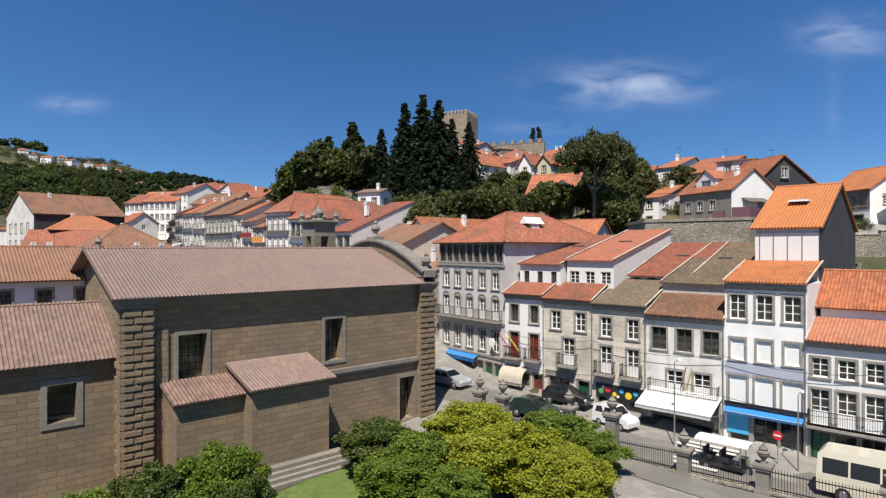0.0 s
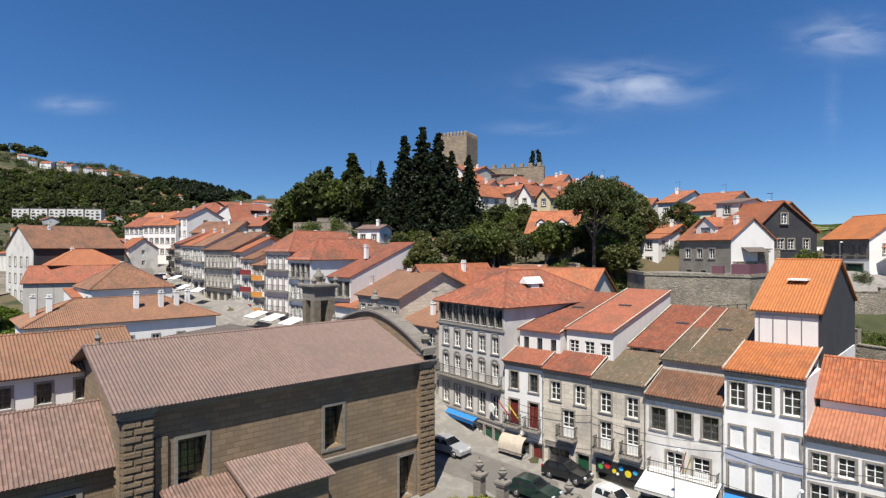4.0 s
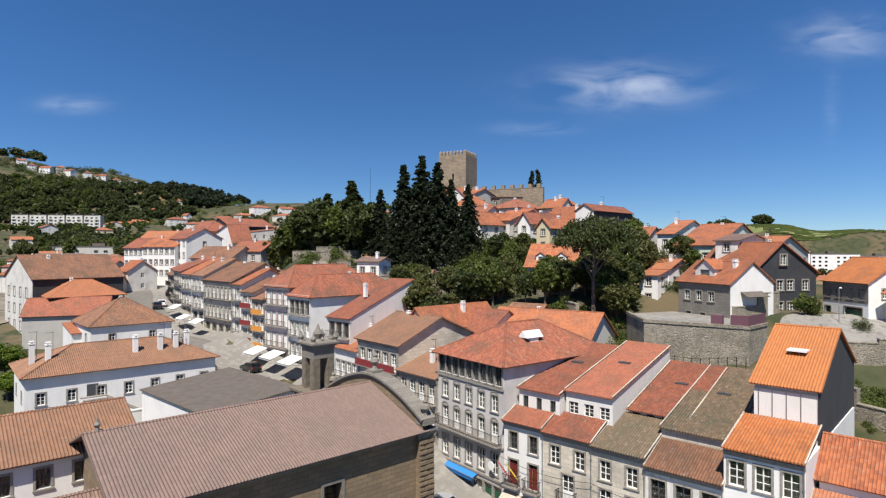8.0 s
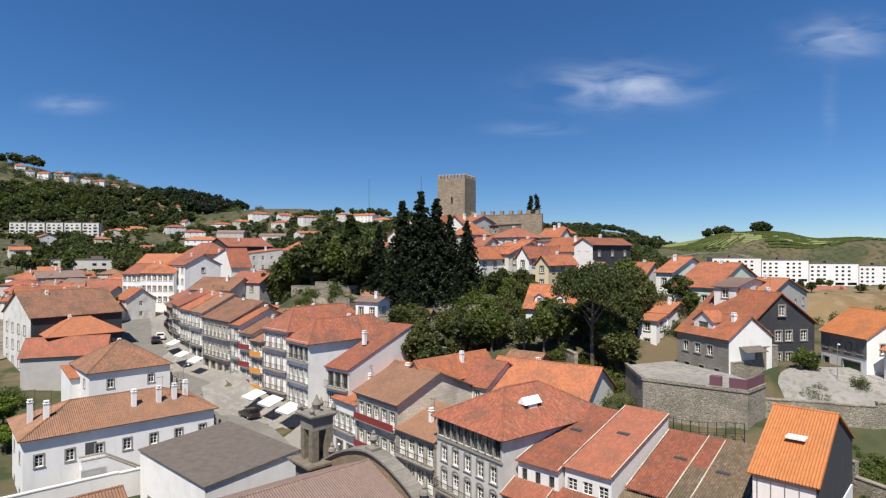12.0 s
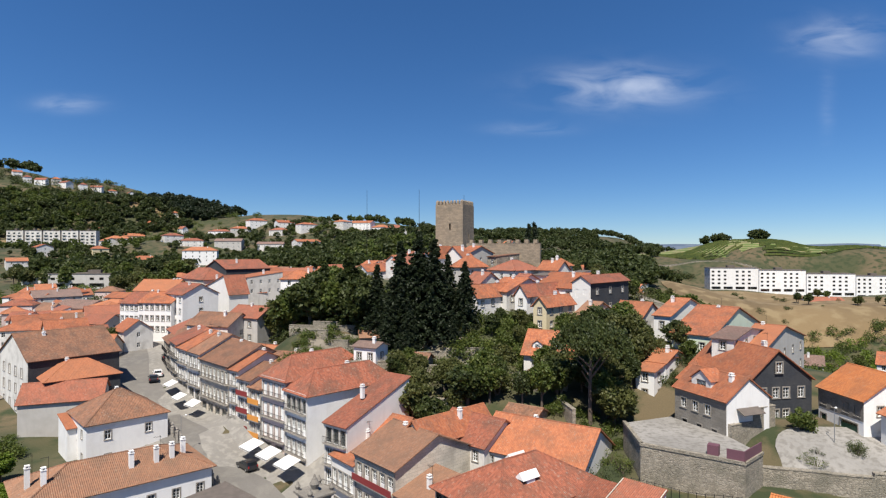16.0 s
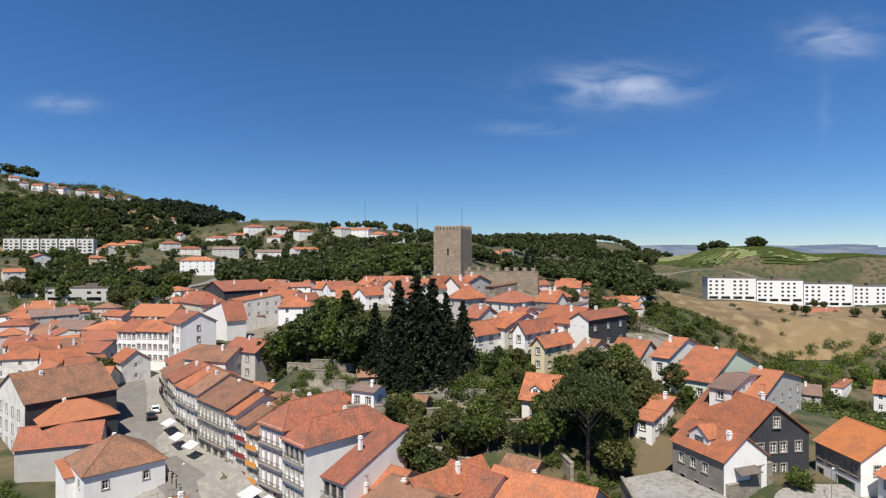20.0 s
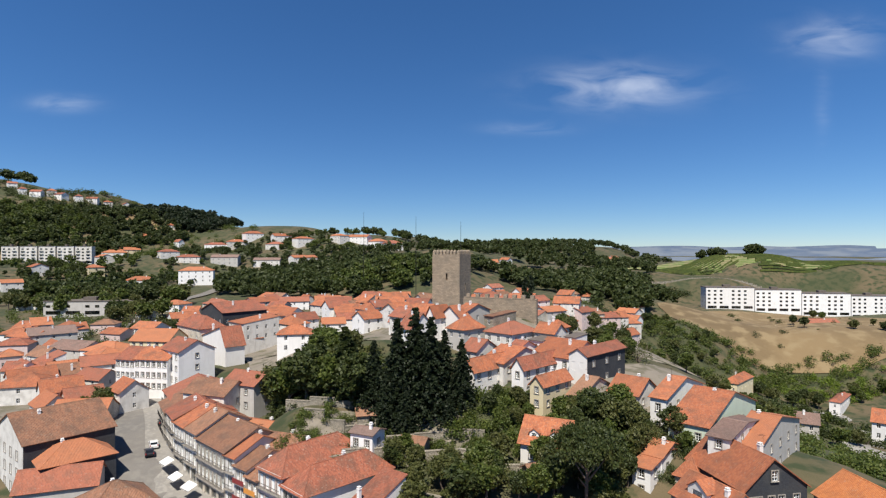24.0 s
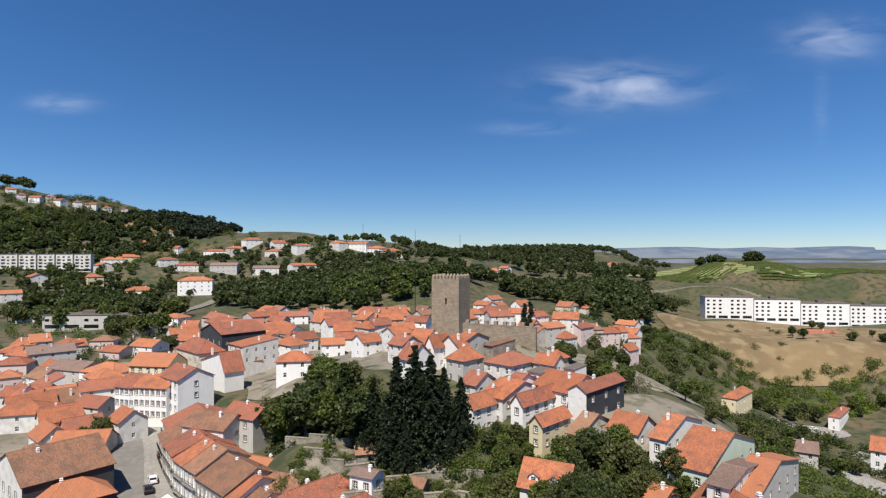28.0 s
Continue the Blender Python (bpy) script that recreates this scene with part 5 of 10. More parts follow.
# end of the street
simple_house(-86.0, 160.0, -18, 6.3, 10.0, 8.5, "gx", 2.6, WHITE, TILE_R, "white three-storey house closing the street", z=17.7, storeys=3, nf=4, ns=1, style="sash")
simple_house(-80.0, 158.0, -12, 9.8, 10.0, 8.5, "gx", 2.4, WHITE, TILE_O, "white row house with an arcaded ground floor", z=18.0, storeys=3, nf=6, ns=1, style="sash")
simple_house(-75.1, 162.0, -41, 10.7, 10.0, 9.0, "gx", 2.6, WHITE, TILE_R, "white corner house with a red roof", z=19.7, storeys=3, nf=4, ns=1, style="sash")
simple_house(-91.5, 178.0, -9, 12.5, 10.0, 8.0, "gx", 3.0, YELLOW, TILE_O, "cream house with an orange roof and white dormers", z=20.3, storeys=3, nf=5, ns=1, style="sash")
# the hill above the houses
simple_house(-13.3, 168.0, -16, 10.9, 9.0, 6.5, "gx", 2.4, WHITE, TILE_R, "white house with a red roof among trees", z=28.5, storeys=2, nf=3, ns=1, style="sash")
simple_house(21.8, 132.3, -45, 9.9, 12.3, 6, "gx", 3.0, WHITE, TILE_O, "white house with a broad orange roof on the hill", z=26.3, storeys=2, nf=3, ns=3, style="sash", surround=True, chim=1, bury=6.0)
simple_house(5.2, 121.0, -45, 3.5, 16.4, 6, "gy", 2.2, WHITE, TILE_O, "white house with an orange roof by the conifers", z=25.1, storeys=2, nf=1, ns=5, style="sash", surround=True, chim=1, bury=6.0)
simple_house(15.7, 122.0, -45, 3.0, 16.4, 6, "gy", 2.0, WHITE, TILE_R, "white house with a red-brown roof and a pediment", z=25.3, storeys=2, nf=1, ns=5, style="sash", surround=True, chim=1, bury=6.0)
simple_house(5.7, 132.5, -45, 4.5, 7.4, 6, "gx", 2.2, OFFWHITE, TILE_R, "aged white house with a red roof on the hill", z=27.2, storeys=2, nf=1, ns=2, style="sash", surround=True, chim=1, bury=6.0)
simple_house(2.8, 144.9, -45, 5.6, 7.5, 6, "hip", 2.4, GREYPL, TILE_O, "grey house with a bright orange hipped roof", z=30.5, storeys=2, nf=2, ns=2, style="far", surround=False, chim=1, bury=6.0)
simple_house(12.0, 144.1, -45, 8.3, 10.2, 6, "hip", 2.2, OFFWHITE, TILE_R, "aged white house with a wide red hipped roof", z=29.7, storeys=2, nf=3, ns=3, style="far", surround=False, chim=1, bury=6.0)
simple_house(0.9, 151.5, -45, 7.7, 3.6, 6.5, "gy", 3.0, WHITE, TILE_O, "white gabled house just below the castle", z=31.8, storeys=2, nf=2, ns=1, style="far", surround=False, chim=1, bury=6.0)
simple_house(4.8, 152.2, -45, 3.7, 9.8, 6.5, "gx", 1.8, GREYPL, TILE_O, "grey stone house with dark windows beside the castle", z=33.1, storeys=2, nf=1, ns=3, style="far", surround=False, chim=1, bury=6.0)
simple_house(12.3, 149.6, -45, 3.0, 9.3, 6, "shed", 0.6, RUBBLE, TILE_B, "roofless-looking grey stone house by the castle wall", z=32.8, storeys=2, nf=1, ns=0, style="far", surround=False, chim=0, bury=6.0)
simple_house(13.2, 132.0, -45, 3.0, 4.5, 5.5, "shed", 0.6, WHITE, TILE_B, "small white box-shaped house between orange roofs", z=27.9, storeys=2, nf=1, ns=1, style="sash", surround=True, chim=0, bury=6.0)
simple_house(9.7, 127.2, -45, 6.2, 14.7, 6, "gx", 2.5, OFFWHITE, TILE_O, "long house with an orange roof on the hill", z=25.8, storeys=2, nf=2, ns=4, style="sash", surround=True, chim=1, bury=6.0)
simple_house(15.5, 131.5, -45, 3.0, 8.5, 6, "gx", 1.8, WHITE, TILE_R, "white house with a red-brown roof on the hill", z=27.2, storeys=2, nf=1, ns=2, style="sash", surround=True, chim=1, bury=6.0)
simple_house(23.9, 142.5, -45, 5.6, 5.1, 6, "gx", 2.0, OFFWHITE, TILE_O, "aged white house with an orange roof on the hill", z=29.8, storeys=2, nf=2, ns=1, style="far", surround=False, chim=1, bury=6.0)
simple_house(27.0, 144.6, -45, 4.1, 4.0, 6, "hip", 1.5, GREYPL, TILE_O, "grey house with a small orange hipped roof", z=30.8, storeys=2, nf=1, ns=1, style="far", surround=False, chim=1, bury=6.0)
simple_house(30.3, 138.5, -45, 3.0, 5.0, 3.5, "shed", 0.4, WHITE, GREYROOF, "white shed with a flat grey roof", z=31.6, storeys=1, nf=1, ns=1, style="far", surround=False, chim=0, bury=6.0)
simple_house(21.7, 137.5, -45, 3.9, 6.0, 6, "shed", 0.5, WHITE, GREYROOF, "white flat-roofed house among tiled roofs", z=28.6, storeys=2, nf=1, ns=1, style="far", surround=False, chim=0, bury=6.0)
simple_house(18.0, 112.6, -45, 3.0, 9.7, 5, "gy", 1.6, YELLOW, TILE_O, "cream house with an orange roof on the slope", z=25.0, storeys=2, nf=1, ns=3, style="sash", surround=True, chim=1, bury=6.0)
simple_house(25.8, 115.1, -45, 3.0, 12.8, 6, "gx", 2.8, STONEPL, TILE_B, "bare stone gable house with a brown roof", z=21.3, storeys=2, nf=1, ns=4, style="sash", surround=True, chim=1, bury=6.0)
simple_house(34.4, 117.5, -45, 6.3, 8.4, 6, "gx", 2.6, OFFWHITE, TILE_O, "aged white house with a long orange roof", z=21.5, storeys=2, nf=2, ns=2, style="sash", surround=True, chim=1, bury=6.0)
simple_house(39.4, 108.1, -45, 3.0, 17.3, 6.5, "gx", 2.6, WHITE, TILE_O, "tall white gabled house with an orange roof", z=22.1, storeys=2, nf=1, ns=5, style="sash", surround=True, chim=1, bury=6.0)
simple_house(39.8, 100.7, -45, 6.7, 24, 7, "gx", 3.8, GREEN, TILE_O, "pale green house with an orange tiled gable roof", z=19.5, storeys=2, nf=2, ns=5, style="sash", surround=True, chim=1, bury=6.0)
simple_house(41.8, 90.3, -45, 3.2, 14.9, 5, "gx", 1.0, OFFWHITE, TILE_C, "house with a dull brown roof among orange ones", z=22.1, storeys=2, nf=1, ns=4, style="sash", surround=True, chim=0, bury=6.0)
simple_house(45.8, 92.0, -45, 4.2, 24, 6, "gx", 2.8, GREYPL, TILE_O, "grey rendered gable house beside the dark house", z=19.1, storeys=2, nf=1, ns=5, style="sash", surround=True, chim=1, bury=6.0)
simple_house(33.6, 95.1, -45, 3.0, 8.3, 7, "gx", 1.4, WHITE, TILE_O, "white box-like house with a small orange roof", z=15.7, storeys=2, nf=1, ns=2, style="sash", surround=True, chim=1, bury=6.0)
simple_house(30.9, 92.6, -45, 3.0, 13.8, 5, "gx", 1.4, WHITE, TILE_O, "low white house with an orange roof on the slope", z=16.8, storeys=2, nf=1, ns=4, style="sash", surround=True, chim=1, bury=6.0)
simple_house(37.1, 91.2, -45, 3.8, 14.7, 6, "hip", 2.5, STONEPL, TILE_O, "stone house with an orange hipped roof", z=15.1, storeys=2, nf=1, ns=4, style="sash", surround=True, chim=1, bury=6.0)
simple_house(42.9, 93.4, -45, 3.4, 7.3, 6, "gx", 1.2, PINK, TILE_B, "faded house with a brown roof behind the slate house", z=17.2, storeys=2, nf=1, ns=2, style="sash", surround=True, chim=1, bury=6.0)
simple_house(-2.4, 149.6, -45, 3.0, 5.7, 6, "gy", 2.5, WHITE, TILE_O, "white house with an orange gable below the keep", z=32.8, storeys=2, nf=1, ns=1, style="far", surround=False, chim=1, bury=6.0)
simple_house(-9.1, 144.4, -45, 4.5, 7.6, 6.5, "gx", 3.4, WHITE, TILE_R, "white house with a broad red roof among trees", z=30.1, storeys=2, nf=1, ns=2, style="far", surround=False, chim=1, bury=6.0)
simple_house(-74.5, 184.3, -45, 20.2, 5.9, 8, "gy", 5.0, WHITE, TILE_R, "large white hall with a blank gable wall", z=20.0, storeys=2, nf=1, ns=0, style="far", surround=False, chim=1, bury=6.0, ridge_at=0.85)
simple_house(-84.9, 215.1, -45, 17.1, 16.5, 9, "gy", 3.0, SLATE, TILE_R, "large dark-walled building with a red roof", z=24.8, storeys=2, nf=4, ns=5, style="far", surround=False, chim=1, bury=6.0)
simple_house(-69.4, 199.3, -45, 10.3, 12.8, 6, "shed", 1.5, OFFWHITE, TILE_O, "low wing with an orange lean-to roof", z=25.4, storeys=2, nf=3, ns=4, style="far", surround=False, chim=1, bury=6.0)
simple_house(-83.3, 191.7, -45, 16.6, 8.2, 9, "hip", 3.2, STONEPL, TILE_R, "stone fronted house with a dark red hipped roof", z=22.5, storeys=2, nf=4, ns=2, style="far", surround=False, chim=1, bury=6.0)
simple_house(140.4, 287.8, -45, 6.8, 24, 9, "hip", 2.5, YELLOW, TILE_O, "cream yellow house with an orange hipped roof", z=-18.3, storeys=2, nf=2, ns=5, style="far", surround=False, chim=1, bury=6.0)
simple_house(195.6, 291.4, -45, 4.7, 24, 7, "hip", 1.2, WHITE, TILE_R, "long white villa with a low red roof", z=-26.9, storeys=2, nf=1, ns=5, style="far", surround=False, chim=1, bury=6.0)
simple_house(158.0, 258.2, -45, 4.6, 24, 4, "shed", 0.8, GREYPL, GREYROOF, "low house with a dark grey roof in the valley", z=-27.8, storeys=1, nf=1, ns=5, style="far", surround=False, chim=0, bury=6.0)
simple_house(170.7, 237.1, -45, 3.0, 24, 5, "gx", 2.5, WHITE, TILE_O, "white house with a long orange roof in the valley", z=-31.1, storeys=2, nf=1, ns=5, style="far", surround=False, chim=1, bury=6.0)
sh_ = simple_house(27.9, 123.2, -45, 4.2, 16.2, 6.8, "gy", 1.3, SLATE, TILE_R, "dark slate-clad house with a red roof and white gable front", z=27.0, storeys=2, nf=0, ns=3, style="sash", chim=1, bury=6.0)
mb = MB()
wall(mb, (-0.05, -0.06), (4.25, -0.06), 0.0, 6.8, [(0.7, 1.5, 3.6, 5.4), (2.6, 3.4, 4.2, 5.4)], 0.05)
mb.face([(-0.05, -0.06, 6.8), (4.25, -0.06, 6.8), (2.1, -0.06, 8.1)])
part("end_wall", mb, WHITE, sh_, "whitewashed gable front")
# ---- the town beyond ----
simple_house(-117.2, 156.2, 15, 13.6, 10.9, 5.2, "hip", 2.5, OFFWHITE, TILE_O, "aged white house under an orange hipped roof", z=13.9, storeys=2, nf=3, ns=1, style="far", surround=False, chim=0)
simple_house(-97.3, 147.1, 40, 9.2, 7.3, 5.2, "gx", 2.6, WHITE, TILE_O, "white house under an orange gabled roof", z=14.7, storeys=2, nf=2, ns=1, style="far", surround=False, chim=0)
simple_house(-98.7, 144.9, -42, 8.7, 7.0, 5.2, "gx", 2.7, OFFWHITE, TILE_O, "aged white house under an orange gabled roof", z=13.0, storeys=2, nf=2, ns=1, style="far", surround=False, chim=0)
simple_house(-104.0, 174.9, 35, 10.9, 8.7, 5.2, "gx", 2.3, WHITE, TILE_R, "white house under a red gabled roof", z=15.9, storeys=2, nf=2, ns=1, style="far", surround=False, chim=0)
simple_house(-112.5, 173.8, 42, 9.5, 7.6, 5.2, "gx", 2.3, WHITE, TILE_O, "white house under an orange gabled roof", z=14.5, storeys=2, nf=2, ns=1, style="far", surround=False, chim=0)
simple_house(-82.5, 150.3, -42, 6.8, 7.0, 5.2, "gx", 2.5, OFFWHITE, TILE_O, "aged white house under an orange gabled roof", z=15.2, storeys=2, nf=2, ns=1, style="far", surround=False, chim=1)
simple_house(-128.7, 176.5, 15, 11.9, 9.5, 5.2, "gx", 2.0, OFFWHITE, TILE_R, "aged white house under a red gabled roof", z=14.3, storeys=2, nf=2, ns=1, style="far", surround=False, chim=1)
simple_house(-125.2, 209.7, -20, 15.8, 12.0, 5.2, "hip", 2.6, WHITE, TILE_O, "white house under an orange hipped roof", z=14.9, storeys=2, nf=3, ns=1, style="far", surround=False, chim=0)
simple_house(-142.8, 218.8, -20, 16.5, 12.0, 5.2, "gx", 2.4, GREYPL, TILE_C, "grey house under a dull brown gabled roof", z=14.1, storeys=2, nf=3, ns=1, style="far", surround=False, chim=1)
simple_house(-172.3, 239.3, -20, 13.6, 10.9, 5.2, "gx", 1.9, WHITE, TILE_O, "white house under an orange gabled roof", z=15.5, storeys=2, nf=3, ns=1, style="far", surround=False, chim=0)
simple_house(-244.5, 347.6, 8, 20.0, 12.0, 5.2, "gx", 2.6, OFFWHITE, TILE_O, "aged white house under an orange gabled roof", z=18.6, storeys=2, nf=4, ns=1, style="far", surround=False, chim=0)
simple_house(-98.9, 162.6, -20, 9.2, 7.4, 5.2, "gx", 2.1, OFFWHITE, TILE_R, "aged white house under a red gabled roof", z=15.3, storeys=2, nf=2, ns=1, style="far", surround=False, chim=0)
simple_house(-80.2, 232.3, -45, 12.2, 9.8, 5.2, "gx", 2.7, OFFWHITE, TILE_R, "aged white house under a red gabled roof", z=23.4, storeys=2, nf=2, ns=1, style="far", surround=False, chim=0)
simple_house(-75.0, 246.8, -20, 16.3, 12.0, 5.2, "gx", 2.7, WHITE, TILE_O, "white house under an orange gabled roof", z=23.3, storeys=2, nf=3, ns=1, style="far", surround=False, chim=0)
simple_house(-110.2, 294.4, 42, 13.7, 11.0, 5.2, "hip", 2.1, OFFWHITE, TILE_R, "aged white house under a red hipped roof", z=21.2, storeys=2, nf=3, ns=1, style="far", surround=False, chim=1)
simple_house(-91.9, 299.3, 42, 13.9, 11.2, 5.2, "gx", 2.0, GREYPL, TILE_O, "grey house under an orange gabled roof", z=23.5, storeys=2, nf=3, ns=1, style="far", surround=False, chim=0)
simple_house(-78.6, 299.1, 15, 14.4, 11.5, 5.2, "gx", 1.9, WHITE, TILE_R, "white house under a red gabled roof", z=23.8, storeys=2, nf=3, ns=1, style="far", surround=False, chim=1)
simple_house(-58.1, 215.3, -42, 9.7, 7.8, 5.2, "hip", 2.4, WHITE, TILE_O, "white house under an orange hipped roof", z=23.8, storeys=2, nf=2, ns=1, style="far", surround=False, chim=1)
simple_house(-84.9, 203.7, -30, 10.8, 8.6, 5.2, "gx", 2.1, OFFWHITE, TILE_B, "aged white house under a brown gabled roof", z=19.9, storeys=2, nf=2, ns=1, style="far", surround=False, chim=1)
simple_house(-64.3, 191.1, 40, 8.9, 7.1, 5.2, "gx", 2.5, OFFWHITE, TILE_O, "aged white house under an orange gabled roof", z=21.2, storeys=2, nf=2, ns=1, style="far", surround=False, chim=0)
simple_house(-51.5, 222.2, 40, 8.6, 7.0, 5.2, "gx", 2.3, WHITE, TILE_R, "white house under a red gabled roof", z=23.8, storeys=2, nf=2, ns=1, style="far", surround=False, chim=0)
simple_house(-56.7, 268.4, -42, 10.1, 8.1, 5.2, "gx", 2.1, OFFWHITE, TILE_O, "aged white house under an orange gabled roof", z=25.3, storeys=2, nf=2, ns=1, style="far", surround=False, chim=0)
simple_house(-43.8, 244.3, 35, 9.4, 7.6, 5.2, "gx", 2.6, WHITE, TILE_R, "white house under a red gabled roof", z=26.3, storeys=2, nf=2, ns=1, style="far", surround=False, chim=0)
simple_house(-32.7, 241.2, -45, 9.1, 7.3, 5.2, "hip", 2.6, OFFWHITE, TILE_O, "aged white house under an orange hipped roof", z=26.3, storeys=2, nf=2, ns=1, style="far", surround=False, chim=1)
simple_house(-24.0, 236.9, 42, 9.2, 7.3, 5.2, "gx", 2.4, WHITE, TILE_R, "white house under a red gabled roof", z=27.2, storeys=2, nf=2, ns=1, style="far", surround=False, chim=0)
simple_house(-12.3, 181.7, 40, 7.0, 7.0, 5.2, "gx", 1.8, OFFWHITE, TILE_O, "aged white house under an orange gabled roof", z=31.7, storeys=2, nf=2, ns=1, style="far", surround=False, chim=0)
simple_house(-37.0, 221.3, 8, 10.6, 8.5, 5.2, "gx", 1.9, WHITE, TILE_R, "white house under a red gabled roof", z=24.2, storeys=2, nf=2, ns=1, style="far", surround=False, chim=0)
simple_house(-22.4, 185.7, 40, 7.2, 7.0, 5.2, "gx", 2.1, WHITE, TILE_O, "white house under an orange gabled roof", z=28.5, storeys=2, nf=2, ns=1, style="far", surround=False, chim=1)
simple_house(-12.4, 158.9, -45, 5.4, 7.0, 5.2, "gx", 2.1, OFFWHITE, TILE_R, "aged white house under a red gabled roof", z=32.6, storeys=2, nf=2, ns=1, style="far", surround=False, chim=1)
simple_house(-7.4, 173.5, -30, 5.9, 7.0, 5.2, "gx", 2.4, WHITE, TILE_O, "white house under an orange gabled roof", z=31.8, storeys=2, nf=2, ns=1, style="far", surround=False, chim=1)
simple_house(-40.1, 210.0, 15, 8.1, 7.0, 5.2, "gx", 1.8, WHITE, TILE_O, "white house under an orange gabled roof", z=23.9, storeys=2, nf=2, ns=1, style="far", surround=False, chim=0)
simple_house(-42.9, 160.4, 8, 9.2, 7.4, 5.2, "hip", 2.1, WHITE, TILE_O, "white house under an orange hipped roof", z=27.4, storeys=2, nf=2, ns=1, style="far", surround=False, chim=1)
simple_house(-12.6, 247.6, -20, 9.4, 7.5, 5.2, "gx", 2.1, WHITE, TILE_R, "white house under a red gabled roof", z=27.6, storeys=2, nf=2, ns=1, style="far", surround=False, chim=0)
simple_house(-60.5, 298.3, 15, 12.9, 10.3, 5.2, "gx", 2.5, WHITE, TILE_O, "white house under an orange gabled roof", z=23.9, storeys=2, nf=3, ns=1, style="far", surround=False, chim=1)
simple_house(-36.6, 284.1, -20, 12.1, 9.7, 5.2, "gx", 2.6, OFFWHITE, TILE_R, "aged white house under a red gabled roof", z=27.2, storeys=2, nf=2, ns=1, style="far", surround=False, chim=0)
simple_house(-23.1, 262.5, 15, 11.4, 9.1, 5.2, "gx", 2.8, WHITE, TILE_O, "white house under an orange gabled roof", z=27.9, storeys=2, nf=2, ns=1, style="far", surround=False, chim=0)
simple_house(-71.2, 228.5, -42, 10.3, 8.3, 5.2, "gx", 1.9, OFFWHITE, TILE_R, "aged white house under a red gabled roof", z=23.9, storeys=2, nf=2, ns=1, style="far", surround=False, chim=1)
simple_house(23.1, 356.6, -42, 10.8, 8.6, 5.2, "gx", 2.0, WHITE, TILE_O, "white house under an orange gabled roof", z=24.5, storeys=2, nf=2, ns=1, style="far", surround=False, chim=1)
simple_house(26.8, 282.4, 15, 12.2, 9.8, 5.2, "gx", 2.3, OFFWHITE, TILE_R, "aged white house under a red gabled roof", z=25.6, storeys=2, nf=2, ns=1, style="far", surround=False, chim=1)
simple_house(35.4, 288.1, -20, 12.3, 9.8, 5.2, "gx", 1.9, WHITE, TILE_O, "white house under an orange gabled roof", z=26.7, storeys=2, nf=2, ns=1, style="far", surround=False, chim=0)
simple_house(47.2, 275.9, 40, 9.6, 7.7, 5.2, "gx", 2.1, WHITE, TILE_R, "white house under a red gabled roof", z=26.1, storeys=2, nf=2, ns=1, style="far", surround=False, chim=0)
simple_house(55.6, 279.0, -20, 11.9, 9.5, 5.2, "gx", 2.8, OFFWHITE, TILE_O, "aged white house under an orange gabled roof", z=25.0, storeys=2, nf=2, ns=1, style="far", surround=False, chim=0)
simple_house(67.6, 272.5, 42, 10.6, 8.4, 5.2, "gx", 1.9, PINK, TILE_R, "pink house under a red gabled roof", z=21.1, storeys=2, nf=2, ns=1, style="far", surround=False, chim=1)
simple_house(50.4, 265.5, 35, 12.3, 9.9, 5.2, "gx", 1.9, GREYPL, TILE_O, "grey house under an orange gabled roof", z=22.1, storeys=2, nf=2, ns=1, style="far", surround=False, chim=1)
simple_house(75.8, 279.3, 15, 13.4, 10.7, 5.2, "gx", 1.9, PINK, TILE_R, "pink house under a red gabled roof", z=17.7, storeys=2, nf=3, ns=1, style="far", surround=False, chim=0)
simple_house(110.6, 361.3, -45, 12.3, 9.8, 5.2, "gx", 2.3, WHITE, TILE_O, "white house under an orange gabled roof", z=12.0, storeys=2, nf=2, ns=1, style="far", surround=False, chim=1)
simple_house(125.0, 371.7, 35, 11.5, 9.2, 5.2, "gx", 2.3, OFFWHITE, TILE_O, "aged white house under an orange gabled roof", z=13.3, storeys=2, nf=2, ns=1, style="far", surround=False, chim=1)
simple_house(35.5, 369.8, 40, 10.0, 8.0, 5.2, "gx", 2.2, WHITE, TILE_R, "white house under a red gabled roof", z=26.1, storeys=2, nf=2, ns=1, style="far", surround=False, chim=0)
simple_house(51.3, 354.9, 40, 9.6, 7.7, 5.2, "gx", 2.7, WHITE, TILE_O, "white house under an orange gabled roof", z=24.0, storeys=2, nf=2, ns=1, style="far", surround=False, chim=0)
simple_house(91.0, 151.7, -30, 6.9, 7.0, 5.0, "gx", 1.9, GREYPL, TILE_C, "grey house under a dull brown gabled roof", z=6.2, storeys=2, nf=2, ns=1, style="far", surround=False, chim=1)
simple_house(113.1, 151.9, -42, 5.7, 7.0, 5.0, "gx", 2.6, WHITE, TILE_O, "white house under an orange gabled roof", z=6.1, storeys=2, nf=2, ns=1, style="far", surround=False, chim=1)
simple_house(249.0, 395.0, 0, 24.0, 12.0, 4.0, "gx", 2.4, OFFWHITE, TILE_R, "aged white house under a red gabled roof", z=1.6, storeys=1, nf=5, ns=1, style="far", surround=False, chim=1)
simple_house(-189.2, 436.9, 15, 24.0, 12.0, 9.0, "hip", 2.6, WHITE, TILE_O, "large white school with an orange hipped roof", z=30.7, storeys=3, nf=5, ns=1, style="far", surround=False, chim=1)
simple_house(-223.1, 425.4, 15, 20.5, 12.0, 7.0, "hip", 2.6, WHITE, TILE_O, "white house under an orange hipped roof", z=26.1, storeys=2, nf=4, ns=1, style="far", surround=False, chim=1)
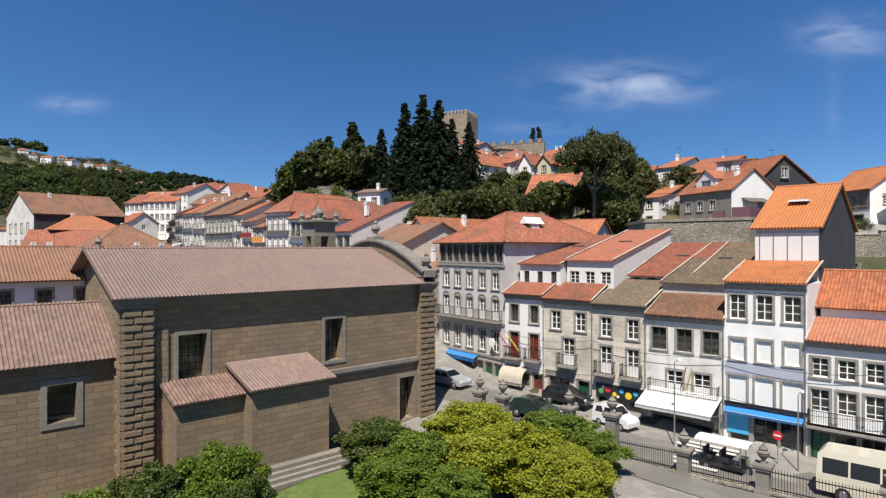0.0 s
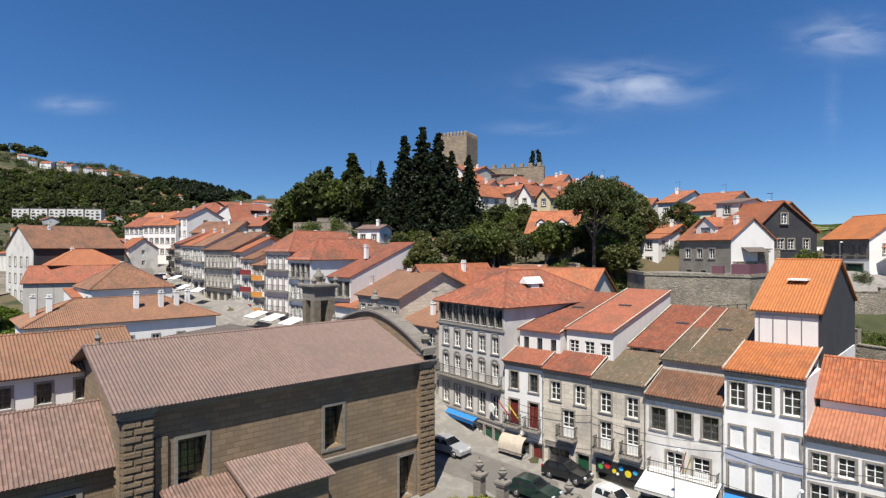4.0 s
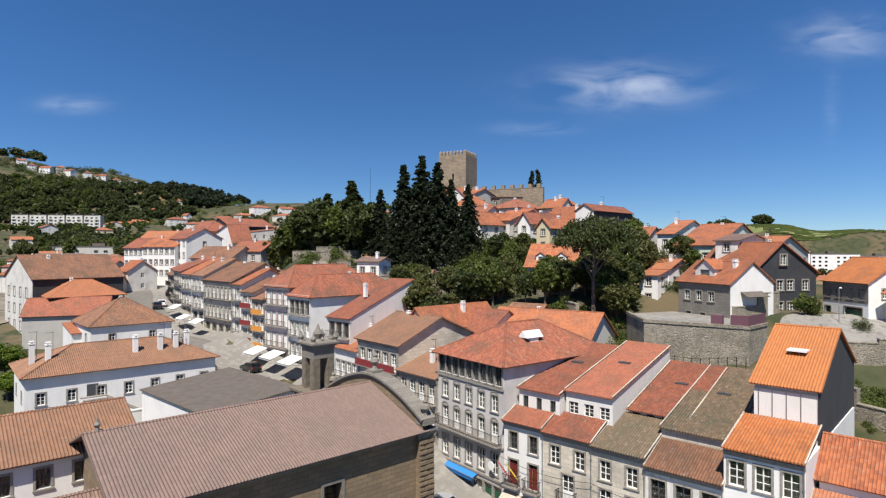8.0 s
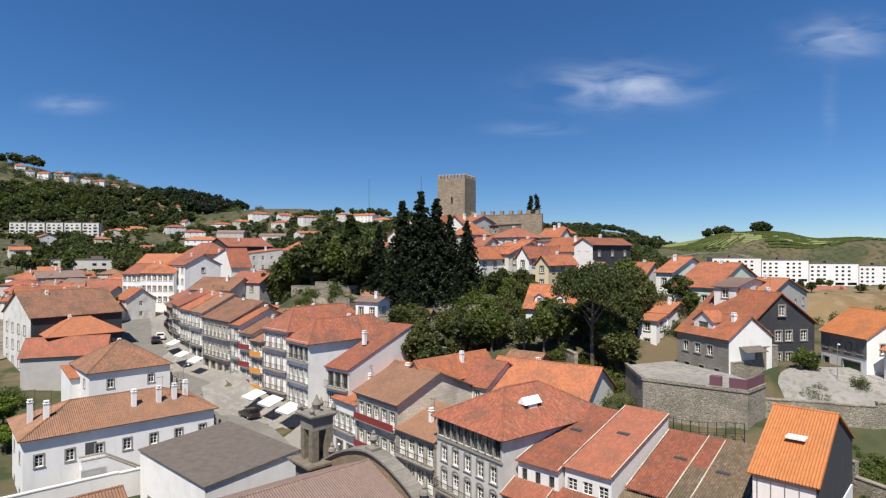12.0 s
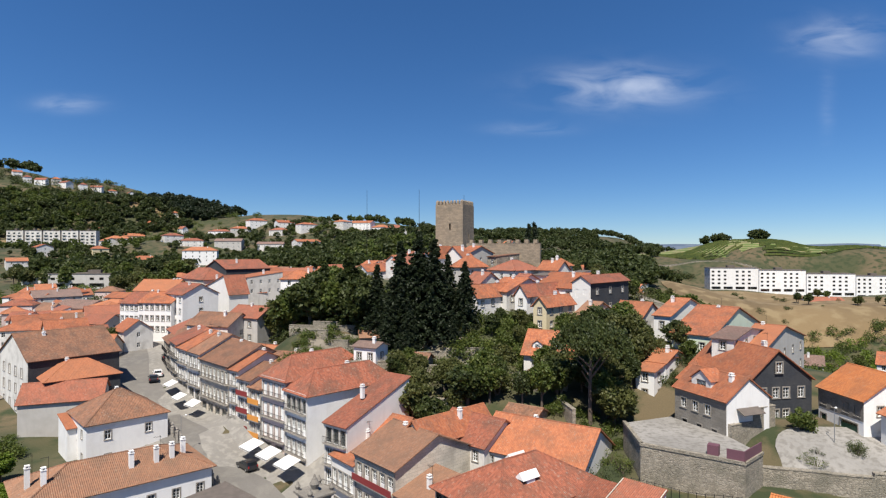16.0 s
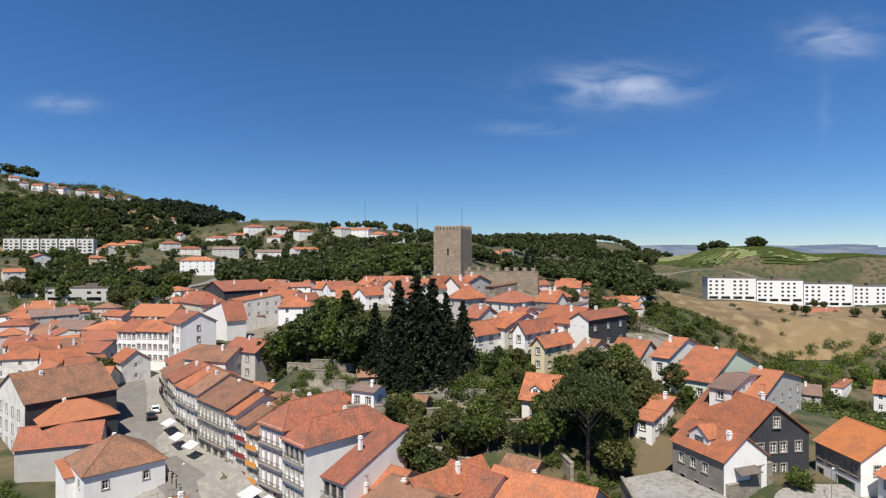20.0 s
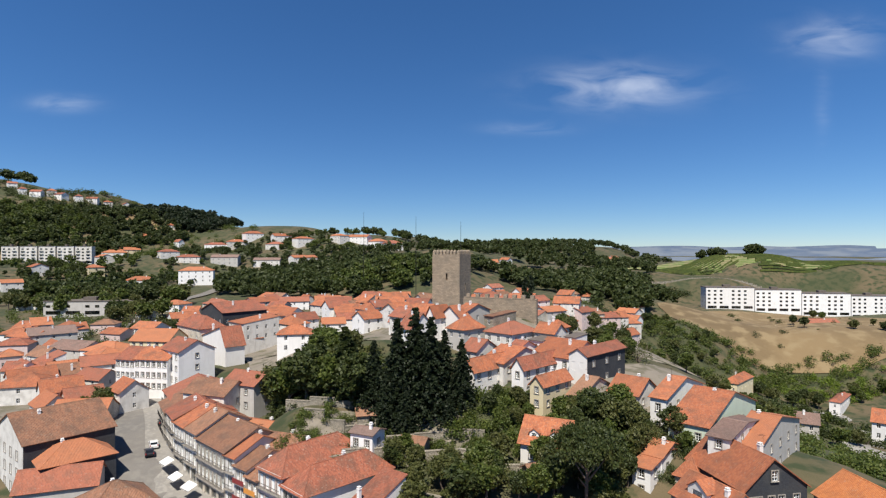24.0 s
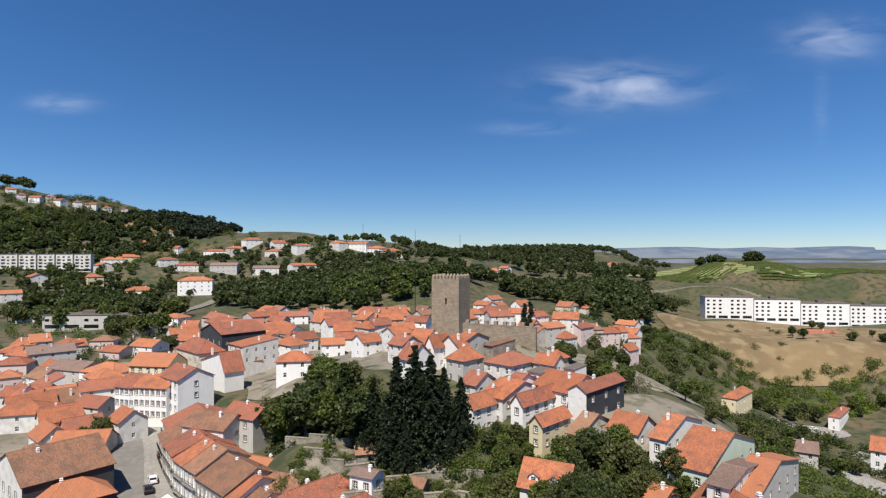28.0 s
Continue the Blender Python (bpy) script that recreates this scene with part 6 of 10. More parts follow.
simple_house(-233.4, 374.0, 35, 17.4, 12.0, 6.0, "gx", 2.4, OFFWHITE, TILE_O, "aged white house under an orange gabled roof", z=23.3, storeys=2, nf=4, ns=1, style="far", surround=False, chim=0)
simple_house(-205.8, 543.0, 5, 24.0, 12.0, 7.0, "gx", 2.3, GREYPL, TILE_C, "grey house under a dull brown gabled roof", z=41.1, storeys=2, nf=5, ns=1, style="far", surround=False, chim=1)
simple_house(-168.6, 548.0, 5, 24.0, 12.0, 7.0, "gx", 2.1, OFFWHITE, TILE_C, "aged white house under a dull brown gabled roof", z=38.4, storeys=2, nf=5, ns=1, style="far", surround=False, chim=1)
simple_house(-130.5, 546.3, 40, 24.0, 12.0, 7.0, "gx", 2.1, OFFWHITE, TILE_O, "aged white house under an orange gabled roof", z=40.8, storeys=2, nf=5, ns=1, style="far", surround=False, chim=1)
simple_house(-228.9, 657.2, 35, 20.3, 12.0, 7.0, "hip", 2.5, OFFWHITE, TILE_O, "aged white house under an orange hipped roof", z=56.8, storeys=2, nf=4, ns=1, style="far", surround=False, chim=1)
simple_house(-213.9, 670.3, 40, 20.7, 12.0, 7.0, "hip", 2.8, WHITE, TILE_O, "white house under an orange hipped roof", z=66.4, storeys=2, nf=4, ns=1, style="far", surround=False, chim=1)
simple_house(-175.1, 644.3, 35, 19.9, 12.0, 7.0, "gx", 2.7, WHITE, TILE_O, "white house under an orange gabled roof", z=62.9, storeys=2, nf=4, ns=1, style="far", surround=False, chim=1)
simple_house(-143.2, 615.6, 42, 19.0, 12.0, 7.0, "hip", 2.0, WHITE, TILE_O, "white house under an orange hipped roof", z=59.7, storeys=2, nf=4, ns=1, style="far", surround=False, chim=1)
simple_house(-114.2, 631.4, -42, 19.1, 12.0, 7.0, "hip", 2.0, OFFWHITE, TILE_O, "aged white house under an orange hipped roof", z=62.7, storeys=2, nf=4, ns=1, style="far", surround=False, chim=1)
simple_house(-94.7, 630.1, -20, 23.9, 12.0, 7.0, "gx", 2.4, WHITE, TILE_O, "white house under an orange gabled roof", z=61.5, storeys=2, nf=5, ns=1, style="far", surround=False, chim=0)
simple_house(-72.0, 626.3, -42, 19.0, 12.0, 7.0, "hip", 2.7, WHITE, TILE_O, "white house under an orange hipped roof", z=56.7, storeys=2, nf=4, ns=1, style="far", surround=False, chim=0)
simple_house(-256.8, 659.3, 8, 24.0, 12.0, 7.0, "hip", 2.3, WHITE, TILE_R, "white house under a red hipped roof", z=53.6, storeys=2, nf=5, ns=1, style="far", surround=False, chim=1)
simple_house(-179.2, 624.7, -30, 19.0, 12.0, 7.0, "hip", 2.4, OFFWHITE, TILE_R, "aged white house under a red hipped roof", z=53.8, storeys=2, nf=4, ns=1, style="far", surround=False, chim=0)
simple_house(-43.8, 556.2, 42, 17.2, 12.0, 7.0, "hip", 2.8, WHITE, TILE_R, "white house under a red hipped roof", z=54.0, storeys=2, nf=4, ns=1, style="far", surround=False, chim=1)
simple_house(-311.2, 542.8, -45, 16.4, 12.0, 6.0, "gx", 2.4, OFFWHITE, TILE_O, "aged white house under an orange gabled roof", z=42.4, storeys=2, nf=3, ns=1, style="far", surround=False, chim=0)
simple_house(-346.6, 616.9, 15, 23.7, 12.0, 6.0, "hip", 2.8, OFFWHITE, TILE_O, "aged white house under an orange hipped roof", z=46.0, storeys=2, nf=5, ns=1, style="far", surround=False, chim=0)
simple_house(-283.0, 478.1, -45, 14.5, 11.6, 6.0, "hip", 2.2, YELLOW, TILE_O, "cream house under an orange hipped roof", z=35.1, storeys=2, nf=3, ns=1, style="far", surround=False, chim=0)
simple_house(-331.1, 625.8, 40, 19.3, 12.0, 6.0, "gx", 2.8, YELLOW, TILE_O, "cream house under an orange gabled roof", z=48.7, storeys=2, nf=4, ns=1, style="far", surround=False, chim=0)
simple_house(-312.5, 455.6, -42, 13.8, 11.0, 6.0, "gx", 2.2, OFFWHITE, TILE_O, "aged white house under an orange gabled roof", z=36.2, storeys=2, nf=3, ns=1, style="far", surround=False, chim=1)
simple_house(-296.3, 406.8, 42, 12.6, 10.1, 6.0, "gx", 2.2, OFFWHITE, TILE_O, "aged white house under an orange gabled roof", z=26.4, storeys=2, nf=2, ns=1, style="far", surround=False, chim=0)
simple_house(-249.8, 540.4, 42, 16.7, 12.0, 6.0, "hip", 2.2, OFFWHITE, TILE_R, "aged white house under a red hipped roof", z=47.3, storeys=2, nf=3, ns=1, style="far", surround=False, chim=0)
simple_house(-233.0, 531.4, 15, 20.4, 12.0, 6.0, "hip", 2.2, OFFWHITE, TILE_R, "aged white house under a red hipped roof", z=42.4, storeys=2, nf=4, ns=1, style="far", surround=False, chim=1)
simple_house(-387.1, 654.1, -20, 24.0, 12.0, 6.0, "hip", 2.3, YELLOW, TILE_R, "cream house under a red hipped roof", z=57.8, storeys=2, nf=5, ns=1, style="far", surround=False, chim=0)
simple_house(-514.2, 732.4, -42, 10.0, 8.0, 6.0, "hip", 2.6, WHITE, TILE_R, "white house under a red hipped roof", z=123.4, storeys=2, nf=2, ns=1, style="far", surround=False, chim=1)
simple_house(-494.8, 726.1, 8, 12.5, 10.0, 6.0, "gx", 2.7, WHITE, TILE_R, "white house under a red gabled roof", z=119.8, storeys=2, nf=2, ns=1, style="far", surround=False, chim=0)
simple_house(-469.8, 733.2, -20, 12.6, 10.1, 6.0, "gx", 2.5, WHITE, TILE_R, "white house under a red gabled roof", z=116.7, storeys=2, nf=2, ns=1, style="far", surround=False, chim=1)
simple_house(-453.5, 745.6, -45, 10.2, 8.2, 6.0, "hip", 2.4, WHITE, TILE_R, "white house under a red hipped roof", z=115.5, storeys=2, nf=2, ns=1, style="far", surround=False, chim=0)
simple_house(-444.5, 756.3, 15, 13.0, 10.4, 6.0, "gx", 2.3, WHITE, TILE_R, "white house under a red gabled roof", z=113.9, storeys=2, nf=3, ns=1, style="far", surround=False, chim=1)
simple_house(-430.8, 772.6, 40, 10.7, 8.5, 6.0, "hip", 2.1, OFFWHITE, TILE_O, "aged white house under an orange hipped roof", z=110.9, storeys=2, nf=2, ns=1, style="far", surround=False, chim=0)
simple_house(-421.3, 796.9, -45, 10.9, 8.7, 6.0, "gx", 2.3, WHITE, TILE_R, "white house under a red gabled roof", z=109.1, storeys=2, nf=2, ns=1, style="far", surround=False, chim=0)
simple_house(-534.6, 744.6, 42, 10.3, 8.2, 6.0, "gx", 2.4, WHITE, TILE_R, "white house under a red gabled roof", z=132.2, storeys=2, nf=2, ns=1, style="far", surround=False, chim=1)
simple_house(-408.0, 812.0, 8, 14.0, 11.2, 6.0, "hip", 2.7, WHITE, TILE_R, "white house under a red hipped roof", z=105.8, storeys=2, nf=3, ns=1, style="far", surround=False, chim=1)
simple_house(-311.8, 717.7, 42, 9.9, 7.9, 6.0, "gx", 2.4, WHITE, TILE_O, "white house under an orange gabled roof", z=81.8, storeys=2, nf=2, ns=1, style="far", surround=False, chim=1)
simple_house(-318.7, 702.9, 40, 9.7, 7.8, 6.0, "hip", 2.5, WHITE, TILE_O, "white house under an orange hipped roof", z=77.9, storeys=2, nf=2, ns=1, style="far", surround=False, chim=1)
simple_house(-480.9, 737.6, 42, 10.2, 8.2, 6.0, "hip", 2.4, OFFWHITE, TILE_O, "aged white house under an orange hipped roof", z=122.4, storeys=2, nf=2, ns=1, style="far", surround=False, chim=0)
simple_house(-332.3, 673.5, 15, 11.6, 9.3, 6.0, "gx", 2.6, OFFWHITE, TILE_O, "aged white house under an orange gabled roof", z=64.2, storeys=2, nf=2, ns=1, style="far", surround=False, chim=0)
simple_house(-298.0, 675.3, -30, 9.3, 7.4, 6.0, "gx", 2.8, WHITE, TILE_R, "white house under a red gabled roof", z=57.8, storeys=2, nf=2, ns=1, style="far", surround=False, chim=1)
simple_house(57.4, 530.0, -42, 8.9, 7.1, 5.0, "gx", 1.9, WHITE, TILE_O, "white house under an orange gabled roof", z=41.0, storeys=2, nf=2, ns=1, style="far", surround=False, chim=0)
simple_house(43.4, 506.3, 8, 10.7, 8.5, 5.0, "gx", 2.4, WHITE, TILE_O, "white house under an orange gabled roof", z=39.2, storeys=2, nf=2, ns=1, style="far", surround=False, chim=0)
simple_house(56.8, 476.7, -20, 10.0, 8.0, 5.0, "gx", 2.8, WHITE, TILE_O, "white house under an orange gabled roof", z=31.3, storeys=2, nf=2, ns=1, style="far", surround=False, chim=1)
simple_house(194.5, 701.5, -20, 14.7, 11.8, 5.0, "gx", 2.0, WHITE, TILE_O, "white house under an orange gabled roof", z=38.7, storeys=2, nf=3, ns=1, style="far", surround=False, chim=0)
simple_house(214.4, 708.0, 42, 12.0, 9.6, 5.0, "gx", 2.6, WHITE, TILE_O, "white house under an orange gabled roof", z=39.7, storeys=2, nf=2, ns=1, style="far", surround=False, chim=0)
simple_house(-177.3, 241.2, 8, 11.6, 9.3, 5.2, "hip", 1.8, WHITE, TILE_O, "white house under an orange hipped roof", z=15.9, storeys=2, nf=2, ns=1, style="far", surround=False, chim=0)
simple_house(-159.9, 234.5, 42, 16.5, 12.0, 5.2, "gx", 2.5, GREYPL, TILE_C, "grey house under a dull brown gabled roof", z=16.2, storeys=2, nf=3, ns=1, style="far", surround=False, chim=1)
simple_house(-118.6, 201.0, -42, 12.1, 9.6, 5.2, "hip", 2.4, OFFWHITE, TILE_O, "aged white house under an orange hipped roof", z=15.2, storeys=2, nf=2, ns=1, style="far", surround=False, chim=0)
simple_house(-116.0, 162.2, 42, 11.4, 9.1, 5.2, "gx", 2.7, OFFWHITE, TILE_O, "aged white house under an orange gabled roof", z=14.0, storeys=2, nf=2, ns=1, style="far", surround=False, chim=0)
simple_house(-131.0, 182.8, -42, 8.3, 7.0, 5.2, "gx", 2.2, WHITE, TILE_R, "white house under a red gabled roof", z=14.2, storeys=2, nf=2, ns=1, style="far", surround=False, chim=1)
simple_house(-99.6, 151.4, 40, 8.2, 7.0, 5.2, "gx", 2.3, OFFWHITE, TILE_R, "aged white house under a red gabled roof", z=14.6, storeys=2, nf=2, ns=1, style="far", surround=False, chim=1)
simple_house(-158.6, 303.6, -42, 13.7, 11.0, 5.2, "gx", 1.9, OFFWHITE, TILE_O, "aged white house under an orange gabled roof", z=18.6, storeys=2, nf=3, ns=1, style="far", surround=False, chim=1)
simple_house(-129.2, 252.0, -20, 11.9, 9.6, 5.2, "gx", 2.4, WHITE, TILE_O, "white house under an orange gabled roof", z=17.0, storeys=2, nf=2, ns=1, style="far", surround=False, chim=1)
simple_house(-125.2, 318.9, -45, 16.8, 12.0, 5.2, "hip", 2.3, STONEPL, TILE_R, "stone-grey house under a red hipped roof", z=21.4, storeys=2, nf=3, ns=1, style="far", surround=False, chim=0)
simple_house(-103.0, 286.5, 15, 19.3, 12.0, 5.2, "gx", 1.9, STONEPL, TILE_R, "stone-grey house under a red gabled roof", z=21.0, storeys=2, nf=4, ns=1, style="far", surround=False, chim=0)
simple_house(-72.1, 221.3, 15, 12.8, 10.2, 5.2, "gx", 2.6, OFFWHITE, TILE_O, "aged white house under an orange gabled roof", z=23.9, storeys=2, nf=3, ns=1, style="far", surround=False, chim=1)
simple_house(-77.1, 212.4, -45, 9.6, 7.7, 5.2, "gx", 2.8, OFFWHITE, TILE_R, "aged white house under a red gabled roof", z=22.8, storeys=2, nf=2, ns=1, style="far", surround=False, chim=0)
simple_house(-123.9, 279.3, 35, 13.0, 10.4, 5.2, "gx", 2.3, OFFWHITE, TILE_O, "aged white house under an orange gabled roof", z=17.7, storeys=2, nf=3, ns=1, style="far", surround=False, chim=1)
simple_house(-150.7, 326.1, -20, 12.4, 9.9, 5.2, "hip", 1.9, WHITE, TILE_O, "white house under an orange hipped roof", z=20.4, storeys=2, nf=2, ns=1, style="far", surround=False, chim=0)
simple_house(-75.9, 272.7, 35, 11.6, 9.3, 5.2, "hip", 1.9, WHITE, TILE_O, "white house under an orange hipped roof", z=22.4, storeys=2, nf=2, ns=1, style="far", surround=False, chim=0)
simple_house(-141.4, 206.3, -30, 9.4, 7.5, 5.2, "gx", 2.7, OFFWHITE, TILE_B, "aged white house under a brown gabled roof", z=13.9, storeys=2, nf=2, ns=1, style="far", surround=False, chim=1)
simple_house(-24.4, 314.6, 42, 7.1, 7.0, 5.0, "gx", 2.8, STONEPL, TILE_O, "stone-grey house under an orange gabled roof", z=24.1, storeys=2, nf=2, ns=0, style="far", surround=False, chim=0)
simple_house(-23.2, 250.7, 15, 10.1, 8.1, 5.0, "gx", 2.3, STONEPL, TILE_O, "stone-grey house under an orange gabled roof", z=27.9, storeys=2, nf=2, ns=0, style="far", surround=False, chim=0)
simple_house(-51.7, 277.2, 8, 12.1, 9.7, 4.4, "gx", 2.3, PINK, TILE_R, "pink house under a red gabled roof", z=26.1, storeys=1, nf=2, ns=0, style="far", surround=False, chim=0)
simple_house(-20.3, 333.7, 42, 6.8, 7.0, 5.0, "gx", 2.2, GREYPL, TILE_B, "grey house under a brown gabled roof", z=23.8, storeys=2, nf=2, ns=0, style="far", surround=False, chim=0)
simple_house(-36.8, 250.7, 42, 7.0, 7.0, 3.6, "gx", 2.2, GREYPL, TILE_B, "grey house under a brown gabled roof", z=27.5, storeys=1, nf=2, ns=0, style="far", surround=False, chim=0)
simple_house(-31.8, 224.4, -20, 8.0, 7.0, 3.6, "gx", 2.0, GREYPL, TILE_O, "grey house under an orange gabled roof", z=24.6, storeys=1, nf=2, ns=0, style="far", surround=False, chim=1)
simple_house(-63.3, 325.8, 40, 6.9, 7.0, 4.4, "gx", 1.9, OFFWHITE, TILE_R, "aged white house under a red gabled roof", z=23.9, storeys=1, nf=2, ns=0, style="far", surround=False, chim=1)
simple_house(-20.0, 276.4, 8, 8.3, 7.0, 5.0, "gx", 2.5, STONEPL, TILE_O, "stone-grey house under an orange gabled roof", z=27.8, storeys=2, nf=2, ns=0, style="far", surround=False, chim=0)
simple_house(-58.8, 320.9, 42, 6.3, 7.0, 4.4, "hip", 2.6, OFFWHITE, TILE_B, "aged white house under a brown hipped roof", z=23.9, storeys=1, nf=2, ns=0, style="far", surround=False, chim=1)
simple_house(-16.7, 237.8, 15, 9.0, 7.2, 3.6, "gx", 2.2, PINK, TILE_O, "pink house under an orange gabled roof", z=27.1, storeys=1, nf=2, ns=0, style="far", surround=False, chim=0)
simple_house(-43.9, 315.4, -42, 7.3, 7.0, 5.0, "shed", 2.7, STONEPL, TILE_O, "stone-grey house under an orange lean-to roof", z=23.9, storeys=2, nf=2, ns=0, style="far", surround=False, chim=1)
simple_house(-11.5, 339.6, -42, 7.9, 7.0, 4.4, "gx", 2.4, STONEPL, TILE_B, "stone-grey house under a brown gabled roof", z=23.7, storeys=1, nf=2, ns=0, style="far", surround=False, chim=0)
simple_house(-89.3, 319.7, 40, 7.1, 7.0, 4.4, "shed", 2.2, PINK, TILE_R, "pink house under a red lean-to roof", z=23.9, storeys=1, nf=2, ns=0, style="far", surround=False, chim=0)
simple_house(-94.8, 341.2, -42, 9.5, 7.6, 4.4, "gx", 2.2, GREYPL, TILE_B, "grey house under a brown gabled roof", z=23.9, storeys=1, nf=2, ns=0, style="far", surround=False, chim=0)
simple_house(-31.9, 272.4, 8, 8.4, 7.0, 4.4, "hip", 2.1, PINK, TILE_B, "pink house under a brown hipped roof", z=27.8, storeys=1, nf=2, ns=0, style="far", surround=False, chim=1)
simple_house(-35.6, 256.6, -30, 6.5, 7.0, 5.0, "shed", 2.8, STONEPL, TILE_O, "stone-grey house under an orange lean-to roof", z=27.7, storeys=2, nf=2, ns=0, style="far", surround=False, chim=1)
simple_house(-40.6, 239.6, 15, 11.0, 8.8, 3.6, "shed", 2.7, STONEPL, TILE_O, "stone-grey house under an orange lean-to roof", z=26.1, storeys=1, nf=2, ns=0, style="far", surround=False, chim=0)
simple_house(-29.4, 259.6, 40, 7.4, 7.0, 4.4, "gx", 2.0, PINK, TILE_O, "pink house under an orange gabled roof", z=27.9, storeys=1, nf=2, ns=0, style="far", surround=False, chim=1)
simple_house(-73.1, 314.2, -45, 6.2, 7.0, 5.0, "gx", 2.5, GREYPL, TILE_O, "grey house under an orange gabled roof", z=23.9, storeys=2, nf=2, ns=0, style="far", surround=False, chim=1)
simple_house(-54.8, 318.4, 8, 7.9, 7.0, 3.6, "shed", 2.1, STONEPL, TILE_O, "stone-grey house under an orange lean-to roof", z=23.9, storeys=1, nf=2, ns=0, style="far", surround=False, chim=1)
simple_house(-5.9, 275.2, 42, 8.4, 7.0, 5.0, "gx", 1.9, OFFWHITE, TILE_B, "aged white house under a brown gabled roof", z=27.3, storeys=2, nf=2, ns=0, style="far", surround=False, chim=1)
simple_house(-58.2, 227.5, 8, 7.6, 7.0, 5.0, "hip", 1.9, GREYPL, TILE_R, "grey house under a red hipped roof", z=23.9, storeys=2, nf=2, ns=0, style="far", surround=False, chim=0)
simple_house(-20.6, 273.5, -45, 7.2, 7.0, 5.0, "gx", 2.6, GREYPL, TILE_O, "grey house under an orange gabled roof", z=27.9, storeys=2, nf=2, ns=0, style="far", surround=False, chim=1)
simple_house(104.9, 333.4, -45, 9.5, 7.6, 4.4, "gx", 2.4, WHITE, TILE_O, "white house under an orange gabled roof", z=11.7, storeys=1, nf=2, ns=0, style="far", surround=False, chim=0)
simple_house(76.7, 375.4, -30, 9.6, 7.7, 4.4, "shed", 2.5, STONEPL, TILE_O, "stone-grey house under an orange lean-to roof", z=22.3, storeys=1, nf=2, ns=0, style="far", surround=False, chim=0)
simple_house(14.8, 283.1, 42, 8.7, 7.0, 4.4, "hip", 2.3, GREYPL, TILE_O, "grey house under an orange hipped roof", z=25.1, storeys=1, nf=2, ns=0, style="far", surround=False, chim=0)
simple_house(88.7, 293.9, 15, 8.6, 7.0, 3.6, "gx", 2.7, OFFWHITE, TILE_O, "aged white house under an orange gabled roof", z=17.9, storeys=1, nf=2, ns=0, style="far", surround=False, chim=0)
simple_house(10.2, 331.3, 8, 9.4, 7.5, 4.4, "shed", 2.4, STONEPL, TILE_R, "stone-grey house under a red lean-to roof", z=24.2, storeys=1, nf=2, ns=0, style="far", surround=False, chim=0)
simple_house(38.9, 275.7, -45, 7.5, 7.0, 3.6, "gx", 2.6, STONEPL, TILE_O, "stone-grey house under an orange gabled roof", z=24.2, storeys=1, nf=2, ns=0, style="far", surround=False, chim=1)
simple_house(131.5, 398.9, -45, 8.3, 7.0, 4.4, "gx", 1.9, STONEPL, TILE_B, "stone-grey house under a brown gabled roof", z=20.2, storeys=1, nf=2, ns=0, style="far", surround=False, chim=0)
simple_house(84.4, 380.8, -30, 7.0, 7.0, 5.0, "hip", 2.4, STONEPL, TILE_B, "stone-grey house under a brown hipped roof", z=21.8, storeys=2, nf=2, ns=0, style="far", surround=False, chim=0)
simple_house(39.4, 265.5, -45, 7.2, 7.0, 4.4, "shed", 2.1, STONEPL, TILE_R, "stone-grey house under a red lean-to roof", z=21.3, storeys=1, nf=2, ns=0, style="far", surround=False, chim=1)
simple_house(38.6, 353.7, 42, 7.0, 7.0, 4.4, "gx", 1.9, PINK, TILE_O, "pink house under an orange gabled roof", z=24.5, storeys=1, nf=2, ns=0, style="far", surround=False, chim=1)
simple_house(97.0, 378.9, 40, 9.6, 7.7, 4.4, "hip", 2.1, OFFWHITE, TILE_O, "aged white house under an orange hipped roof", z=20.6, storeys=1, nf=2, ns=0, style="far", surround=False, chim=0)
simple_house(23.5, 300.2, 8, 11.5, 9.2, 5.0, "hip", 2.4, STONEPL, TILE_R, "stone-grey house under a red hipped roof", z=26.3, storeys=2, nf=2, ns=0, style="far", surround=False, chim=0)
simple_house(59.1, 264.5, 40, 7.8, 7.0, 4.4, "hip", 2.6, OFFWHITE, TILE_O, "aged white house under an orange hipped roof", z=18.5, storeys=1, nf=2, ns=0, style="far", surround=False, chim=1)
simple_house(33.4, 303.2, 40, 8.6, 7.0, 3.6, "gx", 2.7, OFFWHITE, TILE_B, "aged white house under a brown gabled roof", z=27.1, storeys=1, nf=2, ns=0, style="far", surround=False, chim=0)
simple_house(93.3, 283.1, 40, 8.9, 7.1, 3.6, "gx", 2.7, PINK, TILE_O, "pink house under an orange gabled roof", z=10.5, storeys=1, nf=2, ns=0, style="far", surround=False, chim=1)
simple_house(16.7, 296.8, 15, 9.0, 7.2, 5.0, "hip", 2.3, WHITE, TILE_O, "white house under an orange hipped roof", z=25.4, storeys=2, nf=2, ns=0, style="far", surround=False, chim=0)
simple_house(92.7, 296.2, 8, 11.5, 9.2, 4.4, "hip", 2.7, OFFWHITE, TILE_O, "aged white house under an orange hipped roof", z=13.8, storeys=1, nf=2, ns=0, style="far", surround=False, chim=0)
simple_house(73.0, 279.0, 15, 7.9, 7.0, 3.6, "shed", 2.1, STONEPL, TILE_B, "stone-grey house under a brown lean-to roof", z=21.1, storeys=1, nf=2, ns=0, style="far", surround=False, chim=1)
simple_house(-87.8, 135.2, 8, 11.6, 9.3, 4.4, "gx", 2.8, STONEPL, TILE_O, "stone-grey house under an orange gabled roof", z=13.1, storeys=1, nf=2, ns=0, style="far", surround=False, chim=0)
